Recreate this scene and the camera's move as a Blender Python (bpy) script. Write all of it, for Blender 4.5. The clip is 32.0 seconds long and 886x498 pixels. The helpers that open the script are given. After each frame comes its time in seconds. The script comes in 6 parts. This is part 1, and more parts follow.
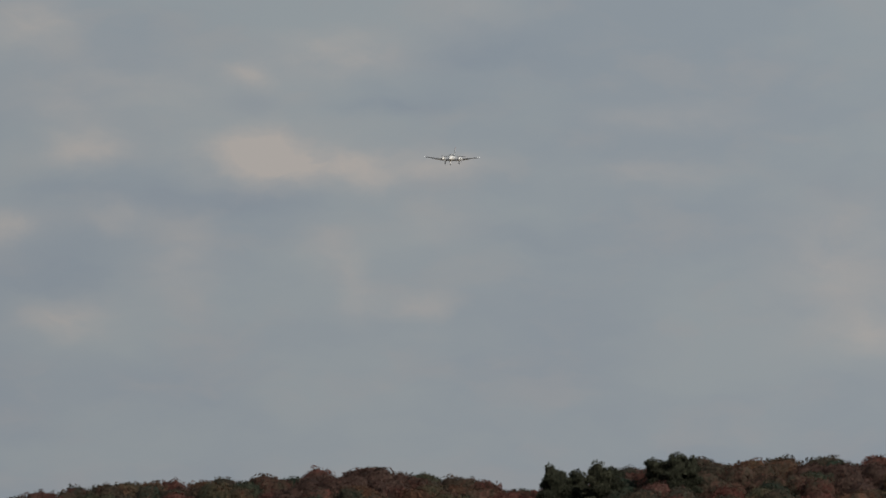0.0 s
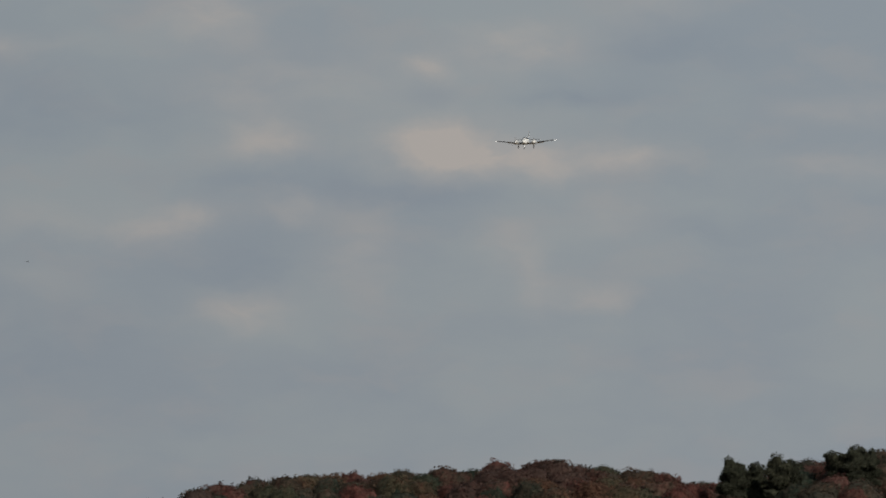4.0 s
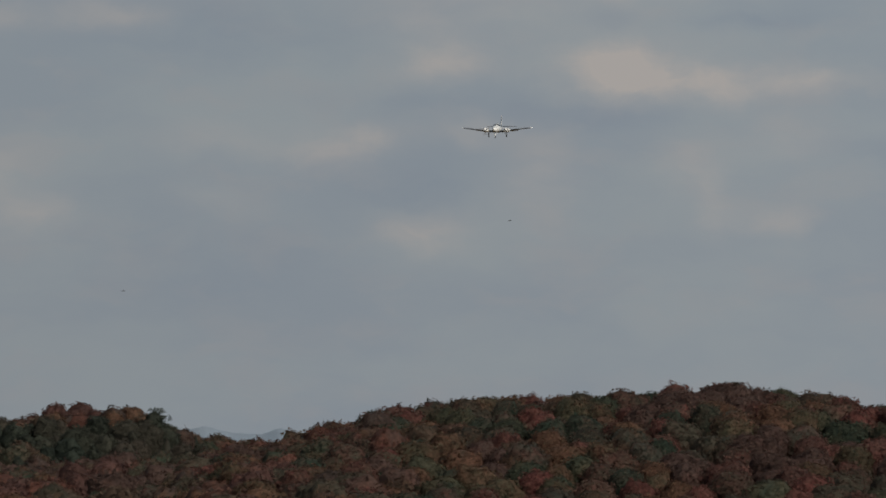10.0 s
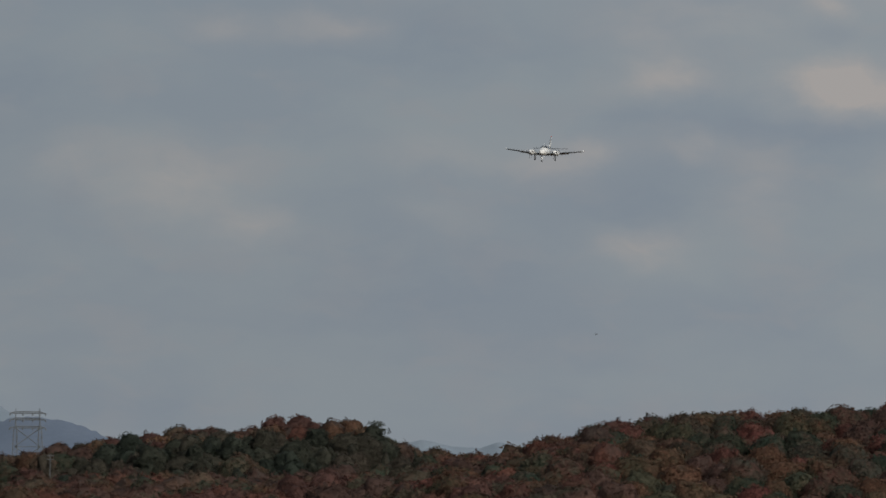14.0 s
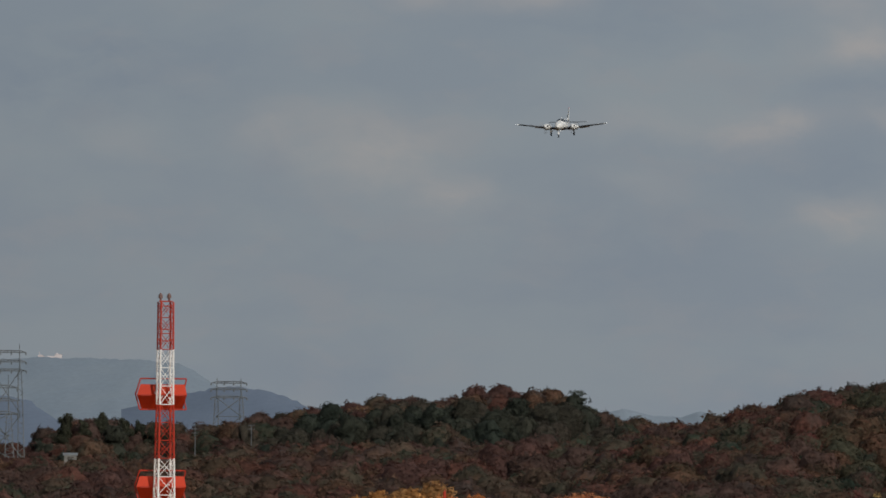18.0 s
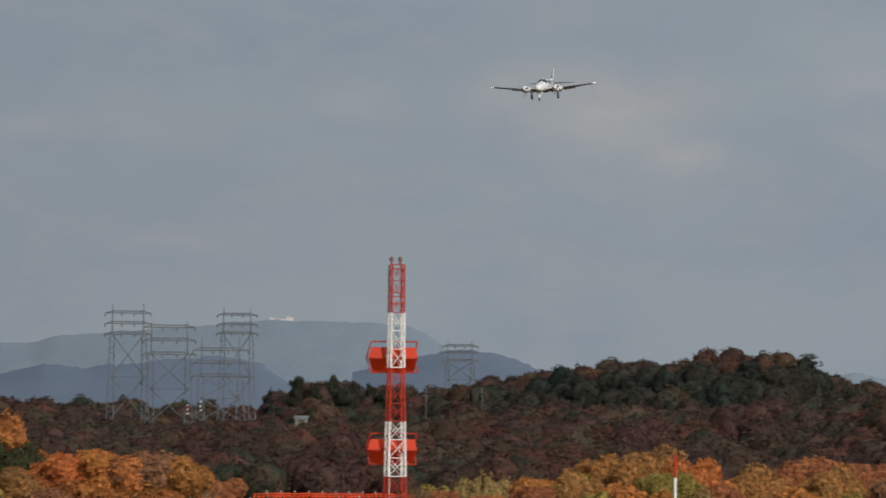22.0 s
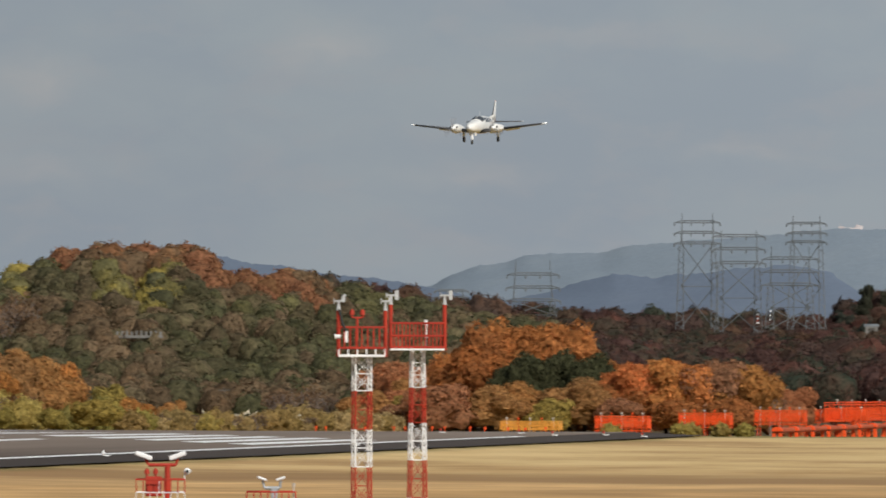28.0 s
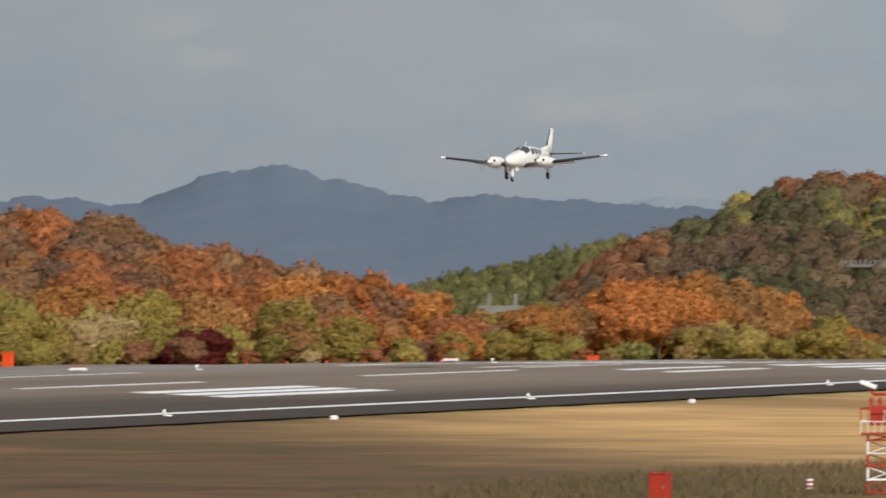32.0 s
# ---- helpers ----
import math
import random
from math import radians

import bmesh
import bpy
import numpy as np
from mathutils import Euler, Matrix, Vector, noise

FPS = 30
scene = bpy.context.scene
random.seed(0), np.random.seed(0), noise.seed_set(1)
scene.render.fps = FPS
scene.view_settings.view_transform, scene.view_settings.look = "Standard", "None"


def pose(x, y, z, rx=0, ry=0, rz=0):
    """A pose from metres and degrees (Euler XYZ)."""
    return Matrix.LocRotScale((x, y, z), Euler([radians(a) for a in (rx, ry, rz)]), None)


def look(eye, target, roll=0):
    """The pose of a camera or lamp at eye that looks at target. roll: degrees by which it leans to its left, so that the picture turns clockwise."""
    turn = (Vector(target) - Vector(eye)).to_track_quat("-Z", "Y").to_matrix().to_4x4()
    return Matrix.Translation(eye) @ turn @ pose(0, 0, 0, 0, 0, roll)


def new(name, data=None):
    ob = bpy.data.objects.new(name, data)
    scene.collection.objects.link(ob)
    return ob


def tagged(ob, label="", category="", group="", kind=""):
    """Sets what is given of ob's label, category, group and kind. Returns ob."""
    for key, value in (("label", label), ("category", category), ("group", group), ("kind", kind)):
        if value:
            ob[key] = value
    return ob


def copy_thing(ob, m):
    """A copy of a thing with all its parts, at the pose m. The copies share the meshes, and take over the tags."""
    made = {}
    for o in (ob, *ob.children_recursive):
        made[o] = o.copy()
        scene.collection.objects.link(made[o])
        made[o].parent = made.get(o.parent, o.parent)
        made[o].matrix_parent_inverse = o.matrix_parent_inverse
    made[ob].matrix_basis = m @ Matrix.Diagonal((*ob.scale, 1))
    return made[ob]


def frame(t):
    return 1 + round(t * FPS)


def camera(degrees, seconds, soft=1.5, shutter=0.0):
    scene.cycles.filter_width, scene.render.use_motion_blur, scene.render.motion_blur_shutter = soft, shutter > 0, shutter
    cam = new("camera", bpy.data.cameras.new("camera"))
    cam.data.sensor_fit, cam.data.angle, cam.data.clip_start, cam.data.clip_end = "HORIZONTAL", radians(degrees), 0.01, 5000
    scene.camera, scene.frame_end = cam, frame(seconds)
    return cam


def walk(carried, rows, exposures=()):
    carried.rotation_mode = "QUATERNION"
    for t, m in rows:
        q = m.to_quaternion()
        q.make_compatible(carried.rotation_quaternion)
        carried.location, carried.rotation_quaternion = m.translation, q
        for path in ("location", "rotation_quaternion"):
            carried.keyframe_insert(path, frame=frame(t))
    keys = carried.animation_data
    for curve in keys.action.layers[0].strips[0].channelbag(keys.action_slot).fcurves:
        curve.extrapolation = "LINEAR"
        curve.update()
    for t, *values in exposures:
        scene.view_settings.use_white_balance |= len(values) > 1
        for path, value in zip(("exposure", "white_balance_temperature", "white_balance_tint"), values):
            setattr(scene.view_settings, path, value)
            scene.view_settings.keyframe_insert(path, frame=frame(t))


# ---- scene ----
# A fixed stand 8.4 m above the runway, a long lens that pans after an aircraft on its approach.
# x to the right, y along the runway towards the approach, z up from the runway's crown.
EYE = 8.4
cam = camera(5.441, 32.0, soft=1.7, shutter=0.5)
# seconds, turn to the left, tilt up, lean
CAMERA_ROWS = [
    (0.0, 6.236, 1.900, -0.08),
    (0.5, 6.325, 1.824, -0.02),
    (1.0, 6.539, 1.946, -0.07),
    (1.5, 6.528, 1.989, -0.05),
    (2.0, 6.527, 1.952, -0.03),
    (2.5, 6.573, 1.945, -0.01),
    (3.0, 6.884, 1.962, 0.03),
    (3.5, 7.162, 1.914, 0.02),
    (5.5, 7.645, 1.772, -0.06),
    (6.0, 7.768, 1.790, 0.01),
    (6.5, 7.851, 1.741, 0.03),
    (7.0, 7.869, 1.752, 0.20),
    (7.5, 7.976, 1.715, 0.28),
    (8.0, 8.013, 1.664, 0.43),
    (8.5, 8.159, 1.665, 0.34),
    (9.0, 8.232, 1.634, 0.33),
    (9.5, 8.258, 1.455, 0.27),
    (10.0, 8.436, 1.375, 0.16),
    (10.5, 8.607, 1.303, 0.36),
    (11.0, 8.810, 1.308, 0.41),
    (11.5, 8.918, 1.355, 0.37),
    (12.0, 9.126, 1.379, 0.38),
    (12.5, 9.325, 1.334, 0.43),
    (13.0, 9.578, 1.328, 0.45),
    (13.5, 9.717, 1.477, 0.48),
    (14.0, 9.790, 1.454, 0.54),
    (14.5, 9.975, 1.411, 0.47),
    (16.5, 10.535, 1.232, 0.64),
    (17.0, 10.681, 1.276, 0.56),
    (17.5, 10.907, 1.254, 0.46),
    (18.0, 11.022, 1.255, 0.47),
    (18.5, 11.101, 1.215, 0.47),
    (19.0, 11.298, 1.226, 0.47),
    (19.5, 11.476, 1.289, 0.49),
    (20.0, 11.579, 1.213, 0.59),
    (20.5, 11.853, 1.216, 0.45),
    (21.0, 11.995, 1.164, 0.34),
    (21.5, 12.113, 1.080, 0.41),
    (22.0, 12.440, 1.016, 0.53),
    (22.5, 12.724, 0.977, 0.58),
    (23.0, 12.928, 0.964, 0.58),
    (23.5, 13.259, 0.914, 0.54),
    (24.0, 13.383, 0.878, 0.62),
    (24.5, 13.651, 0.820, 0.67),
    (26.5, 14.937, 0.703, 0.42),
    (27.0, 15.329, 0.599, 0.36),
    (27.5, 15.630, 0.465, 0.24),
    (28.0, 15.933, 0.439, 0.14),
    (28.5, 16.392, 0.497, -0.04),
    (29.0, 16.850, 0.503, -0.04),
    (29.5, 17.450, 0.453, -0.08),
    (30.0, 17.909, 0.286, -0.09),
    (30.5, 18.525, 0.284, -0.00),
    (31.0, 19.080, 0.253, 0.02),
    (31.5, 19.775, 0.121, -0.05),
    (32.0, 20.378, 0.004, -0.12),
]
walk(cam, [(t, pose(0, 0, EYE, 90 + tilt, 0, turn) @ pose(0, 0, 0, 0, 0, lean)) for t, turn, tilt, lean in CAMERA_ROWS],
     exposures=[(0.0, -0.18, 6500, 10), (6.0, -0.21, 6500, 10), (9.0, -0.24, 6450, 10), (13.0, -0.28, 6300, 10), (19.0, -0.32, 6230, 10), (21.2, -0.33, 6230, 10), (22.0, -0.05, 6230, 10), (23.0, -0.02, 6230, 10),
                (24.0, -0.04, 6250, 10), (27.0, -0.04, 6300, 10), (28.0, 0.16, 6320, 10), (32.0, 0.33, 6380, 10)])


# ---- light ----
SUN_TURN, SUN_HEIGHT = 138.0, 34.0       # degrees clockwise from +y, and above the horizon


def sky():
    w = bpy.data.worlds.new("world")
    scene.world = w
    w.use_nodes = True
    nt = w.node_tree
    nt.nodes.clear()
    N, K = nt.nodes.new, nt.links.new
    out, bg, bg2, mix = N("ShaderNodeOutputWorld"), N("ShaderNodeBackground"), N("ShaderNodeBackground"), N("ShaderNodeMixShader")
    st = N("ShaderNodeTexSky")
    st.sky_type, st.sun_disc = "NISHITA", False
    st.sun_elevation, st.sun_rotation = radians(SUN_HEIGHT), radians(SUN_TURN)
    K(st.outputs[0], bg.inputs[0])
    bg.inputs[1].default_value = 0.1
    tc = N("ShaderNodeTexCoord")

    def calc(op, a, b=None, c=None):
        m = N("ShaderNodeMath")
        m.operation = op
        for s, v in zip(m.inputs, (a, b, c)):
            if isinstance(v, (int, float)):
                s.default_value = v
            elif v is not None:
                K(v, s)
        return m.outputs[0]

    def vec(op, a, b=None):
        m = N("ShaderNodeVectorMath")
        m.operation = op
        for s, v in zip(m.inputs, (a, b)):
            if isinstance(v, tuple):
                s.default_value = v
            elif v is not None:
                K(v, s)
        return m

    def grain(vector, scale, detail, low, high, a=0.0, b=1.0, kind="SMOOTHSTEP"):
        m, n, r = N("ShaderNodeMapping"), N("ShaderNodeTexNoise"), N("ShaderNodeMapRange")
        m.inputs["Scale"].default_value = scale
        n.inputs["Scale"].default_value, n.inputs["Detail"].default_value, n.inputs["Roughness"].default_value = 1.0, detail, 0.52
        r.interpolation_type = kind
        for k, v in enumerate((low, high, a, b)):
            r.inputs[k + 1].default_value = v
        K(vector, m.inputs[0])
        K(m.outputs[0], n.inputs[0])
        K(n.outputs[0], r.inputs[0])
        return r.outputs[0], n.outputs["Color"]

    def blend(fac, a, b):
        x = N("ShaderNodeMix")
        x.data_type = "RGBA"
        K(fac, x.inputs[0])
        for s, v in ((x.inputs[6], a), (x.inputs[7], b)):
            if isinstance(v, tuple):
                s.default_value = (*v, 1)
            else:
                K(v, s)
        return x.outputs[2]

    # the sky as a chart: degrees of turn to the left, degrees of height
    sep, chart = N("ShaderNodeSeparateXYZ"), N("ShaderNodeCombineXYZ")
    K(tc.outputs["Generated"], sep.inputs[0])
    turn = calc("MULTIPLY", calc("ARCTAN2", calc("MULTIPLY", sep.outputs[0], -1.0), sep.outputs[1]), 57.2958)
    K(turn, chart.inputs[0])
    K(calc("MULTIPLY", calc("ARCSINE", sep.outputs[2]), 57.2958), chart.inputs[1])
    _, ragged = grain(chart.outputs[0], (2.3, 3.6, 1), 5, 0, 1)
    drift = vec("MULTIPLY", vec("SUBTRACT", ragged, (0.5, 0.5, 0.5)).outputs[0], (0.36, 0.26, 0.0))
    bent = vec("ADD", chart.outputs[0], drift.outputs[0]).outputs[0]

    def banks(rows):
        """Soft flat heaps of cloud at (turn, height, half width, half height, strength)."""
        total = None
        for t, h, wide, tall, power in rows:
            e = vec("MULTIPLY", vec("SUBTRACT", bent, (t, h, 0.0)).outputs[0], (1 / wide, 1 / tall, 0.0)).outputs[0]
            g = calc("POWER", 0.42, vec("DOT_PRODUCT", e, e).outputs["Value"])
            total = calc("MULTIPLY", g, power) if total is None else calc("MULTIPLY_ADD", g, power, total)
        return total

    wisps, _ = grain(bent, (2.8, 5.0, 1), 6, 0.3, 0.7, 0.6, 1.75, "LINEAR")
    broad, _ = grain(bent, (0.5, 1.2, 1), 5, 0.36, 0.64)
    veil, _ = grain(bent, (1.5, 3.2, 1), 5, 0.46, 0.72, 0.0, 0.5)
    base = blend(broad, SKY_DARK, SKY_MID)
    base = blend(veil, base, SKY_PINK)
    base = blend(calc("MINIMUM", calc("MULTIPLY", banks(DARK_BANKS), wisps), 0.85), base, SKY_SLATE)
    base = blend(calc("MINIMUM", calc("MULTIPLY", banks(CLOUD_BANKS), wisps), 1.0), base, SKY_LIGHT)
    # the overcast thins towards the right
    thin = N("ShaderNodeMapRange")
    for k, v in enumerate((-4.0, 28.0, 1.23, 0.79)):
        thin.inputs[k + 1].default_value = v
    K(turn, thin.inputs[0])
    K(base, bg2.inputs[0])
    K(thin.outputs[0], bg2.inputs[1])
    mix.inputs[0].default_value = 0.93
    K(bg.outputs[0], mix.inputs[1])
    K(bg2.outputs[0], mix.inputs[2])
    K(mix.outputs[0], out.inputs[0])


SKY_DARK, SKY_MID, SKY_PINK = (0.242, 0.277, 0.319), (0.271, 0.303, 0.33), (0.296, 0.301, 0.319)
SKY_SLATE, SKY_LIGHT = (0.212, 0.25, 0.304), (0.405, 0.37, 0.352)
# turn, height above the horizon, half width and half height in degrees, and strength
CLOUD_BANKS = [(7.42, 2.49, 0.3, 0.15, 0.75), (7.12, 2.44, 0.3, 0.12, 0.6), (6.78, 2.39, 0.3, 0.09, 0.5), (6.25, 2.43, 0.32, 0.07, 0.5), (8.42, 2.52, 0.26, 0.11, 0.45), (6.85, 3.11, 0.34, 0.12, 0.5),
               (8.78, 3.28, 0.32, 0.15, 0.5), (7.43, 3.0, 0.11, 0.06, 0.45), (8.55, 1.48, 0.24, 0.11, 0.5), (8.09, 2.91, 0.7, 0.18, 0.22), (8.85, 2.07, 0.18, 0.09, 0.35), (8.26, 2.1, 0.2, 0.09, 0.25),
               (7.86, 1.82, 0.2, 0.26, 0.25), (6.9, 1.88, 0.2, 0.15, 0.28), (6.75, 1.64, 0.1, 0.15, 0.25), (6.45, 1.56, 0.2, 0.07, 0.3), (4.8, 2.72, 0.4, 0.08, 0.28), (4.95, 2.37, 0.3, 0.08, 0.28), (3.79, 1.77, 0.4, 0.4, 0.3),
               (3.6, 1.4, 0.2, 0.1, 0.35), (6.1, 3.33, 0.3, 0.12, 0.2), (9.15, 2.0, 0.28, 0.12, 0.4), (9.85, 2.03, 0.3, 0.1, 0.22), (10.5, 2.83, 0.3, 0.08, 0.35), (10.2, 3.12, 0.5, 0.07, 0.35), (8.6, 2.77, 0.25, 0.1, 0.2),
               (6.3, 2.05, 0.25, 0.14, 0.2), (11.42, 1.86, 0.36, 0.2, 0.42), (10.95, 1.57, 0.22, 0.11, 0.38), (12.05, 1.95, 0.25, 0.15, 0.3), (11.15, 2.78, 0.3, 0.08, 0.25), (13.0, 1.92, 0.2, 0.09, 0.15), (9.82, 1.68, 0.22, 0.08, 0.15),
               (15.48, 2.08, 0.3, 0.1, 0.16), (14.1, 1.04, 0.3, 0.05, 0.16), (15.76, 0.9, 0.4, 0.06, 0.14), (16.64, 1.67, 0.28, 0.09, 0.28), (18.45, 1.47, 0.28, 0.12, 0.25), (14.98, 1.76, 0.45, 0.08, 0.12),
               (22.0, 1.38, 0.2, 0.09, 0.2), (21.78, 1.17, 0.28, 0.08, 0.22), (19.45, 1.33, 0.35, 0.08, 0.16), (19.42, 0.89, 0.65, 0.09, 0.25), (18.4, 0.93, 0.3, 0.07, 0.16)]
DARK_BANKS = [(7.64, 2.2, 0.6, 0.08, 0.7), (6.53, 2.77, 0.4, 0.06, 0.5), (5.94, 3.12, 0.4, 0.11, 0.5), (8.6, 1.8, 0.4, 0.22, 0.5), (5.73, 1.96, 0.32, 0.08, 0.35), (3.75, 2.32, 0.35, 0.1, 0.35), (7.43, 2.8, 0.16, 0.1, 0.4),
              (9.86, 2.74, 0.8, 0.22, 0.45), (10.0, 1.3, 0.9, 0.4, 0.4), (8.6, 2.29, 0.5, 0.08, 0.4), (13.15, 2.34, 1.1, 0.36, 0.55), (14.9, 2.2, 0.9, 0.3, 0.4), (12.07, 1.8, 0.12, 0.1, 0.4), (17.6, 1.2, 1.2, 0.35, 0.25)]
sky()
sun_data = bpy.data.lights.new("sun", "SUN")
sun_data.energy, sun_data.angle, sun_data.color = 3.7, radians(0.6), (1.0, 0.93, 0.83)
sun = new("sun", sun_data)
sun.matrix_world = look((0, 0, 300), (-math.sin(radians(SUN_TURN)), -math.cos(radians(SUN_TURN)), 300 - math.tan(radians(SUN_HEIGHT))))


# ---- materials ----
def material(name, stops, scale=4.0, detail=5.0, rough=0.7, metal=0.0, bump=0.0, stretch=(1, 1, 1), by="noise", fine=0.0, coat=0.0, emit=None, island=0.0, thin=0.0, gloss=0.5, leaf=0.0):
    """Colours from a ramp, driven by noise in world space, by the object's random number or by the tone of each tree."""
    m = bpy.data.materials.new(name)
    m.use_nodes = True
    nt = m.node_tree
    N, K = nt.nodes.new, nt.links.new
    b = nt.nodes["Principled BSDF"]
    b.inputs["Roughness"].default_value, b.inputs["Metallic"].default_value = rough, metal
    b.inputs["Coat Weight"].default_value, b.inputs["Specular IOR Level"].default_value = coat, gloss
    ramp = N("ShaderNodeValToRGB")
    while len(ramp.color_ramp.elements) < len(stops):
        ramp.color_ramp.elements.new(0.5)
    for i, c in enumerate(stops):
        e = ramp.color_ramp.elements[i]
        e.position = i / max(1, len(stops) - 1) if by != "noise" else 0.3 + 0.4 * i / max(1, len(stops) - 1)
        e.color = (*c, 1)
    geo = N("ShaderNodeNewGeometry")
    mp, no = N("ShaderNodeMapping"), N("ShaderNodeTexNoise")
    mp.inputs["Scale"].default_value = stretch
    tco = N("ShaderNodeTexCoord")
    K(geo.outputs["Position"] if by != "object" else tco.outputs["Object"], mp.inputs[0])
    K(mp.outputs[0], no.inputs[0])
    no.inputs["Scale"].default_value, no.inputs["Detail"].default_value = scale, detail
    if by == "noise" or by == "object":
        K(no.outputs[0], ramp.inputs[0])
    elif by == "random":
        oi = N("ShaderNodeObjectInfo")
        K(oi.outputs["Random"], ramp.inputs[0])
    elif by == "tone":
        at = N("ShaderNodeAttribute")
        at.attribute_name = "tone"
        K(at.outputs["Fac"], ramp.inputs[0])
    colour = ramp.outputs[0]

    def vary(value, amount, colour):
        r, x = N("ShaderNodeMapRange"), N("ShaderNodeMix")
        r.inputs[3].default_value, r.inputs[4].default_value = 1 - amount, 1 + amount
        K(value, r.inputs[0])
        x.data_type, x.blend_type = "RGBA", "MULTIPLY"
        x.inputs[0].default_value = 1
        K(colour, x.inputs[6])
        K(r.outputs[0], x.inputs[7])
        return x.outputs[2]

    if fine:
        n2 = N("ShaderNodeTexNoise")
        K(mp.outputs[0], n2.inputs[0])
        n2.inputs["Scale"].default_value, n2.inputs["Detail"].default_value = scale * (9 if not thin else 5), 5
        colour = vary(n2.outputs[0], fine, colour)
    if island:
        colour = vary(geo.outputs["Random Per Island"], island, colour)
    K(colour, b.inputs["Base Color"])
    if thin:
        # leaves let some light through
        tr, ms = N("ShaderNodeBsdfTranslucent"), N("ShaderNodeMixShader")
        K(colour, tr.inputs[0])
        ms.inputs[0].default_value = thin
        K(b.outputs[0], ms.inputs[1])
        K(tr.outputs[0], ms.inputs[2])
        K(ms.outputs[0], nt.nodes["Material Output"].inputs[0])
        # the sprays are open between their leaves; leaf: the size of a tuft, in metres
        tuft, gap, solid, clear, see = N("ShaderNodeTexNoise"), N("ShaderNodeMath"), N("ShaderNodeMath"), N("ShaderNodeBsdfTransparent"), N("ShaderNodeMixShader")
        K(geo.outputs["Position"], tuft.inputs[0])
        tuft.inputs["Scale"].default_value, tuft.inputs["Detail"].default_value = 0.5 / leaf, 2
        gap.operation, solid.operation = "LESS_THAN", "MULTIPLY"
        K(tuft.outputs[0], gap.inputs[0])
        gap.inputs[1].default_value = 0.48
        sp = N("ShaderNodeAttribute")
        sp.attribute_name = "spray"
        K(gap.outputs[0], solid.inputs[0])
        K(sp.outputs["Fac"], solid.inputs[1])
        K(solid.outputs[0], see.inputs[0])
        K(ms.outputs[0], see.inputs[1])
        K(clear.outputs[0], see.inputs[2])
        K(see.outputs[0], nt.nodes["Material Output"].inputs[0])
    if bump:
        bp = N("ShaderNodeBump")
        bp.inputs["Strength"].default_value, bp.inputs["Distance"].default_value = bump, 0.05
        K(no.outputs[0], bp.inputs["Height"])
        K(bp.outputs[0], b.inputs["Normal"])
    if emit:
        b.inputs["Emission Color"].default_value, b.inputs["Emission Strength"].default_value = (*emit[0], 1), emit[1]
    return m


M = {}
M["grass"] = material("dry_grass", [(0.335, 0.2, 0.083), (0.425, 0.26, 0.109), (0.495, 0.312, 0.137)], 0.026, 10, 0.95, bump=0.06, stretch=(0.6, 0.8, 1), fine=0.6, gloss=0.12, island=0.2)


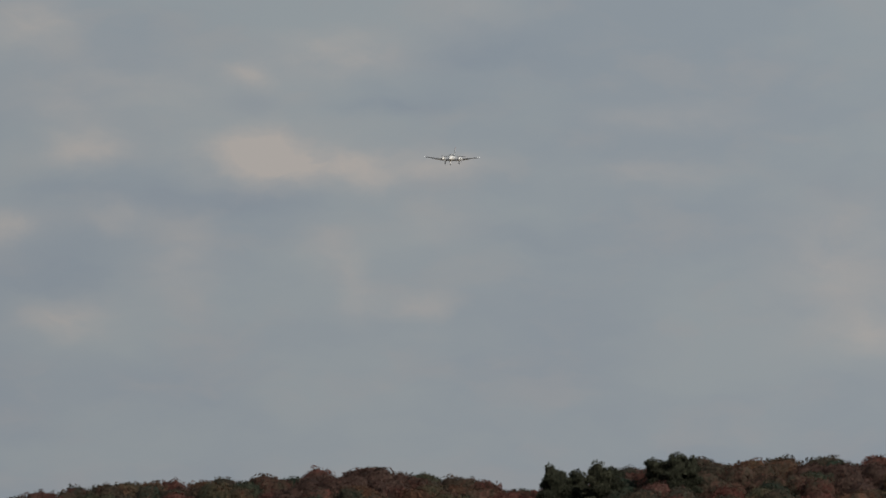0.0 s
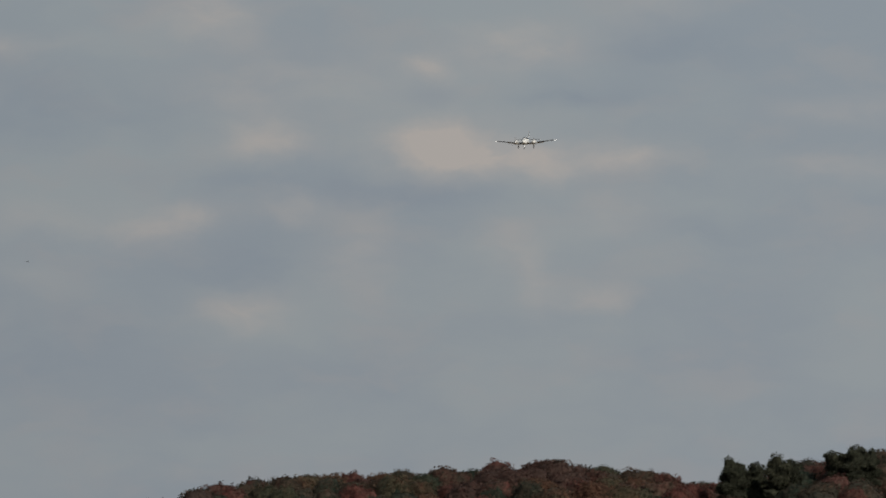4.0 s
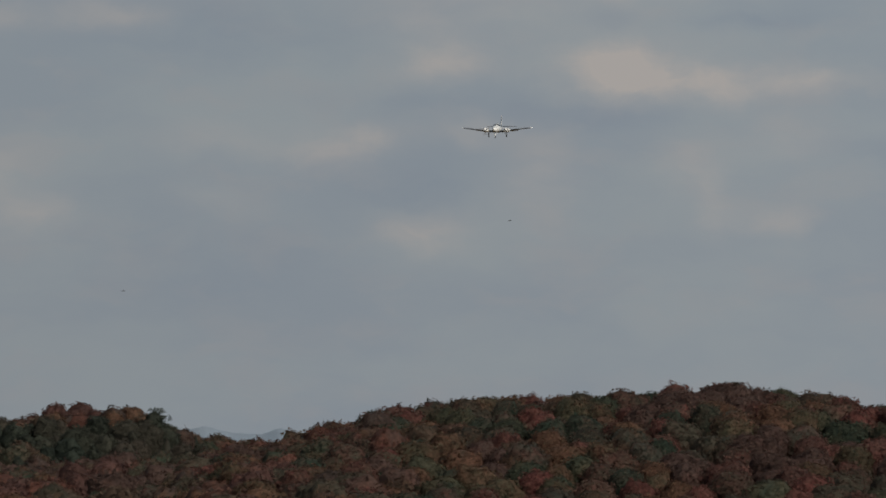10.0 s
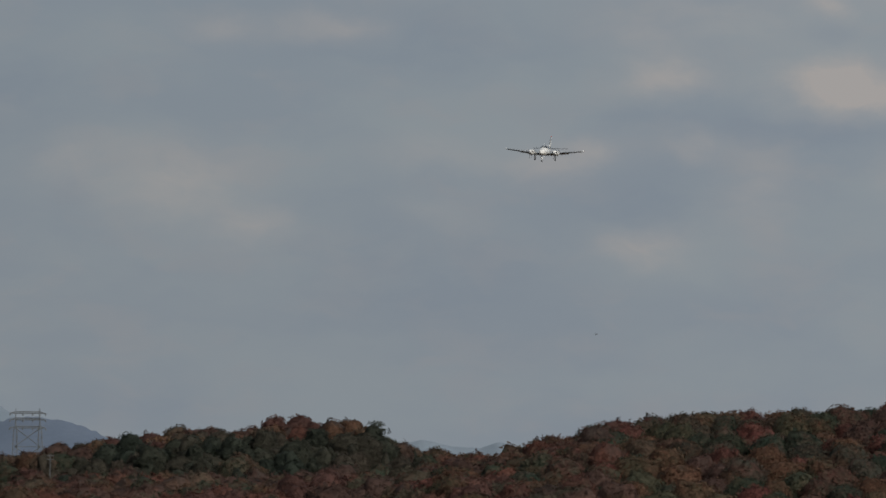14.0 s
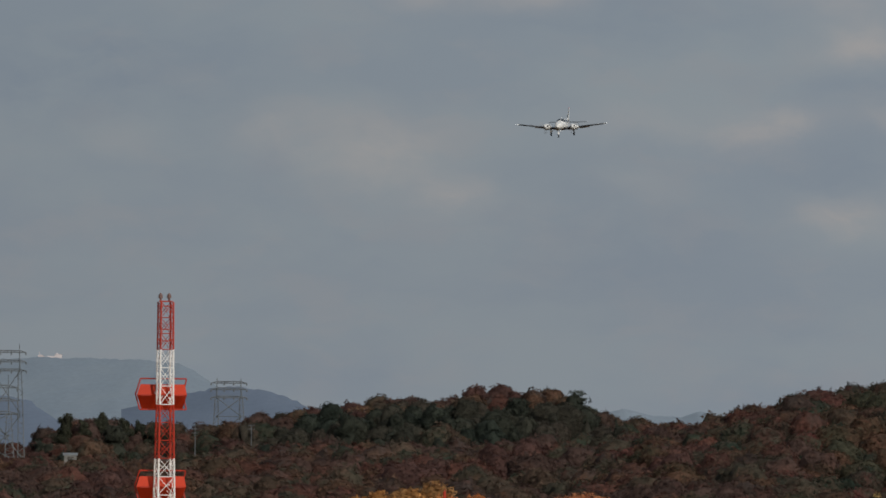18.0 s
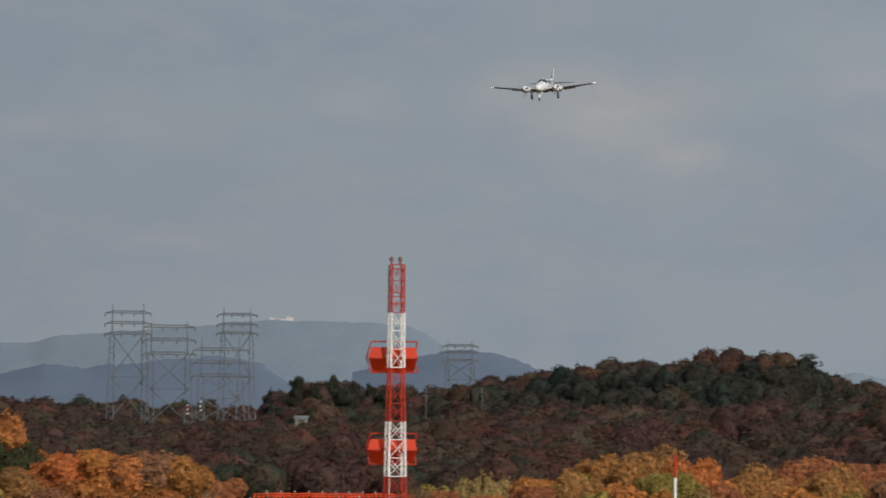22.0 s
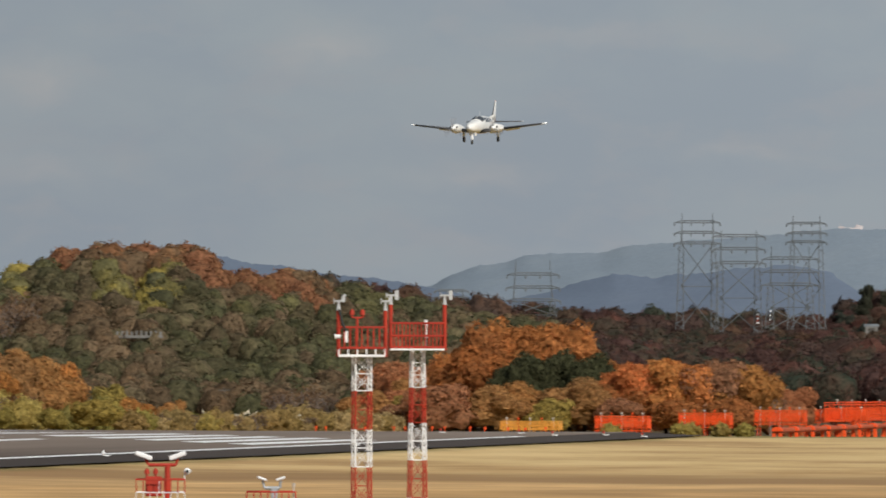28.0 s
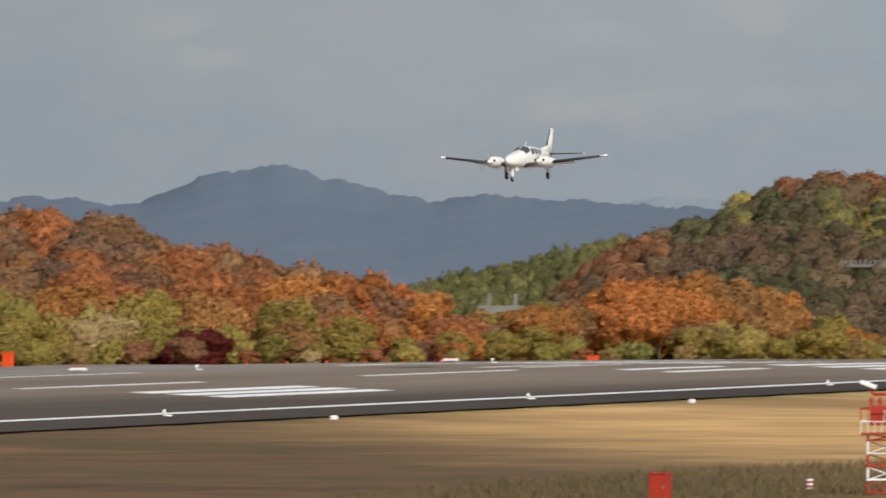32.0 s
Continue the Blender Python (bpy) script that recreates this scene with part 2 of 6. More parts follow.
def worn_patches(m):
    """The grass is worn to brown in places, stays green along the pavement and turns darker brown and olive before a
    ragged line across the field.
    """
    nt = m.node_tree
    N, K = nt.nodes.new, nt.links.new
    b = nt.nodes["Principled BSDF"]
    colour = b.inputs["Base Color"].links[0].from_socket
    g, sx = N("ShaderNodeNewGeometry"), N("ShaderNodeSeparateXYZ")
    K(g.outputs["Position"], sx.inputs[0])

    def grain(scale, stops, detail=7, rugged=0.7):
        n, r = N("ShaderNodeTexNoise"), N("ShaderNodeValToRGB")
        K(g.outputs["Position"], n.inputs[0])
        n.inputs["Scale"].default_value, n.inputs["Detail"].default_value, n.inputs["Roughness"].default_value = scale, detail, rugged
        K(n.outputs[0], r.inputs[0])
        for i, (p, c) in enumerate(stops):
            e = r.color_ramp.elements[i] if i < 2 else r.color_ramp.elements.new(p)
            e.position, e.color = p, (*c, 1)
        return n.outputs[0], r.outputs[0]

    def over(fac, a, c):
        x = N("ShaderNodeMix")
        x.data_type = "RGBA"
        K(fac, x.inputs[0])
        K(a, x.inputs[6])
        K(c, x.inputs[7])
        return x.outputs[2]

    def band(value, x0, x1, y0, y1):
        r = N("ShaderNodeMapRange")
        r.interpolation_type = "SMOOTHSTEP"
        for k, v in enumerate((x0, x1, y0, y1)):
            r.inputs[k + 1].default_value = v
        K(value, r.inputs[0])
        return r.outputs[0]

    def fma(a, k, c):
        x = N("ShaderNodeMath")
        x.operation = "MULTIPLY_ADD"
        K(a, x.inputs[0])
        x.inputs[1].default_value = k
        K(c, x.inputs[2])
        return x.outputs[0]

    # brown worn places
    n0, brown = grain(0.02, ((0.4, (0.2, 0.115, 0.052)), (0.6, (0.27, 0.16, 0.07))), 3)
    colour = over(band(n0, 0.5, 0.66, 0.0, 0.85), colour, brown)
    # paler, longer straw towards the threshold and beyond it
    n4, pale = grain(0.04, ((0.38, (0.34, 0.215, 0.095)), (0.48, (0.5, 0.345, 0.155)), (0.62, (0.63, 0.46, 0.22))))
    colour = over(band(fma(n4, 90.0, sx.outputs["Y"]), 560.0, 680.0, 0.0, 0.9), colour, pale)
    # a browner stretch across the field
    c0, c1, both = band(fma(n0, 60.0, sx.outputs["Y"]), 572.0, 590.0, 0.0, 0.85), band(fma(n0, 60.0, sx.outputs["Y"]), 604.0, 622.0, 1.0, 0.0), N("ShaderNodeMath")
    both.operation = "MULTIPLY"
    K(c0, both.inputs[0])
    K(c1, both.inputs[1])
    colour = over(both.outputs[0], colour, brown)
    # green along the edge of the pavement
    n1, green = grain(0.3, ((0.35, (0.13, 0.12, 0.04)), (0.65, (0.26, 0.19, 0.07))))
    colour = over(band(fma(n1, 9.0, sx.outputs["X"]), -190.0, -184.0, 0.85, 0.0), colour, green)
    # the darker brown and olive stretch
    n2, brown_olive = grain(0.03, ((0.36, (0.07, 0.046, 0.024)), (0.46, (0.135, 0.077, 0.042)), (0.55, (0.085, 0.063, 0.029)), (0.66, (0.18, 0.1, 0.054))))
    n3, _ = grain(0.025, ((0.4, (0, 0, 0)), (0.6, (1, 1, 1))))
    line = fma(n3, 90.0, fma(sx.outputs["X"], 1.6, sx.outputs["Y"]))
    colour = over(band(line, 200, 276, 1.0, 0.0), colour, brown_olive)
    K(colour, b.inputs["Base Color"])


worn_patches(M["grass"])
M["floor"] = material("leaf_litter", [(0.05, 0.035, 0.02), (0.09, 0.06, 0.03), (0.06, 0.06, 0.025)], 0.08, 6, 0.95, gloss=0.12)
M["dark_asphalt"] = material("dark_asphalt", [(0.044, 0.034, 0.028), (0.066, 0.052, 0.043)], 0.05, 7, 0.85, stretch=(1, 0.15, 1), fine=0.12, gloss=0.12)
M["asphalt"] = material("asphalt", [(0.118, 0.091, 0.072), (0.19, 0.15, 0.119)], 0.05, 7, 0.85, bump=0.1, stretch=(1, 0.15, 1), fine=0.12, gloss=0.12)


def rubber_lane(m):
    """The lane by the near edge is darker with old sealant and tyre marks, in long streaks."""
    nt = m.node_tree
    N, K = nt.nodes.new, nt.links.new
    b = nt.nodes["Principled BSDF"]
    colour = b.inputs["Base Color"].links[0].from_socket
    g, sx, mp, n, f, r, x = (N("ShaderNodeNewGeometry"), N("ShaderNodeSeparateXYZ"), N("ShaderNodeMapping"), N("ShaderNodeTexNoise"), N("ShaderNodeMath"), N("ShaderNodeMapRange"), N("ShaderNodeMix"))
    K(g.outputs["Position"], sx.inputs[0])
    K(g.outputs["Position"], mp.inputs[0])
    mp.inputs["Scale"].default_value = (0.5, 0.02, 1)
    K(mp.outputs[0], n.inputs[0])
    n.inputs["Scale"].default_value, n.inputs["Detail"].default_value = 1.0, 5
    f.operation = "MULTIPLY_ADD"
    K(n.outputs[0], f.inputs[0])
    f.inputs[1].default_value = 14.0
    # fewer marks towards the threshold
    e = N("ShaderNodeMath")
    e.operation = "MULTIPLY_ADD"
    K(sx.outputs["Y"], e.inputs[0])
    e.inputs[1].default_value = -0.13
    K(sx.outputs["X"], e.inputs[2])
    K(e.outputs[0], f.inputs[2])
    r.interpolation_type = "SMOOTHSTEP"
    for k, v in enumerate((-286.0, -262.0, 1.2, 0.42)):
        r.inputs[k + 1].default_value = v
    K(f.outputs[0], r.inputs[0])
    x.data_type, x.blend_type = "RGBA", "MULTIPLY"
    x.inputs[0].default_value = 1
    K(colour, x.inputs[6])
    K(r.outputs[0], x.inputs[7])
    K(x.outputs[2], b.inputs["Base Color"])


rubber_lane(M["asphalt"])
M["old_asphalt"] = material("weathered_asphalt", [(0.17, 0.15, 0.135), (0.24, 0.21, 0.19)], 0.08, 7, 0.9, stretch=(1, 0.15, 1), fine=0.12, gloss=0.12)
M["line"] = material("runway_paint", [(0.66, 0.66, 0.65), (0.84, 0.84, 0.82)], 0.4, 6, 0.6, fine=0.12)
M["yellow_line"] = material("yellow_paint", [(0.55, 0.40, 0.10), (0.70, 0.52, 0.16)], 0.4, 6, 0.6, fine=0.12)
M["red"] = material("orange_red_paint", [(0.31, 0.030, 0.017), (0.42, 0.038, 0.016)], 0.9, 5, 0.6, fine=0.1, gloss=0.25)
M["orange"] = material("orange_paint", [(0.66, 0.068, 0.011), (0.76, 0.088, 0.016)], 0.9, 5, 0.6, fine=0.1, gloss=0.2)
M["aerial"] = material("deep_orange_paint", [(0.41, 0.03, 0.007), (0.51, 0.04, 0.009)], 0.9, 5, 0.6, fine=0.1, gloss=0.25)
M["bar_paint"] = material("amber_paint", [(0.60, 0.25, 0.03), (0.70, 0.31, 0.045)], 0.9, 5, 0.5, fine=0.1)
M["white"] = material("white_paint", [(0.68, 0.68, 0.67), (0.82, 0.82, 0.80)], 0.9, 5, 0.45, fine=0.05)
M["straw_metal"] = material("pale_metal", [(0.42, 0.36, 0.30), (0.55, 0.48, 0.40)], 2, 3, 0.5)
M["pylon_steel"] = material("weathered_steel", [(0.09, 0.10, 0.105), (0.14, 0.15, 0.155)], 0.3, 4, 0.7)
M["steel"] = material("galvanised_steel", [(0.26, 0.28, 0.29), (0.36, 0.38, 0.39)], 0.6, 5, 0.5, metal=0.3, fine=0.1)
M["dark"] = material("dark_rubber", [(0.02, 0.02, 0.02), (0.035, 0.035, 0.035)], 3, 4, 0.7)
M["bark"] = material("bark", [(0.07, 0.05, 0.035), (0.13, 0.10, 0.075)], 1.2, 5, 0.95)
RUSTY = [(0.41, 0.16, 0.06), (0.34, 0.14, 0.062), (0.165, 0.108, 0.07), (0.43, 0.195, 0.064), (0.21, 0.13, 0.074), (0.21, 0.18, 0.078), (0.31, 0.245, 0.08)]
# cloud shade over the hill woods is put into these darker leaf colours
DULL_SHADED = [(0.085, 0.047, 0.04), (0.125, 0.056, 0.041), (0.066, 0.05, 0.043), (0.122, 0.068, 0.043), (0.058, 0.056, 0.04), (0.1, 0.066, 0.047), (0.04, 0.053, 0.036), (0.118, 0.058, 0.042), (0.08, 0.052, 0.043)]
M["woods"] = material("shaded_woodland_leaves", DULL_SHADED, 0.5, 3, 0.85, by="tone", island=0.3, fine=0.8, thin=0.45, leaf=0.09, gloss=0.12)
SLOPE_SHADED = [(0.075, 0.05, 0.042), (0.112, 0.048, 0.039), (0.05, 0.052, 0.04), (0.118, 0.062, 0.041), (0.066, 0.06, 0.038), (0.03, 0.044, 0.032), (0.085, 0.06, 0.044), (0.122, 0.046, 0.039), (0.06, 0.055, 0.04)]
M["slope"] = material("shaded_slope_leaves", SLOPE_SHADED, 0.5, 3, 0.85, by="tone", island=0.3, fine=0.9, thin=0.45, leaf=0.09, gloss=0.12)
M["rusty"] = material("rusty_leaves", RUSTY, 0.5, 3, 0.85, by="tone", island=0.3, fine=1.0, thin=0.45, leaf=0.09, gloss=0.12)
HILLSIDE = [(0.25, 0.115, 0.06), (0.27, 0.14, 0.064), (0.18, 0.12, 0.068), (0.15, 0.11, 0.066), (0.13, 0.11, 0.058), (0.088, 0.087, 0.045), (0.165, 0.15, 0.064), (0.32, 0.255, 0.066)]
M["hill"] = material("hillside_leaves", HILLSIDE, 0.5, 3, 0.85, by="tone", island=0.3, fine=1.0, thin=0.45, leaf=0.09, gloss=0.12)
M["conifer"] = material("conifer_needles", [(0.032, 0.04, 0.031), (0.044, 0.047, 0.035), (0.062, 0.052, 0.04)], 0.5, 3, 0.85, by="tone", island=0.3, fine=0.8, thin=0.45, leaf=0.09, gloss=0.12)
M["pine"] = material("pine_needles", [(0.036, 0.041, 0.029), (0.058, 0.06, 0.04)], 0.5, 3, 0.85, by="random", island=0.3, fine=1.0, thin=0.45, leaf=0.09, gloss=0.12)
M["evergreen"] = material("evergreen_leaves", [(0.06, 0.063, 0.03), (0.085, 0.085, 0.042)], 0.5, 3, 0.85, by="random", island=0.3, fine=1.0, thin=0.45, leaf=0.09, gloss=0.12)
M["bamboo"] = material("grove_leaves", [(0.125, 0.125, 0.048), (0.185, 0.17, 0.064), (0.15, 0.145, 0.052)], 0.5, 3, 0.8, by="tone", island=0.3, fine=1.0, thin=0.45, leaf=0.09, gloss=0.12)
M["shrub"] = material("shrub_leaves", [(0.29, 0.25, 0.07), (0.39, 0.31, 0.082), (0.43, 0.33, 0.1), (0.24, 0.225, 0.066), (0.41, 0.265, 0.08)], 0.5, 3, 0.85, by="random", island=0.22, fine=1.0, thin=0.45, leaf=0.09, gloss=0.12)


# ---- helpers of this scene ----
def polar(turn, far):
    return -far * math.sin(radians(turn)), far * math.cos(radians(turn))


def mesh_object(name, verts, faces, mat, parent=None, smooth=False):
    me = bpy.data.meshes.new(name)
    me.from_pydata(verts, [], faces)
    me.materials.append(mat)
    if smooth:
        me.polygons.foreach_set("use_smooth", [True] * len(me.polygons))
    me.update()
    ob = new(name, me)
    ob.parent = parent
    return ob


def part(name, bm, mat, parent, label=""):
    me = bpy.data.meshes.new(name)
    bm.to_mesh(me)
    bm.free()
    me.materials.append(mat)
    ob = new(name, me)
    ob.parent = parent
    if label:
        tagged(ob, label)
    return ob


def thing(name, m, label, category, group=""):
    ob = new(name)
    ob.empty_display_size = 0.3
    ob.matrix_world = m
    return tagged(ob, label, category, group)


def box(bm, cx, cy, cz, sx, sy, sz, bevel=0.0, turn=None):
    m = Matrix.Translation((cx, cy, cz)) @ (turn if turn else Matrix()) @ Matrix.Diagonal((sx, sy, sz, 1))
    g = bmesh.ops.create_cube(bm, size=1.0, matrix=m)
    if bevel:
        es = list({e for v in g["verts"] for e in v.link_edges})
        bmesh.ops.bevel(bm, geom=es, offset=bevel, segments=1, affect="EDGES")


def rod(bm, a, b, r, sides=6, r2=None):
    a, b = Vector(a), Vector(b)
    d = b - a
    m = Matrix.Translation((a + b) / 2) @ d.to_track_quat("Z", "Y").to_matrix().to_4x4()
    bmesh.ops.create_cone(bm, cap_ends=True, segments=sides, radius1=r, radius2=r if r2 is None else r2, depth=d.length, matrix=m)


# ---- the lie of the land ----
def knots(pairs):
    a, b = zip(*pairs)
    return lambda t: np.interp(t, a, b)


def section(lat):
    """Height across the field: apron side, shoulder, runway with its crossfall, far verge and the drop behind it."""
    return np.interp(lat, [-600, 150, 178, 193, 199.5, 221, 242.5, 266, 275, 300, 420], [-1.4, -1.4, -1.4, -1.18, -0.92, 0.0, -0.03, -0.05, -0.4, -2.0, -4.5])


def surface_height(lat, along):
    """The field with the runway's fall towards its threshold, which levels its crossfall out."""
    fall = np.interp(along, [640, 713, 756, 800], [0, 0.58, 1.0, 1.3])
    return section(lat) - fall * np.clip((np.asarray(lat) - 199.5) / 21.5, 0, 1)


# each hill: turn from, turn to, near foot, crest, and the height of the tree tops above the horizon along it, in degrees
CANOPY = {"right": 7.2, "fore": 6.8, "middle": 11.0, "east": 5.7, "grove": 8.2, "left": 7.2}
HILLS = {
    "right": (1.5, 10.2, 1230, 1400, knots([(2, .57), (3.6, .63), (4.6, .64), (5.2, .57), (5.5, .47), (5.75, .45), (6.1, .5), (6.4, .575), (6.8, .583), (7.1, .53), (7.3, .51), (7.8, .502), (8.3, .49), (8.6, .43), (8.9, .39), (9.3, .265), (10.0, .08)])),
    "fore": (8.6, 16.8, 1250, 1470, knots([(8.6, .1), (9.8, .12), (10.5, .1), (11.2, .06), (12, .05), (12.8, -.04), (13.5, -.1), (14.3, -.12), (15, -.1), (15.6, -.02), (16.2, -.06), (16.8, -.2)])),
    "middle": (8.0, 16.2, 2400, 2600, knots([(8, .2), (9.3, .215), (9.8, .23), (10.1, .32), (10.35, .41), (10.7, .41), (11.05, .365), (11.35, .38), (11.6, .325), (11.9, .265), (12.6, .17), (13.2, .2), (13.6, .06), (14.2, .06), (15, .1), (15.8, .1), (16.2, .05)])),
    "east": (14.8, 19.9, 1060, 1240, knots([(15, .0), (15.9, .09), (16.5, .22), (16.85, .32), (17.05, .27), (17.3, .33), (17.4, .42), (17.55, .455), (17.75, .475), (18.0, .475), (18.2, .45), (18.35, .4), (18.6, .29), (19.0, .12), (19.5, -.05), (19.9, -.2)])),
    "grove": (18.0, 21.2, 1330, 1480, knots([(18, .2), (18.6, .16), (19.15, .125), (19.8, .0), (20.5, -.17), (21.2, -.3)])),
    "left": (20.2, 26.5, 815, 930, knots([(20.2, -.46), (20.6, -.36), (20.9, -.19), (21.2, -.12), (21.4, -.06), (21.8, .05), (22.1, .15), (22.6, .28), (23.2, .22), (24, .3), (26.5, .3)])),
}


def land(turn, far):
    """Ground height at a turn and distance, for arrays."""
    turn, far = np.asarray(turn, float), np.asarray(far, float)
    lat, along = far * np.sin(np.radians(turn)), far * np.cos(np.radians(turn))
    z = surface_height(lat, along)
    z = np.where(along > 756, z + (np.minimum(z, -1.4) - z) * np.clip((along - 756) / 8, 0, 1), z)
    z = np.where(along > 772, np.minimum(z, np.interp(along, [772, 800, 840, 900, 935, 1000], [-1.4, -1.8, -2.2, -2.9, -3.6, -4.8])), z)
    for name, (a, b, near, crest, top) in HILLS.items():
        high = EYE + crest * np.tan(np.radians(top(turn))) - CANOPY[name]
        s = np.clip((far - near) / (crest - near), 0, 1)
        s = s * s * (3 - 2 * s) * np.clip((crest + 220 - far) / 200, 0, 1)
        w = np.clip((turn - a) / 0.5, 0, 1) * np.clip((b - turn) / 0.5, 0, 1)
        z = np.maximum(z, np.where(s * w > 0, z + (high - z) * s * w, -99))
    return z


def ground():
    turns = np.concatenate([np.arange(-180, 0, 6), np.arange(0, 28, 0.2), np.arange(28, 179, 6)])
    fars = np.concatenate([[0.02, 20, 60, 100, 150, 200, 260], np.arange(300, 1000, 12), np.arange(1000, 1700, 20), np.arange(1700, 2900, 40), [3000, 3400, 4000, 4980]])
    T, R = np.meshgrid(turns, fars)
    Z = land(T, R) - 0.12
    V = np.stack([-R * np.sin(np.radians(T)), R * np.cos(np.radians(T)), Z], -1).reshape(-1, 3)
    n = len(turns)
    F = [(i * n + j, i * n + (j + 1) % n, (i + 1) * n + (j + 1) % n, (i + 1) * n + j) for i in range(len(fars) - 1) for j in range(n)]
    F.append(tuple(range(n - 1, -1, -1)))
    ob = mesh_object("ground", V.tolist(), F, M["grass"], smooth=True)
    ob.data.materials.append(M["floor"])
    along = np.array([V[f[0]][1] for f in F]) > 900
    latf = np.array([-V[f[0]][0] for f in F]) > 275
    ob.data.polygons.foreach_set("material_index", (along | latf).astype(int).tolist())
    tagged(ob, "dry tan autumn grass and leaf litter round the airfield", "ground", kind="structure")


def strip(name, lats, y0, y1, lift, mat, parent=None, step=10.0):
    """A sheet that lies on the field's cross section, from y0 to y1."""
    ys = np.linspace(y0, y1, max(2, int((y1 - y0) / step) + 1))
    V = [(-l, y, float(surface_height(l, y)) + lift) for y in ys for l in lats]
    n = len(lats)
    F = [(i * n + j, (i + 1) * n + j, (i + 1) * n + j + 1, i * n + j + 1) for i in range(len(ys) - 1) for j in range(n - 1)]
    return mesh_object(name, V, F, mat, parent)


THRESHOLD, CENTRE, HALF = 722.0, 221.0, 21.5


def runway():
    rw = strip("runway", [199.0, 203, 208, 213, 217, 221, 226, 232, 238, 243], 150, 756, 0.02, M["asphalt"])
    tagged(rw, "dark grey asphalt runway with white markings", "runway", kind="structure")
    sh = strip("shoulder", [193.0, 196, 199.0], 150, 756, 0.015, M["dark_asphalt"])
    tagged(sh, "dark asphalt runway shoulder", "pavement", kind="structure")
    fs = strip("shoulder", [243.0, 246, 250, 254.5], 150, 756, 0.015, M["old_asphalt"])
    tagged(fs, "pale weathered asphalt shoulder on the far side", "pavement", kind="structure")

    tw = strip("shoulder", [254.5, 258, 262, 267], 150, 637, 0.015, M["old_asphalt"])
    tagged(tw, "pale weathered asphalt where a taxiway leaves", "pavement", kind="structure")

    def mark(lat, wide, y0, y1, mat="line"):
        a = sorted({lat - wide / 2, lat + wide / 2, *[k for k in (221.0,) if abs(k - lat) < wide / 2]})
        strip("marking", a, y0, y1, 0.03, M[mat], rw)
    mark(CENTRE - HALF, 0.9, 150, THRESHOLD)
    mark(CENTRE + HALF, 0.9, 150, 593)
    mark(CENTRE + HALF, 1.6, 632, THRESHOLD)
    for k in range(8):
        mark(CENTRE, 0.9, 579.4 - 58.6 * k, 609.3 - 58.6 * k)
    for s in (-1, 1):
        for k in range(5):
            mark(CENTRE + s * (3.2 + 3.66 * k), 1.9, 657, 690)
        for k in range(3 if s < 0 else 0):
            mark(CENTRE + s * (6.7 + 2.5 * k), 1.7, 524, 552.5)
    # the runway's number: figures of bars
    for l in (214.2, 217.6, 225.0, 228.4):
        mark(l, 1.1, 622, 644)
    mark(246.5, 0.5, 560, 585, "yellow_line")


ground()
runway()


# ---- mountains ----
def mountain(name, far, turn0, turn1, top, depth, mat, label, rough=2.0, seed=0, relief=0.03):
    """A wooded mountain: its side comes down towards the field in spurs and gullies, its skyline is a little ragged with trees."""
    turns = np.arange(turn0, turn1, 0.03)
    rng = np.random.RandomState(seed)
    n, rows = len(turns), 22
    hi = EYE + far * np.tan(np.radians(top(turns)))
    smooth = np.convolve(np.pad(hi, 60, "edge"), np.ones(121) / 121, "valid")
    ragged = np.convolve(rng.normal(0, 1, n + 4), np.ones(5) / 5, "valid") * rough * 0.5 + rng.normal(0, 1, n) * rough * 0.16
    V, F = [], []
    for k in range(rows + 3):
        s = min(k, rows) / rows if k < rows + 2 else 1.5
        for j, t in enumerate(turns):
            p = Vector((t * 2.3 + 1.5 * s, s * 2.4, seed * 3.1))
            spur = 1 - 2 * abs(noise.noise(p)) + 0.45 * noise.noise(p * 3.3) + 0.2 * noise.noise(p * 8.0)
            u = min(s, 1.0)
            x, y = polar(t, far - depth * (1 - s) - relief * depth * spur * min(1.0, 2.5 * (1 - u)))
            z = -5 + (smooth[j] + (hi[j] - smooth[j]) * u ** 3 + 5) * (s ** 0.85 if s <= 1 else 0.3) + (ragged[j] if s == 1 else 0)
            V.append((x, y, z))
    for k in (*range(rows), rows + 1):
        F += [(k * n + j, k * n + j + 1, (k + 1) * n + j + 1, (k + 1) * n + j) for j in range(n - 1)]
    ob = mesh_object(name, V, F, mat, smooth=True)
    return tagged(ob, label, "mountain", kind="structure")


# aerial haze is put into these two pale blue base colours
M["far_blue"] = material("hazed_far_mountain", [(0.18, 0.217, 0.255), (0.188, 0.225, 0.262), (0.199, 0.235, 0.268)], 0.05, 8, 1.0, stretch=(1, 0.2, 2.5), gloss=0.0, fine=0.12)
M["mid_blue"] = material("hazed_near_mountain", [(0.117, 0.145, 0.191), (0.122, 0.15, 0.197), (0.128, 0.155, 0.2)], 0.05, 8, 1.0, stretch=(1, 0.2, 2.5), gloss=0.0, fine=0.12)
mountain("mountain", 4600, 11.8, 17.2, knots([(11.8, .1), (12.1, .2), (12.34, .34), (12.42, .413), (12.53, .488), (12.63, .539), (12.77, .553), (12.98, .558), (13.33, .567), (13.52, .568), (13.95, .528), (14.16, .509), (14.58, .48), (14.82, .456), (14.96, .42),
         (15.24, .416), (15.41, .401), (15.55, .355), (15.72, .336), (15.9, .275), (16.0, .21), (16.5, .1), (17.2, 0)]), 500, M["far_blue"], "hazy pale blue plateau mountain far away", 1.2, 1)
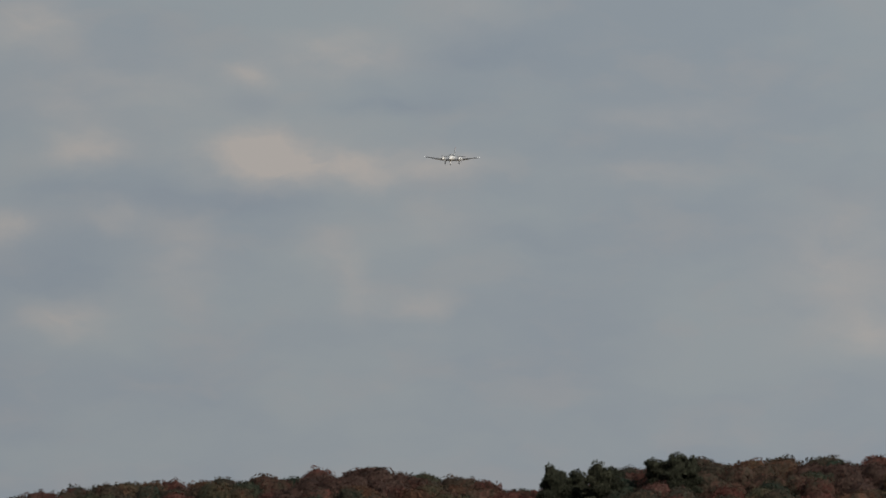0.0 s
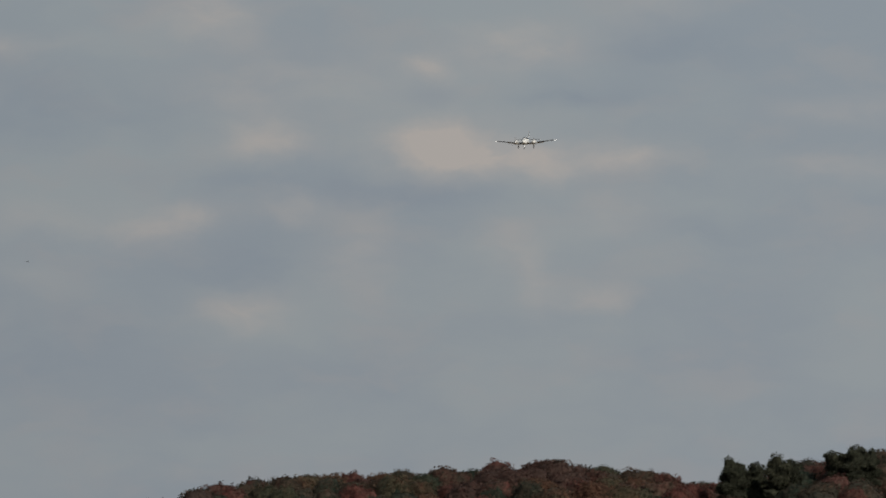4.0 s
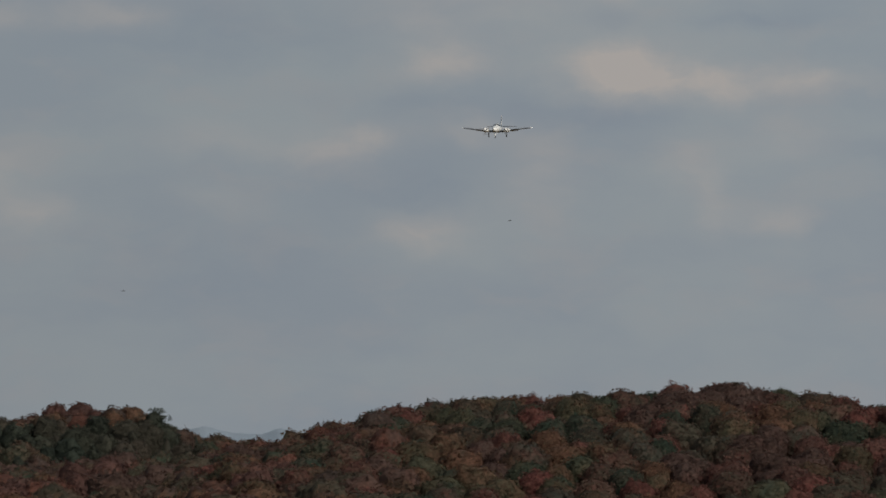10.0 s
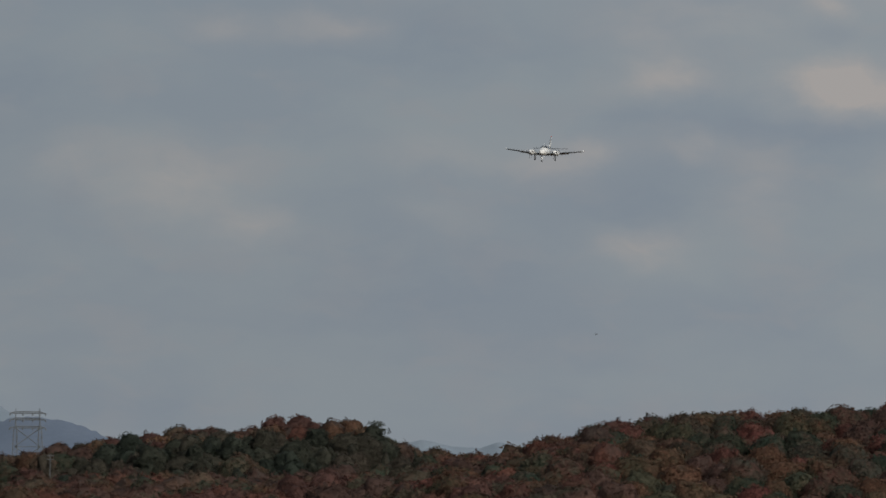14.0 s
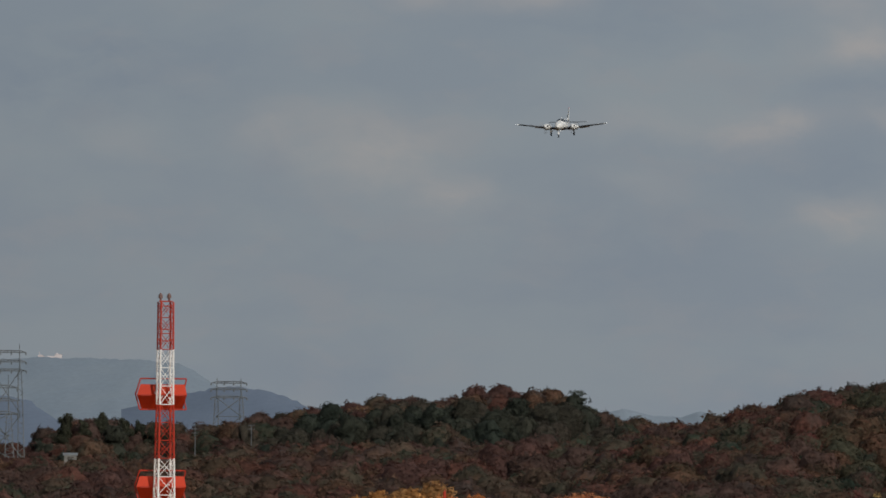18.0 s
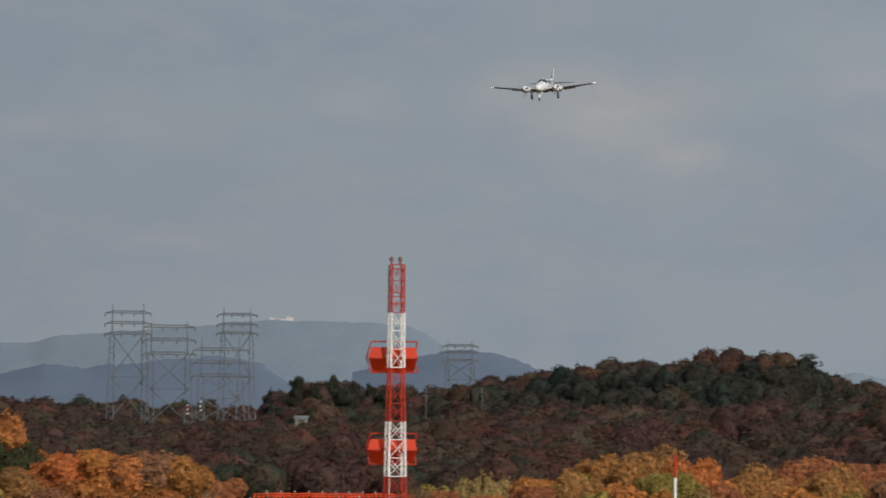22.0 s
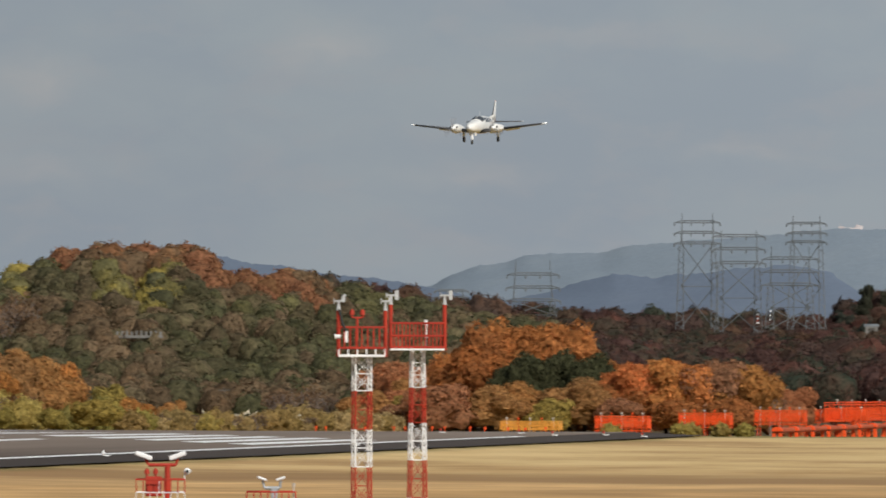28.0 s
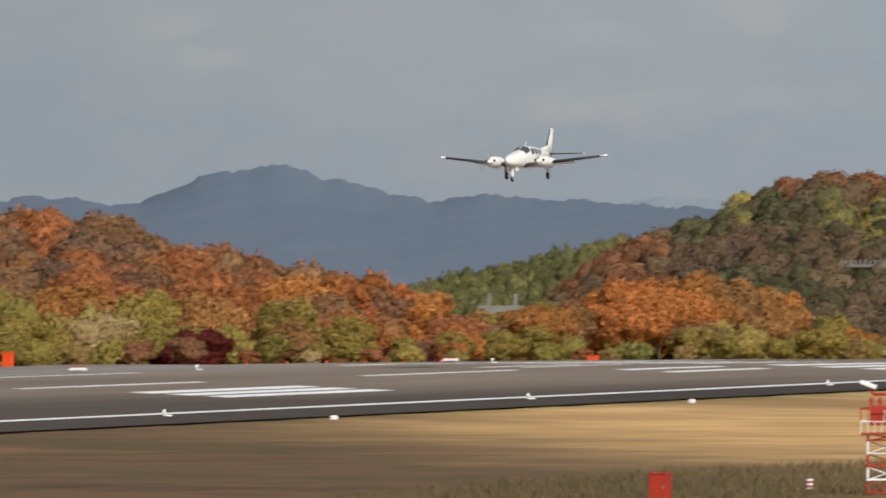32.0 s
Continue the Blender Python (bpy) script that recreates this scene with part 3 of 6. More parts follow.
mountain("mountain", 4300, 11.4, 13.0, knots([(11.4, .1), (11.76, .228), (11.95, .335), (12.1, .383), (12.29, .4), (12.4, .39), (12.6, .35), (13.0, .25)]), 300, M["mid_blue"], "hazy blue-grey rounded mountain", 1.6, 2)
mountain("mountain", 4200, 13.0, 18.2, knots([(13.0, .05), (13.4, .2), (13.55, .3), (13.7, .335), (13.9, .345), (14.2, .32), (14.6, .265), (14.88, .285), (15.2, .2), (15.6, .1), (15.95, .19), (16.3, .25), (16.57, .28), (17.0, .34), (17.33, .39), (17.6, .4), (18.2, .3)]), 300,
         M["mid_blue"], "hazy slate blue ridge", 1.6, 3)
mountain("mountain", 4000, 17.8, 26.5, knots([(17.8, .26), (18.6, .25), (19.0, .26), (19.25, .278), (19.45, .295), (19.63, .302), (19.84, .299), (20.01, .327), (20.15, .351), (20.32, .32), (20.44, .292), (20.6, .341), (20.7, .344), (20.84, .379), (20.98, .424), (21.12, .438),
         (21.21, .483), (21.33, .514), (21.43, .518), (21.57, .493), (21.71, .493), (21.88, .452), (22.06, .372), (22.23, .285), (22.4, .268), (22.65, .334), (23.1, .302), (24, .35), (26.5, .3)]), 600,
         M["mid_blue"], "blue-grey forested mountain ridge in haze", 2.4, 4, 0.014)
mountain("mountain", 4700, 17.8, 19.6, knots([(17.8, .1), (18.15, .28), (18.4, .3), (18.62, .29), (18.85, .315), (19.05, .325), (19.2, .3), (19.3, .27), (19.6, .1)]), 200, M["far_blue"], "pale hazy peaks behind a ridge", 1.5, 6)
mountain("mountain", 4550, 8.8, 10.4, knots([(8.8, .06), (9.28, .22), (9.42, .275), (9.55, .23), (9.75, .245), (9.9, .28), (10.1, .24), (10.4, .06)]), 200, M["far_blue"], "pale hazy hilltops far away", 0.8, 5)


# ---- trees ----
def dome_grid(rings, around, low=-0.7):
    """Directions over a ball from its top down to a height, and the faces between them, as rows of four with the last repeated in triangles."""
    P, G = [(0, 0, 1)], []
    for i in range(1, rings + 1):
        e = math.acos(low) * i / rings
        P += [(math.sin(e) * math.cos(2 * math.pi * (j + 0.5 * i) / around), math.sin(e) * math.sin(2 * math.pi * (j + 0.5 * i) / around), math.cos(e)) for j in range(around)]
    for j in range(around):
        k = (j + 1) % around
        G.append((0, 1 + j, 1 + k, 1 + k))
        for i in range(rings - 1):
            o = 1 + i * around
            G += [(o + j, o + around + j, o + k, o + k), (o + k, o + around + j, o + around + k, o + around + k)]
    return np.array(P, float), np.array(G)


FAR_GRID, NEAR_GRID = dome_grid(5, 11), dome_grid(10, 18)


def crown_skin(lobes, d):
    """How far the outside of a heap of lobes (x, y, z, rx, rz) lies from the middle of the first one, along directions, and its slope there."""
    L = np.array(lobes)
    o = (L[0, :3] - L[:, :3])[None]
    k = 1 / np.stack([L[:, 3], L[:, 3], L[:, 4]], 1)[None]
    u, v = o * k, d[:, None, :] * k
    A, B, C = (v * v).sum(2), (u * v).sum(2), (u * u).sum(2) - 1
    D = B * B - A * C
    t = np.where(D > 0, (-B + np.sqrt(np.maximum(D, 0))) / A, 0)
    best = t.argmax(1)
    row = np.arange(len(d))
    far = np.maximum(t[row, best], 0.2)
    n = (u[0][best] + v[row, best] * far[:, None]) * k[0][best]
    return far, n / np.linalg.norm(n, axis=1)[:, None]


def leaf_cloud(rng, lobes, count, size, near=False):
    """Vertices and faces of a crown, and which vertices are sprays: an inner skin under the lobes, and flat leafy sprays in layers over it."""
    P, G = NEAR_GRID if near else FAR_GRID
    mid = np.array(lobes[0][:3])
    far, ns = crown_skin(lobes, P)
    inner = mid + P * (far * rng.uniform(0.86, 0.93, len(P)))[:, None]
    d = rng.normal(size=(count, 3))
    d[:, 2] = np.where(d[:, 2] < -0.35, -d[:, 2] * 0.6, d[:, 2])
    d /= np.linalg.norm(d, axis=1)[:, None]
    far, ns = crown_skin(lobes, d)
    c = mid + d * (far * rng.uniform(0.86, 1.0, count))[:, None]
    n = ns + rng.normal(size=(count, 3)) * 0.42
    n /= np.linalg.norm(n, axis=1)[:, None]
    u = np.cross(n, rng.normal(size=(count, 3)))
    u /= np.linalg.norm(u, axis=1)[:, None]
    w = np.cross(n, u)
    s = size * rng.uniform(0.6, 1.25, (count, 1))
    q = np.stack([c + u * s, c - u * s * 0.6 + w * s * 0.8, c - u * s * 0.5 - w * s * 0.85], 1).reshape(-1, 3)
    f = np.arange(count * 3).reshape(-1, 3)[:, [0, 1, 2, 2]]
    return np.concatenate([q, inner]), np.concatenate([f, G + len(q)]), np.concatenate([np.ones(len(q)), np.zeros(len(inner))])


def mark_sprays(me, flags):
    at = me.attributes.new("spray", "FLOAT", "POINT")
    at.data.foreach_set("value", np.asarray(flags, np.float32))


def lobes_round(rng, r, h, low):
    """Lobes of a broad crown of radius r from height low to h: a body, and bosses of many sizes that stand out of it."""
    mid, up = low + (h - low) * 0.5, (h - low) * 0.5
    lx, ly = rng.uniform(-0.12, 0.12, 2) * r
    out = [(lx, ly, mid - 0.06 * up, r * 0.74, up * 0.82)]
    k = rng.randint(15, 20)
    for i in range(k):
        a = 2.4 * i + rng.uniform(-0.5, 0.5)
        e = rng.uniform(-0.75, 0.97)
        c, reach = math.sqrt(1 - e * e), rng.uniform(0.58, 0.82)
        s = rng.uniform(0.2, 0.4) * r
        out.append((lx + reach * r * c * math.cos(a), ly + reach * r * c * math.sin(a), mid + reach * up * e, s, s * rng.uniform(0.7, 1.15)))
    return out


def lobes_bush(rng, r, h, low):
    """Lobes of a ragged bush: clumps of many heights heaped side by side."""
    out = [(0, 0, low + h * 0.42, r * 0.72, h * 0.5)]
    for i in range(30):
        a, d = 2.4 * i, r * 0.85 * math.sqrt((i + 0.3) / 30)
        s = r * rng.uniform(0.13, 0.3)
        top = h * (1 if i == 0 else rng.uniform(0.35, 1.0) * (1 - 0.3 * (d / r) ** 2))
        out.append((d * math.cos(a), d * math.sin(a), max(top - s, low + 1.5), s, s * rng.uniform(0.9, 1.4)))
    return out


def lobes_dome(rng, r, h, low):
    """Lobes of a broad crown as it is seen far away: a low body, and bosses of many sizes that stand out of it and reach into its neighbours."""
    mid, up = low + (h - low) * 0.5, (h - low) * 0.5
    out = [(0, 0, mid, r * 0.78, up * 0.9)]
    for i in range(rng.randint(12, 17)):
        a = 2.4 * i + rng.uniform(-0.5, 0.5)
        e = rng.uniform(-0.1, 0.98)
        c, s, reach = math.sqrt(1 - e * e), rng.uniform(0.17, 0.38) * r, rng.uniform(0.58, 0.78)
        out.append((reach * r * c * math.cos(a), reach * r * c * math.sin(a), mid + 0.77 * up * e, s, s * rng.uniform(0.6, 1.0)))
    return out


def lobes_cone(rng, r, h, low):
    out = []
    for i in range(7):
        u = i / 6
        out.append((rng.uniform(-0.1, 0.1) * r, rng.uniform(-0.1, 0.1) * r, low + (h - low) * u * 0.93, r * (1 - 0.85 * u), (h - low) * 0.12))
    return out


def lobes_pine(rng, r, h, low):
    out = [(0, 0, low + (h - low) * 0.45, r * 0.3, (h - low) * 0.42)]
    for i in range(13):
        u = (i + rng.uniform(0, 1)) / 13
        a, d = 2.4 * i, r * rng.uniform(0.3, 0.75) * (1.05 - 0.75 * u)
        s = rng.uniform(0.2, 0.36) * r
        out.append((d * math.cos(a), d * math.sin(a), low + (h - low) * u * 0.95, s, s * 0.6))
    return out


SHAPES = {"round": lobes_round, "bush": lobes_bush, "dome": lobes_dome, "cone": lobes_cone, "pine": lobes_pine}


def clean(q, f):
    return q.tolist(), [tuple(dict.fromkeys(a)) for a in f.tolist()]


def tree_model(name, shape, seed, r, h, low, count, size, mat, label, category="tree"):
    """One tree, with a tapered trunk, limbs and a crown; copies of it are set out over the field."""
    rng = np.random.RandomState(seed)
    ob = thing(name, Matrix(), label, category)
    bm = bmesh.new()
    lobes = SHAPES[shape](rng, r, h, low)
    rod(bm, (0, 0, -0.4), (0, 0, low + (h - low) * 0.6), 0.045 * r + 0.05, 7, 0.05)
    for l in lobes[1:5]:
        rod(bm, (0, 0, low * 0.8 + 0.1 * h), (l[0] * 0.8, l[1] * 0.8, l[2]), 0.09, 5, 0.03)
    part("trunk", bm, M["bark"], ob)
    q, f, nv = leaf_cloud(rng, lobes, count, size, True)
    crown = mesh_object("crown", *clean(q, f), mat, ob)
    mark_sprays(crown.data, nv)
    return ob


def wood(name, places, mat, label, seed, shape="dome", count=620, size=0.27, r=4.2, h=7.8, low=-0.6):
    """A far wood as one object: places are (turn, distance, scale, tone)."""
    rng = np.random.RandomState(seed)
    stock = [leaf_cloud(rng, SHAPES[shape](rng, r, h, low), count, size) for _ in range(9)]
    VV, FF, TT, NN, base = [], [], [], [], 0
    for turn, far, s, tone in places:
        q, f, nv = stock[rng.randint(len(stock))]
        a = rng.uniform(0, 6.28)
        c, sn = math.cos(a), math.sin(a)
        x, y = polar(turn, far)
        z = float(land(turn, far)) - 0.2
        q = q * (rng.uniform(0.85, 1.3), rng.uniform(0.85, 1.15), 1.0)
        p = np.stack([q[:, 0] * c - q[:, 1] * sn, q[:, 0] * sn + q[:, 1] * c, q[:, 2] * rng.uniform(0.9, 1.1)], 1) * s + (x, y, z)
        VV.append(p)
        FF.append(f + base)
        NN.append(nv)
        TT.append(np.clip(tone + rng.normal(0, 0.035, len(q)), 0, 1))
        base += len(q)
    V, F = np.concatenate(VV), np.concatenate(FF)
    tri = F[:, 2] == F[:, 3]
    totals = np.where(tri, 3, 4)
    starts = np.concatenate([[0], np.cumsum(totals)[:-1]])
    keep = np.ones(F.shape, bool)
    keep[tri, 3] = False
    loops = F[keep]
    me = bpy.data.meshes.new(name)
    me.vertices.add(len(V))
    me.vertices.foreach_set("co", V.astype(np.float32).ravel())
    me.loops.add(len(loops))
    me.loops.foreach_set("vertex_index", loops.astype(np.int32))
    me.polygons.add(len(F))
    me.polygons.foreach_set("loop_start", starts.astype(np.int32))
    me.polygons.foreach_set("loop_total", totals.astype(np.int32))
    me.update(calc_edges=True)
    at = me.attributes.new("tone", "FLOAT", "POINT")
    at.data.foreach_set("value", np.concatenate(TT).astype(np.float32))
    mark_sprays(me, np.concatenate(NN))
    me.materials.append(mat)
    return tagged(new(name, me), label, "woods", kind="stuff")


# the lowest line of each slope that stands free of the ground and the belts before it, in degrees along the turn
FREE = knots([(1.5, .2), (3.5, .2), (5.2, .05), (6.0, -.3), (8.3, -.36), (12.4, -.42), (12.7, -.8), (13.6, -.8), (14.1, -.4), (16.3, -.42), (17.4, -.48), (18.3, -.38), (19.6, -.4), (20.6, -.45), (21, -.36), (26.5, -.3)])


def slope_places(hill, seed, gap, behind=14, spread=0.2, near_extra=0, tint=None, sway=0.6):
    """Tree places over the side of a hill that faces the field."""
    a, b, near, crest, top = HILLS[hill]
    rng = np.random.RandomState(seed)
    out = []
    far = near - near_extra
    while far < crest + behind:
        step = math.degrees(gap / far)
        t = a + rng.uniform(0, step)
        while t < b:
            ft, ff = t + rng.uniform(-0.4, 0.4) * step, far + rng.uniform(-0.45, 0.45) * gap
            t += step
            up = math.degrees(math.atan((float(land(ft, ff)) + CANOPY[hill] * 0.9 - EYE) / ff))
            if up < FREE(ft) - 0.05:
                continue
            tn = float(np.clip(0.5 + 1.7 * noise.noise(Vector((ft * 2.1, ff * 0.02, seed))) + rng.uniform(-spread, spread), 0, 1))
            if tint:
                tn = float(np.clip(tint(ft, up) + sway * (tn - 0.5), 0, 1))
            out.append((ft, ff, rng.uniform(0.84, 1.08), tn))
        far += gap * 1.05
    return out


def hill_tint(turn, up):
    """Rust on the crown of the round hill, one yellow grove, olive and dark green below them, grey-brown thickets down the slope."""
    crown = float(HILLS["east"][4](turn))
    if abs(turn - 17.72) < 0.13 and 0.08 < up < 0.36:
        return 0.93
    if 16.6 < turn < 18.32 and up > crown - 0.13:
        return 0.08
    if turn > 18.95 and up > crown - 0.3:
        return 0.14
    if 18.2 < turn < 18.6 and up > 0.16:
        return 0.8
    if abs(turn - 18.02) < 0.16 and up > 0.1:
        return 0.7
    if up > 0.08:
        return 0.58
    return 0.53


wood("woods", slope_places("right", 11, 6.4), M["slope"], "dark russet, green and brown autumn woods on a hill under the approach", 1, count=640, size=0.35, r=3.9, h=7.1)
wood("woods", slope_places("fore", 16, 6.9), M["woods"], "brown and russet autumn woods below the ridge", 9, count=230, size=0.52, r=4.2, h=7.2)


def evergreen_band(p):
    """The upper side of the low ridge is planted with conifers; some brown trees stand over them on the crest."""
    near, top = HILLS["middle"][2:4]
    up = (p[1] - near) / (top - near)
    if not 9.9 < p[0] < 12.1:
        return False
    edge = 0.38 + 0.3 * noise.noise(Vector((p[0] * 2.3, 0.4, 7.0)))
    return edge < up < 0.8 or (up >= 0.8 and noise.noise(Vector((p[0] * 5.0, 1.7, p[1] * 0.02))) > 0.2)


ridge = slope_places("middle", 12, 10.0)
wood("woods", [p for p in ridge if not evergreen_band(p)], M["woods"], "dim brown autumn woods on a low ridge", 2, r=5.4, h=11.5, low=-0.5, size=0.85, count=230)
wood("woods", [p for p in ridge if evergreen_band(p)], M["conifer"], "dark green conifer plantation on the upper side of a low ridge", 12, r=4.6, h=11.5, low=-1.0, size=0.85, count=230)
wood("woods", slope_places("east", 13, 4.6, spread=0.7, near_extra=60, tint=hill_tint, sway=0.42), M["hill"], "olive, rust and yellow autumn woods on a round hill", 3, count=190, size=0.42, r=2.6, h=6.4)
wood("woods", slope_places("grove", 14, 4.0), M["bamboo"], "pale green grove on a hillside behind the field", 4, r=2.1, h=8.6, low=-1.5, count=110, size=0.5)


def left_tint(turn, up):
    """Olive at the foot of the slope, rust and brown above."""
    return 0.88 if up < -0.42 else 0.3


wood("woods", [p for p in slope_places("left", 15, 6.0, spread=0.6, tint=left_tint, sway=0.65) if p[0] > 20.78], M["rusty"], "orange, rust and green autumn trees behind the runway", 5, count=430, size=0.46, r=3.9, h=7.4)
crest = np.random.RandomState(8)
wood("woods", [(t + crest.uniform(-0.03, 0.03), 2560 + crest.uniform(-60, 30), crest.uniform(0.5, 0.8), crest.uniform(0, 1)) for t in np.arange(9.45, 10.3, 0.035)], M["conifer"],
     "dark green conifers along the crest of a ridge", 6, shape="cone", r=5.0, h=13, low=-1, size=0.8, count=260)
wood("woods", [(t + crest.uniform(-0.05, 0.05), 2500 + crest.uniform(-90, 60), crest.uniform(0.7, 1.1), crest.uniform(0, 1)) for t in np.arange(10.2, 13.6, 0.1)], M["conifer"],
     "dark evergreen trees among the brown woods", 7, shape="pine", r=5.4, h=13, low=2, size=0.9, count=220)

# ---- single trees and shrubs ----
for key, stops in {"gold": [(0.41, 0.185, 0.052), (0.43, 0.225, 0.08), (0.31, 0.17, 0.07)],
                   "flame": [(0.57, 0.2, 0.066), (0.54, 0.235, 0.07), (0.56, 0.255, 0.074)],
                   "rust": [(0.36, 0.14, 0.064), (0.44, 0.185, 0.082), (0.3, 0.165, 0.092)],
                   "olive": [(0.25, 0.205, 0.056), (0.36, 0.27, 0.07), (0.31, 0.225, 0.062)],
                   "amber": [(0.41, 0.155, 0.047), (0.36, 0.145, 0.05), (0.44, 0.18, 0.056)],
                   "maroon": [(0.110, 0.020, 0.018), (0.143, 0.028, 0.022)],
                   "straw": [(0.402, 0.273, 0.108), (0.316, 0.223, 0.079), (0.489, 0.359, 0.172)]}.items():
    M[key] = material(key + "_leaves", stops, 0.5, 3, 0.85, by="random", island=0.3, fine=1.0, thin=0.45, leaf=0.09, gloss=0.12)

TREE_H = 8.0
MODELS = {
    "gold": [tree_model("golden_tree", "round", 41 + i, 4.2, TREE_H, -0.4, 2300, 0.38, M["gold"], "golden yellow autumn tree at the edge of the woods") for i in range(3)],
    "amber": [tree_model("amber_tree", "round", 45 + i, 4.4, TREE_H, -0.4, 2300, 0.38, M["amber"], "amber brown autumn tree with a broad crown") for i in range(3)],
    "flame": [tree_model("orange_tree", "round", 51 + i, 4.2, TREE_H, -0.4, 2300, 0.38, M["flame"], "bright orange autumn tree behind the airfield") for i in range(3)],
    "rust": [tree_model("rust_tree", "round", 61 + i, 4.2, TREE_H, -0.4, 2300, 0.38, M["rust"], "rust brown autumn tree with a broad crown") for i in range(3)],
    "olive": [tree_model("olive_tree", "round", 71 + i, 4.0, TREE_H, -0.4, 2300, 0.38, M["olive"], "yellow-green tree turning in autumn") for i in range(3)],
    "pine": [tree_model("pine_tree", "pine", 81 + i, 2.9, TREE_H, 1.5, 2300, 0.38, M["pine"], "dark green pine with a ragged crown") for i in range(3)],
    "evergreen": [tree_model("evergreen_tree", "round", 91 + i, 3.6, TREE_H, -0.8, 2300, 0.38, M["evergreen"], "dense dark green evergreen tree") for i in range(2)],
    "shrub": [tree_model("shrub", "bush", 101 + i, 4.8, TREE_H, -2.2, 2300, 0.38, M["shrub"], "low yellow-green shrub beside the runway", "shrub") for i in range(4)],
    "straw": [tree_model("reed_bush", "bush", 111 + i, 4.6, TREE_H, -2.2, 2300, 0.38, M["straw"], "pale straw-coloured bush beside the runway", "shrub") for i in range(2)],
    "maroon": [tree_model("maroon_shrub", "bush", 121, 5.0, TREE_H, -2.2, 2300, 0.38, M["maroon"], "dark maroon shrub beside the runway", "shrub")],
}


def bare_tree(seed):
    """A tree that has shed most of its leaves: forked limbs, a haze of twigs and a few brown sprays."""
    rng = random.Random(seed)
    ob = thing("bare_tree", Matrix(), "grey-brown tree with nearly bare twigs", "tree")
    bm = bmesh.new()
    tips = []

    def limb(a, way, length, r, depth):
        b = a + way * length
        rod(bm, a, b, r, 4 if depth else 6, r * 0.6)
        tips.append((b, depth))
        if depth < 4:
            for _ in range(3 if depth else 5):
                turn = Vector((rng.gauss(0, 1), rng.gauss(0, 1), rng.gauss(0.35, 0.6)))
                limb(a + way * length * rng.uniform(0.55, 1.0), (way + turn * 0.55).normalized(), length * rng.uniform(0.55, 0.75), max(r * 0.55, 0.018), depth + 1)
    limb(Vector((0, 0, -0.4)), Vector((0, 0, 1)), 2.9, 0.15, 0)
    part("trunk", bm, M["twig"], ob)
    V, F = [], []
    for p, depth in tips:
        if depth > 2:
            for _ in range(2):
                b, w = len(V), 0.3
                q = p + Vector((rng.gauss(0, 0.25), rng.gauss(0, 0.25), rng.gauss(0, 0.2)))
                V += [tuple(q + Vector((rng.uniform(-w, w), rng.uniform(-w, w), rng.uniform(-w, w)))) for _ in range(3)]
                F.append((b, b + 1, b + 2))
    crown = mesh_object("crown", V, F, M["shed"], ob)
    mark_sprays(crown.data, np.ones(len(V)))
    return ob


M["twig"] = material("grey_twigs", [(0.13, 0.10, 0.082), (0.19, 0.15, 0.122)], 1.2, 5, 0.95)
M["shed"] = material("last_brown_leaves", [(0.18, 0.115, 0.07), (0.23, 0.135, 0.07), (0.16, 0.12, 0.085)], 0.5, 3, 0.85, by="random", island=0.3, fine=0.8, thin=0.45, leaf=0.09, gloss=0.12)
MODELS["bare"] = [bare_tree(131 + i) for i in range(3)]
used_models = set()


def plant(kind, turn, far, top, rng, widen=1.0):
    """A tree whose top stands at that height above the horizon, in degrees."""
    ob = rng.choice(MODELS[kind])
    x, y = polar(turn, far)
    g = float(land(turn, far)) - 0.1
    k = max(0.15, (EYE + far * math.tan(radians(top)) - g) / TREE_H)
    m = pose(x, y, g, 0, 0, rng.uniform(0, 360))
    if ob.name in used_models:
        ob = copy_thing(ob, m)
    else:
        used_models.add(ob.name)
        ob.matrix_world = m
    wide = max(k * widen, 0.24)
    ob.scale = (wide, wide, k)


def belt(rows, turn0, turn1, gap, top, kinds, seed, loss=0.05, widen=1.0):
    """Rows of single trees at some distances; kinds gives the likely kinds along the belt."""
    rng = random.Random(seed)
    for i, far in enumerate(rows):
        t = turn0 + rng.uniform(0, 0.1)
        while t < turn1:
            f = far(t) if callable(far) else far
            f += rng.uniform(-5, 5)
            plant(rng.choice(kinds(t, i)), t, f, float(top(t)) - 0.05 * (len(rows) - 1 - i) - rng.uniform(0, 0.13) + rng.uniform(0, loss), rng, widen)
            t += math.degrees(gap / f) * rng.uniform(0.75, 1.3)


def belt_kinds(t, i):
    if 14.9 < t < 16.0:
        return ["amber", "flame", "amber", "gold"] if i else ["amber", "olive", "rust"]
    if t > 12.9:
        return ["rust", "flame", "rust", "gold", "rust"]
    if t > 11.9:
        return ["straw", "rust", "gold", "flame", "olive", "bare", "rust"]
    return ["gold", "rust", "straw", "flame", "olive", "bare", "rust"]


belt([958, 975, 992, 1010], 8.3, 16.3, 5.4, knots([(8.4, -.22), (9.2, -.26), (10, -.2), (10.6, -.25), (11.2, -.18), (11.8, -.25), (12.1, -.27), (12.4, -.34), (12.6, -.46), (12.75, -.7), (13.2, -.75), (13.6, -.6), (13.8, -.42), (14.0, -.26), (14.3, -.26),
      (14.7, -.24), (14.95, -.2), (15.2, -.1), (15.42, -.02), (15.6, -.07), (15.85, -.16), (16.3, -.2)]), belt_kinds, 5, widen=1.05)
belt([926, 934], 14.1, 16.5, 5.2, knots([(14.1, -.42), (14.8, -.38), (15.2, -.36), (15.6, -.33), (16.5, -.36)]), lambda t, i: ["amber", "rust", "gold", "rust", "olive", "rust"], 25, widen=1.5)
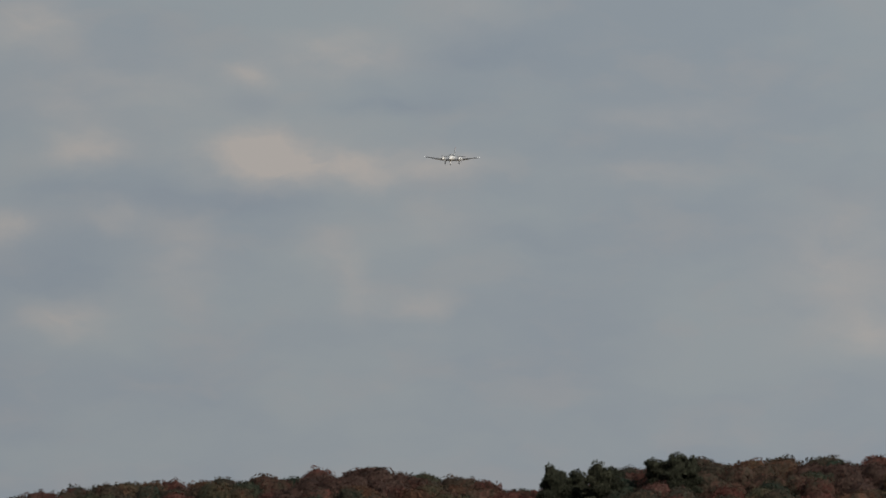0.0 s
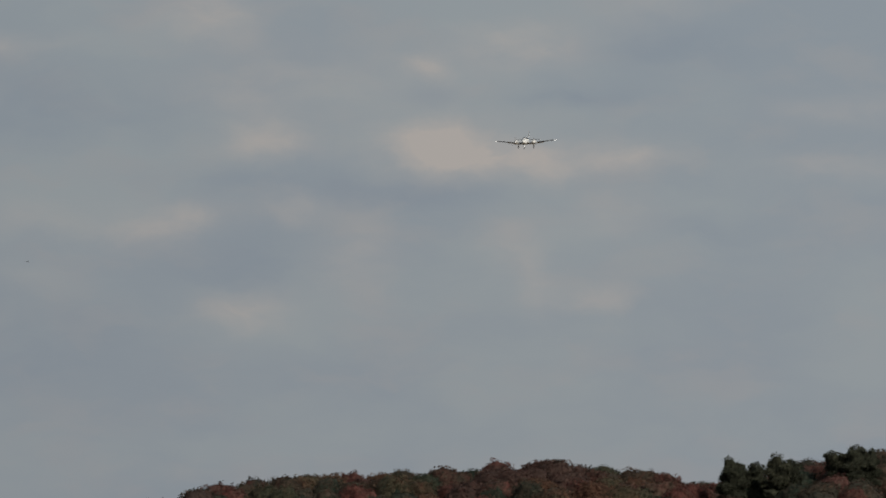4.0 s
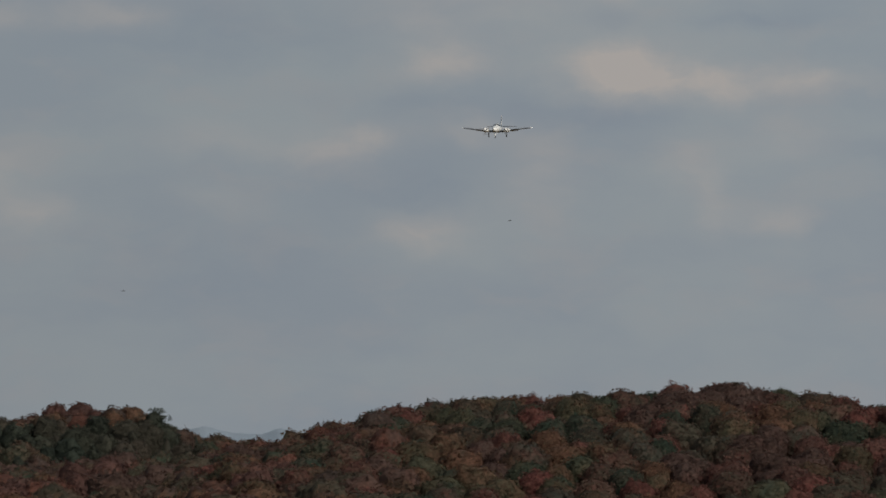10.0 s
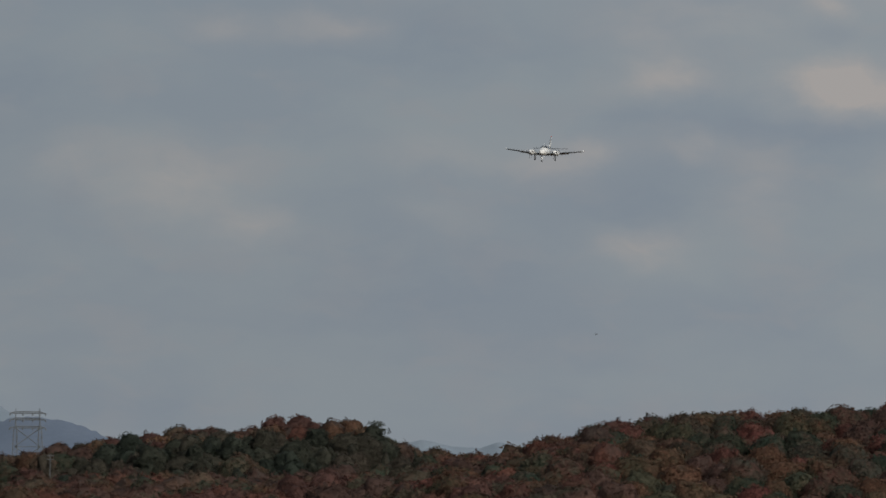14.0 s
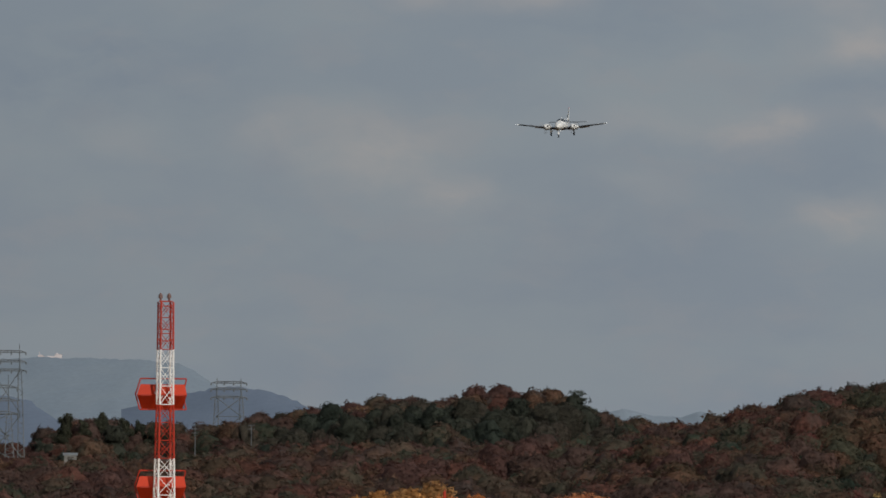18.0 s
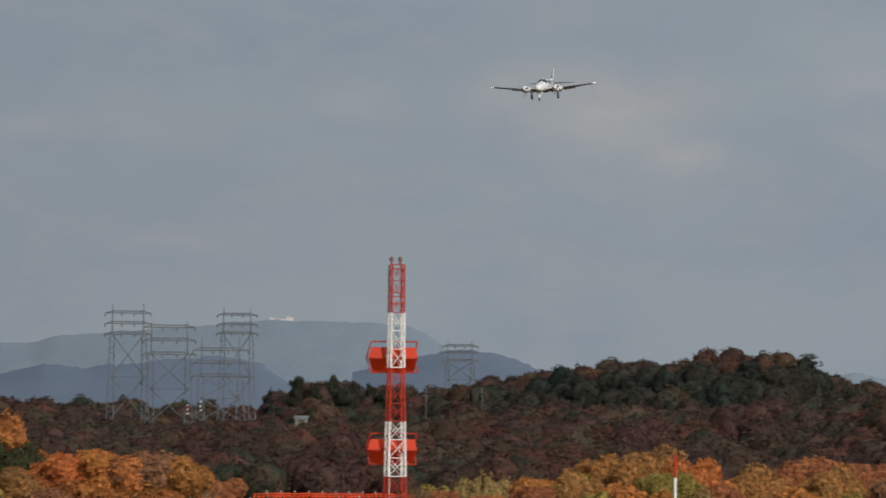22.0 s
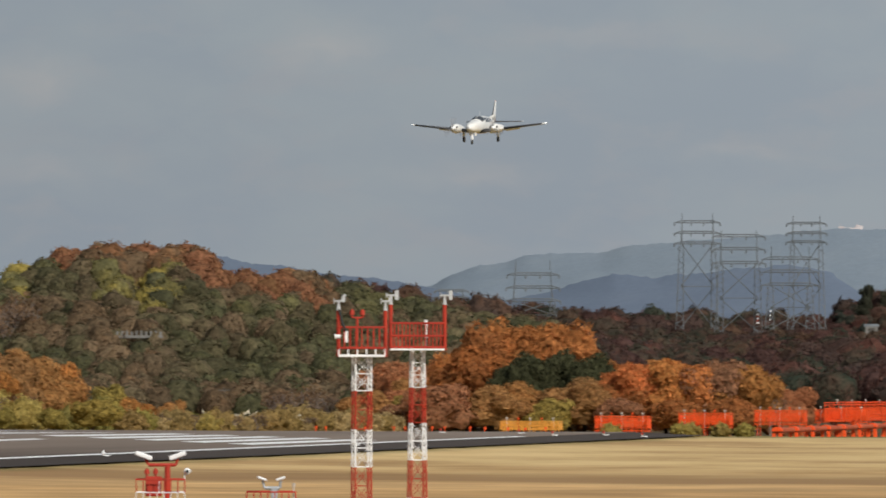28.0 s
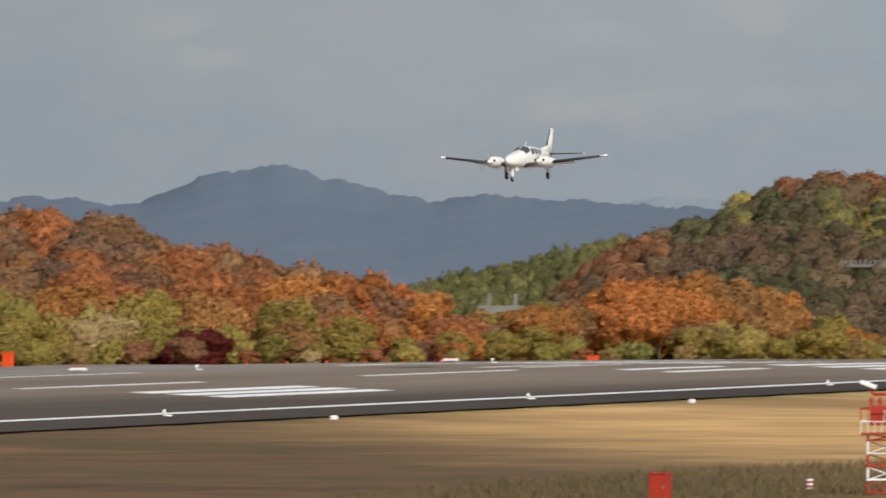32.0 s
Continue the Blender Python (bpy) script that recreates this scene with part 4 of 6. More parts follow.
lone = random.Random(17)
for t, f, top in ((15.52, 946, -.2), (15.38, 944, -.14), (15.22, 947, -.12), (15.06, 945, -.15), (14.94, 948, -.2)):
    plant("evergreen", t, f, top, lone, 0.72)
for kind, t, top in (("flame", 14.74, -.2), ("flame", 14.56, -.17), ("flame", 14.44, -.2), ("rust", 14.3, -.2), ("gold", 14.12, -.22), ("amber", 15.62, -.06), ("amber", 15.52, 0.02), ("amber", 15.4, 0.05), ("amber", 15.28, 0.03), ("amber", 15.14, -.06)):
    plant(kind, t, 938 if kind != "amber" else 962, top, lone, 1.05)
for t, f, top in ((5.56, 1362, .58), (5.42, 1366, .55), (5.28, 1360, .60), (5.18, 1364, .57), (4.92, 1362, .62), (4.82, 1360, .655), (4.72, 1364, .63), (13.34, 2540, .235), (13.22, 2540, .2), (13.1, 2545, .25), (12.97, 2540, .215), (12.88, 2542, .19), (12.79, 2538, .175), (12.7, 2540, .16)):
    plant("pine", t, f, top, lone, 0.72 if f > 2000 else 1.0)


def verge(lat):
    """The edge of the pavement, which steps out where the taxiway leaves."""
    return lambda t: (lat + 1.5 + float(np.interp(t, [21.4, 22.6], [0, 12]))) / math.sin(radians(t))


def verge_kinds(t, i):
    if t < 17.5:
        return ["straw", "shrub", "straw", "bare"]
    if t < 18.5:
        return ["shrub", "olive", "shrub", "gold"]
    return ["shrub", "olive", "shrub", "straw", "olive", "gold"] if i else ["shrub", "straw", "olive", "shrub", "rust"]


belt([verge(257), verge(261), verge(266)], 16.2, 26.0, 3.7, knots([(16.2, -.5), (17.0, -.53), (17.45, -.52), (17.7, -.44), (18.2, -.36), (18.8, -.4), (19.2, -.46), (20, -.46), (20.8, -.48), (21.4, -.43), (22.4, -.4), (23, -.38), (26, -.36)]), verge_kinds, 6, widen=1.3)
plant("maroon", 22.05, 272 / math.sin(radians(22.05)) - 12, -.44, lone, 1.3)
plant("maroon", 21.85, 270 / math.sin(radians(21.85)) - 12, -.46, lone, 1.3)


def mid_kinds(t, i):
    if t < 18.0:
        return ["olive", "rust", "gold"]
    if t < 19.6:
        return ["flame", "gold", "olive", "rust", "gold"]
    if t < 20.6:
        return ["rust", "olive", "flame"]
    return ["olive", "shrub", "gold", "olive", "olive"] if i == 0 else ["flame", "olive", "gold", "amber", "olive"]


belt([verge(276), verge(288)], 17.6, 26.0, 5.6, knots([(17.6, -.5), (18.1, -.36), (18.5, -.24), (18.9, -.2), (19.25, -.2), (19.6, -.32), (20.0, -.45), (20.5, -.44), (20.75, -.33), (21.0, -.23), (21.5, -.2), (22, -.16), (23, -.12), (26, -.1)]), mid_kinds, 7)
for t, top in ((19.3, -.17), (19.12, -.14), (18.98, -.17), (19.2, -.3)):
    plant("flame", t, 268 / math.sin(radians(t)), top, lone, 1.1)
for t, top in ((18.86, -.14), (18.68, -.15), (18.5, -.2), (18.4, -.27), (19.75, -.3), (19.62, -.33)):
    plant("gold", t, 269 / math.sin(radians(t)), top, lone, 1.1)
for t, top in ((18.95, -.38), (18.75, -.37), (18.55, -.37)):
    plant("bare", t, 263 / math.sin(radians(t)), top, lone, 1.5)
for kind, t, top in (("rust", 20.52, -.3), ("flame", 20.62, -.2), ("rust", 20.72, -.15), ("flame", 20.83, -.14), ("amber", 20.95, -.12), ("flame", 21.3, -.08)):
    plant(kind, t, 862, top, lone, 1.0)
plant("gold", 17.59, 262 / math.sin(radians(17.59)), -.49, lone, 1.0)
for t, top in ((19.74, -.3), (19.84, -.36), (20.08, -.42), (20.25, -.4), (20.4, -.37)):
    plant("olive" if t < 20 else "rust", t, 955, top, lone)
for t, f in ((14.46, 838), (14.4, 846), (14.22, 858), (14.08, 866), (14.9, 850)):
    plant("shrub", t, f, -.61, lone, 0.9)
for k in range(24):
    t = 16.25 + 0.07 * k + lone.uniform(-0.02, 0.02)
    plant(lone.choice(["straw", "straw", "shrub", "bare"]), t, 257.5 / math.sin(radians(t)), -.545 + lone.uniform(-0.03, 0.03), lone, 1.3)
for kind, t, f, top in (("olive", 20.13, 978, -.345), ("rust", 20.02, 982, -.37), ("gold", 19.92, 976, -.35), ("olive", 19.83, 980, -.32), ("rust", 20.3, 978, -.36)):
    plant(kind, t, f, top, lone, 1.2)
for t, f, top in ((21.52, 880, -.03), (21.4, 884, -.06), (21.28, 878, -.1), (21.64, 886, 0.0), (22.35, 800, -.12), (22.5, 806, -.1), (22.6, 812, -.05), (18.62, 1150, .26), (18.74, 1146, .2), (18.86, 1140, .14), (18.52, 1160, .3),
                  (16.86, 985, -.3), (16.74, 990, -.28), (16.62, 985, -.32), (17.0, 980, -.36), (12.86, 952, -.42), (12.74, 948, -.5), (12.6, 950, -.36), (14.0, 955, -.3), (13.92, 950, -.36), (18.78, 815, -.36), (18.9, 820, -.38), (19.05, 815, -.4),
                  (12.3, 2575, .22), (11.5, 2580, .37), (11.42, 2585, .36), (11.3, 2580, .35), (11.02, 2580, .37), (10.9, 2584, .36), (9.8, 2580, .24)):
    plant("bare", t, f, top, lone, 1.15)
# models that no place took
for kind in MODELS.values():
    for ob in kind:
        if ob.name not in used_models:
            for o in (*ob.children_recursive, ob):
                bpy.data.objects.remove(o)


# ---- the aircraft ----
# seconds, place, bank
PLANE_ROWS = [
    (0.0, -219.1, 2020.7, 95.65, -1.1),
    (0.5, -219.5, 1998.8, 94.86, -0.8),
    (1.0, -219.7, 1976.8, 94.45, -0.5),
    (1.5, -220.0, 1954.8, 93.73, -0.2),
    (2.0, -219.9, 1933.0, 92.98, 0.0),
    (2.5, -220.7, 1911.0, 92.35, 0.3),
    (3.0, -221.1, 1889.1, 91.61, 0.6),
    (3.5, -221.2, 1867.2, 90.85, 0.8),
    (5.5, -221.9, 1779.6, 86.74, 1.6),
    (6.0, -222.4, 1757.7, 85.23, 1.8),
    (6.5, -222.4, 1733.1, 83.50, 0.6),
    (7.0, -222.5, 1708.5, 81.23, -0.7),
    (7.5, -222.6, 1684.2, 78.48, -0.6),
    (8.0, -222.5, 1659.8, 76.17, -0.4),
    (8.5, -222.4, 1635.5, 73.85, 0.0),
    (9.0, -222.6, 1611.3, 71.24, 0.5),
    (9.5, -222.8, 1587.1, 68.41, 0.3),
    (10.0, -222.9, 1562.9, 66.64, 0.2),
    (10.5, -222.9, 1538.9, 64.87, -0.2),
    (11.0, -223.1, 1514.9, 63.32, -0.6),
    (11.5, -223.5, 1490.9, 61.75, -1.2),
    (12.0, -223.5, 1467.0, 60.77, -1.8),
    (12.5, -223.3, 1443.2, 59.90, -2.7),
    (13.0, -223.3, 1419.5, 59.23, -3.6),
    (13.5, -222.4, 1395.8, 58.69, -2.8),
    (14.0, -221.9, 1372.3, 58.35, -1.9),
    (14.5, -221.9, 1351.0, 58.08, -1.6),
    (16.5, -219.7, 1265.9, 54.93, -0.4),
    (17.0, -219.5, 1244.6, 53.48, -0.3),
    (17.5, -218.8, 1223.4, 52.39, 0.3),
    (18.0, -218.8, 1202.0, 51.47, 0.9),
    (18.5, -218.3, 1180.8, 50.95, 0.9),
    (19.0, -218.4, 1159.4, 50.38, 0.8),
    (19.5, -218.0, 1138.1, 49.73, 0.5),
    (20.0, -217.5, 1116.8, 48.97, 0.1),
    (20.5, -217.3, 1095.6, 48.22, -0.3),
    (21.0, -217.0, 1074.3, 47.32, -0.8),
    (21.5, -216.9, 1053.0, 46.40, 0.8),
    (22.0, -216.6, 1031.7, 45.49, 2.5),
    (22.5, -216.5, 1010.5, 43.83, 2.8),
    (23.0, -216.4, 989.1, 42.16, 3.0),
    (23.5, -216.6, 967.8, 40.62, 3.0),
    (24.0, -216.8, 946.4, 39.15, 2.9),
    (24.5, -217.1, 924.9, 37.77, 2.6),
    (26.5, -218.1, 839.5, 30.47, 0.4),
    (27.0, -218.5, 818.1, 28.28, -0.2),
    (27.5, -218.6, 796.7, 26.52, 0.1),
    (28.0, -218.7, 775.3, 25.17, 0.5),
    (28.5, -218.9, 753.9, 24.21, 0.3),
    (29.0, -219.1, 732.5, 23.18, 0.1),
    (29.5, -219.3, 711.1, 22.29, 0.3),
    (30.0, -219.05, 689.7, 21.21, 0.5),
    (30.5, -219.4, 668.3, 19.81, 0.5),
    (31.0, -219.3, 647.0, 18.22, 0.5),
    (31.5, -219.3, 625.6, 16.41, 0.4),
    (32.0, -219.3, 604.3, 14.61, 0.4),
]
M["paint"] = material("aircraft_paint", [(0.70, 0.69, 0.65), (0.76, 0.75, 0.71)], 0.8, 5, 0.28, by="object", fine=0.03, coat=0.3)
M["boot"] = material("black_rubber_boot", [(0.018, 0.018, 0.02), (0.03, 0.03, 0.032)], 2, 4, 0.6, by="object")
M["blade"] = material("propeller_paint", [(0.16, 0.16, 0.17), (0.22, 0.22, 0.23)], 2, 3, 0.4, by="object")
M["glass"] = material("dark_cabin_glass", [(0.03, 0.035, 0.04), (0.045, 0.05, 0.055)], 1, 2, 0.08, by="object")
M["metal"] = material("bare_metal", [(0.45, 0.45, 0.45), (0.6, 0.6, 0.6)], 3, 4, 0.35, metal=0.8, by="object")
M["lamp"] = material("landing_lamp", [(0.9, 0.9, 0.88), (0.95, 0.95, 0.93)], 3, 2, 0.3, emit=((1, 0.96, 0.88), 3.0))

# stations of the body: distance from the nose, middle height, half width, half height
BODY = [(0.0, -0.14, 0.05, 0.05), (0.08, -0.14, 0.16, 0.15), (0.3, -0.12, 0.31, 0.28), (0.75, -0.09, 0.45, 0.40), (1.3, -0.05, 0.53, 0.48), (1.95, -0.01, 0.58, 0.54),
        (2.25, 0.03, 0.60, 0.58), (2.65, 0.12, 0.62, 0.68), (3.05, 0.17, 0.63, 0.73), (3.6, 0.18, 0.63, 0.75), (4.7, 0.19, 0.61, 0.73), (5.5, 0.23, 0.53, 0.66),
        (6.4, 0.30, 0.39, 0.48), (7.3, 0.37, 0.26, 0.32), (8.2, 0.43, 0.15, 0.20), (8.8, 0.46, 0.05, 0.08)]
NOSE = 1.2


def skin(s, a, grow=1.0):
    """A point on the body: s metres behind the nose, a degrees round it from the top."""
    S = np.array(BODY)
    zc, w, h = (np.interp(s, S[:, 0], S[:, k]) for k in (1, 2, 3))
    sn, cs = math.sin(radians(a)), math.cos(radians(a))
    e = 0.8
    return (grow * w * math.copysign(abs(sn) ** e, sn), NOSE - s, zc + grow * h * math.copysign(abs(cs) ** e, cs))


def loft(rings):
    """Rings of points, joined into a closed tube."""
    n, V, F = len(rings[0]), [p for r in rings for p in r], []
    for i in range(len(rings) - 1):
        F += [(i * n + j, i * n + (j + 1) % n, (i + 1) * n + (j + 1) % n, (i + 1) * n + j) for j in range(n)]
    F += [tuple(range(n - 1, -1, -1)), tuple(range((len(rings) - 1) * n, len(rings) * n))]
    return V, F


def foil(chord, thick, n=9):
    """Points round a wing section: x from 0 at the leading edge to the chord, and height."""
    xs = [(1 - math.cos(math.pi * i / n)) / 2 for i in range(n + 1)]
    th = lambda x: thick * 5 * (0.2969 * math.sqrt(x) - 0.126 * x - 0.3516 * x ** 2 + 0.2843 * x ** 3 - 0.1036 * x ** 4)
    up = [(x * chord, th(x) * chord * 1.15) for x in reversed(xs)]
    lo = [(x * chord, -th(x) * chord * 0.85) for x in xs[1:-1]]
    return up + lo


def surface(name, stations, thick, mat, parent, vertical=False, label="", keep=None):
    """A wing, tail or fin from stations (span, leading edge behind the nose, chord, height). keep: part of the chord, from and to."""
    rings = []
    for sp, le, ch, z in stations:
        ring = []
        for x, h in foil(ch, thick):
            if keep:
                x = min(max(x, keep[0] * ch), keep[1] * ch)
            ring.append((h, NOSE - le - x, z) if vertical else (sp, NOSE - le - x, z + h))
        rings.append(ring)
    V, F = loft(rings)
    ob = mesh_object(name, V, F, mat, parent, smooth=True)
    if label:
        tagged(ob, label)
    return ob


def boot(name, stations, thick, parent, vertical=False):
    """The black rubber along a leading edge, a little proud of it."""
    rings = []
    for sp, le, ch, z in stations:
        pts = [p for p in foil(ch, thick, 14) if p[0] < 0.11 * ch]
        ring = [((h * 1.12), NOSE - le - x + 0.012, z) if vertical else (sp, NOSE - le - x + 0.012, z + h * 1.12) for x, h in pts]
        rings.append(ring)
    V, F = loft(rings)
    return mesh_object(name, V, F, M["boot"], parent, smooth=True)


def window(name, s0, s1, a0, a1, parent, mat="glass", steps=6, grow=1.012):
    V, F = [], []
    for g in (grow, grow - 0.02):
        for i in range(steps + 1):
            for j in range(steps + 1):
                u, v = i / steps, j / steps
                # rounded corners
                c = 0.07 * (abs(2 * v - 1) ** 8)
                s = s0 + (s1 - s0) * (c + (1 - 2 * c) * u)
                V.append(skin(s, a0 + (a1 - a0) * v, g))
    n = steps + 1
    for i in range(steps):
        for j in range(steps):
            F.append((i * n + j, i * n + j + 1, (i + 1) * n + j + 1, (i + 1) * n + j))
    return mesh_object(name, V, F, M[mat], parent, smooth=True)


def ring_xz(cx, y, cz, rx, rz, n=16, power=0.85):
    out = []
    for i in range(n):
        a = 2 * math.pi * i / n
        c, s = math.cos(a), math.sin(a)
        out.append((cx + rx * math.copysign(abs(c) ** power, c), y, cz + rz * math.copysign(abs(s) ** power, s)))
    return out


def wheel(parent, x, s, z, r, w, name="wheel"):
    bm = bmesh.new()
    bmesh.ops.create_cone(bm, cap_ends=True, segments=20, radius1=r, radius2=r, depth=w, matrix=pose(x, NOSE - s, z, 0, 90, 0))
    bmesh.ops.bevel(bm, geom=[e for e in bm.edges if e.calc_face_angle(0) > 1], offset=w * 0.3, segments=2, affect="EDGES")
    wh = part(name, bm, M["dark"], parent, "black rubber tyre")
    bm = bmesh.new()
    bmesh.ops.create_cone(bm, cap_ends=True, segments=14, radius1=r * 0.5, radius2=r * 0.5, depth=w * 1.06, matrix=pose(x, NOSE - s, z, 0, 90, 0))
    part("hub", bm, M["metal"], wh)


def aircraft():
    ac = thing("aeroplane", Matrix(), "white twin-engined propeller aeroplane with its wheels down", "aeroplane")
    rings = []
    dense = [b[0] for b in BODY]
    for s in dense:
        rings.append([skin(s, 360 * i / 28) for i in range(28)])
    V, F = loft(rings)
    mesh_object("fuselage", V, F, M["paint"], ac, smooth=True)
    # glazing: two windscreen panes and four windows a side
    for sd in (-1, 1):
        window("windscreen", 2.28, 3.1, sd * 1, sd * 62, ac)
        window("side_window", 3.22, 3.78, sd * 40, sd * 78, ac)
        window("side_window", 3.9, 4.4, sd * 40, sd * 77, ac)
        window("side_window", 4.52, 4.98, sd * 41, sd * 76, ac)
        window("side_window", 5.1, 5.4, sd * 46, sd * 72, ac)
    rise = math.tan(radians(6.6))
    for sd in (-1, 1):
        st = [(sd * 0.3, 2.15, 2.5, -0.40), (sd * 1.25, 2.3, 2.25, -0.40 + 0.95 * rise), (sd * 2.3, 2.57, 1.75, -0.40 + 2.0 * rise), (sd * 5.45, 3.02, 1.05, -0.40 + 5.15 * rise)]
        wing = surface("wing", st, 0.14, M["paint"], ac)
        tip = [(sd * 5.45, 3.02, 1.05, -0.40 + 5.15 * rise), (sd * 5.68, 3.15, 0.86, -0.38 + 5.38 * rise), (sd * 5.77, 3.35, 0.55, -0.36 + 5.47 * rise)]
        surface("wing_tip", tip, 0.12, M["white"], wing, label="bright white wing tip")
        bm = bmesh.new()
        box(bm, sd * 5.74, NOSE - 3.32, -0.37 + 5.44 * rise, 0.06, 0.12, 0.06, 0.015)
        part("position_lamp", bm, M["lamp"], wing, "lit white wing tip lamp")
        boot("leading_edge", st[2:], 0.14, wing)
        boot("leading_edge", [st[0], st[1]], 0.14, wing)
        # lowered flap: a thin slab hung behind the wing
        for a, b, c in ((0.7, 1.3, 0.42), (2.2, 3.5, 0.34)):
            V = []
            for sp in (a, b):
                z = -0.46 + (sp - 0.3) * rise
                te = 2.17 + 2.5 - 0.22 * sp
                V += [(sd * sp, NOSE - te + 0.55, z + 0.05), (sd * sp, NOSE - te + 0.55, z - 0.03), (sd * sp, NOSE - te + 0.55 - c, z - 0.12), (sd * sp, NOSE - te + 0.55 - c, z - 0.095)]
            mesh_object("flap", V, [(0, 1, 2, 3), (7, 6, 5, 4), (0, 4, 5, 1), (1, 5, 6, 2), (2, 6, 7, 3), (3, 7, 4, 0)], M["paint"], wing)
        # engine nacelle
        x, z = sd * 1.72, -0.14
        prof = [(1.42, 0.16, 0.16), (1.5, 0.30, 0.26), (1.75, 0.40, 0.34), (2.3, 0.45, 0.39), (3.0, 0.43, 0.37), (3.9, 0.34, 0.28), (4.7, 0.18, 0.13), (5.1, 0.05, 0.04)]
        V, F = loft([ring_xz(x, NOSE - s, z, a, b) for s, a, b in prof])
        nac = mesh_object("nacelle", V, F, M["paint"], ac, smooth=True)
        for ox in (-0.22, 0.22):
            bm = bmesh.new()
            box(bm, x + ox, NOSE - 1.56, z + 0.08, 0.25, 0.2, 0.2, 0.05)
            part("air_intake", bm, M["boot"], nac, "dark engine air intake")
        bm = bmesh.new()
        box(bm, x + sd * 0.25, NOSE - 3.3, z - 0.36, 0.09, 0.4, 0.09, 0.03)
        part("exhaust", bm, M["metal"], nac)
        V, F = loft([ring_xz(x, NOSE - s, z, a, a, 14, 1.0) for s, a in ((1.08, 0.02), (1.15, 0.09), (1.28, 0.15), (1.44, 0.18))])
        mesh_object("spinner", V, F, M["white"], nac, smooth=True)
        # main leg and wheel
        bm = bmesh.new()
        rod(bm, (sd * 1.46, NOSE - 4.0, -0.4), (sd * 1.46, NOSE - 4.02, -1.0), 0.055, 10)
        rod(bm, (sd * 1.46, NOSE - 4.0, -0.75), (sd * 1.12, NOSE - 4.0, -0.4), 0.03, 8)
        leg = part("main_leg", bm, M["white"], ac)
        bm = bmesh.new()
        box(bm, sd * 1.54, NOSE - 4.0, -0.62, 0.03, 0.42, 0.5, 0.01)
        part("gear_door", bm, M["paint"], leg)
        wheel(leg, sd * 1.46, 4.02, -1.02, 0.25, 0.17)
        # tailplane
        ts = [(sd * 0.05, 7.85, 1.15, 0.50), (sd * 2.42, 8.35, 0.65, 0.52)]
        tp = surface("tailplane", ts, 0.10, M["paint"], ac)
        boot("leading_edge", ts, 0.10, tp)
        surface("tailplane_tip", [(sd * 2.42, 8.35, 0.65, 0.52), (sd * 2.5, 8.5, 0.4, 0.52)], 0.09, M["white"], tp)
    fs = [(0, 7.3, 1.6, 0.55), (0, 7.85, 1.15, 1.05), (0, 8.68, 0.64, 2.18)]
    fin = surface("fin", fs, 0.10, M["paint"], ac, vertical=True)
    boot("leading_edge", fs[1:], 0.10, fin, vertical=True)
    surface("fin_cap", [(0, 8.68, 0.64, 2.18), (0, 8.8, 0.48, 2.26)], 0.10, M["white"], fin, vertical=True)
    bm = bmesh.new()
    rod(bm, (0, NOSE - 9.0, 2.24), (0, NOSE - 9.0, 2.32), 0.04, 8, 0.025)
    part("beacon", bm, M["red"], fin, "red anti-collision beacon")
    V = [(0.05, NOSE - 5.9, 0.72), (-0.05, NOSE - 5.9, 0.72), (0.08, NOSE - 7.5, 0.62), (-0.08, NOSE - 7.5, 0.62), (0.03, NOSE - 7.6, 1.0), (-0.03, NOSE - 7.6, 1.0)]
    mesh_object("dorsal_fin", V, [(0, 2, 4), (1, 5, 3), (0, 4, 5, 1), (2, 3, 5, 4), (0, 1, 3, 2)], M["paint"], ac)
    bm = bmesh.new()
    rod(bm, (0, NOSE - 3.6, 0.98), (0, NOSE - 3.75, 1.2), 0.025, 6, 0.012)
    part("aerial", bm, M["white"], ac)
    # nose leg
    bm = bmesh.new()
    rod(bm, (0, NOSE - 1.1, -0.45), (0, NOSE - 1.0, -1.2), 0.07, 10)
    box(bm, 0, NOSE - 1.02, -0.95, 0.22, 0.14, 0.26, 0.04)
    leg = part("nose_leg", bm, M["white"], ac)
    for sd in (-1, 1):
        bm = bmesh.new()
        box(bm, sd * 0.24, NOSE - 1.3, -0.62, 0.03, 0.6, 0.3, 0.01)
        part("gear_door", bm, M["paint"], leg)
    wheel(leg, 0, 1.0, -1.3, 0.2, 0.14)
    bm = bmesh.new()
    bmesh.ops.create_cone(bm, cap_ends=True, segments=14, radius1=0.055, radius2=0.05, depth=0.05, matrix=pose(-1.95, NOSE - 1.55, -0.27, 90, 0, 0))
    part("landing_lamp", bm, M["lamp"], ac, "lit white landing lamp")
    ac.scale = (1.04, 1.04, 1.04)
    return ac


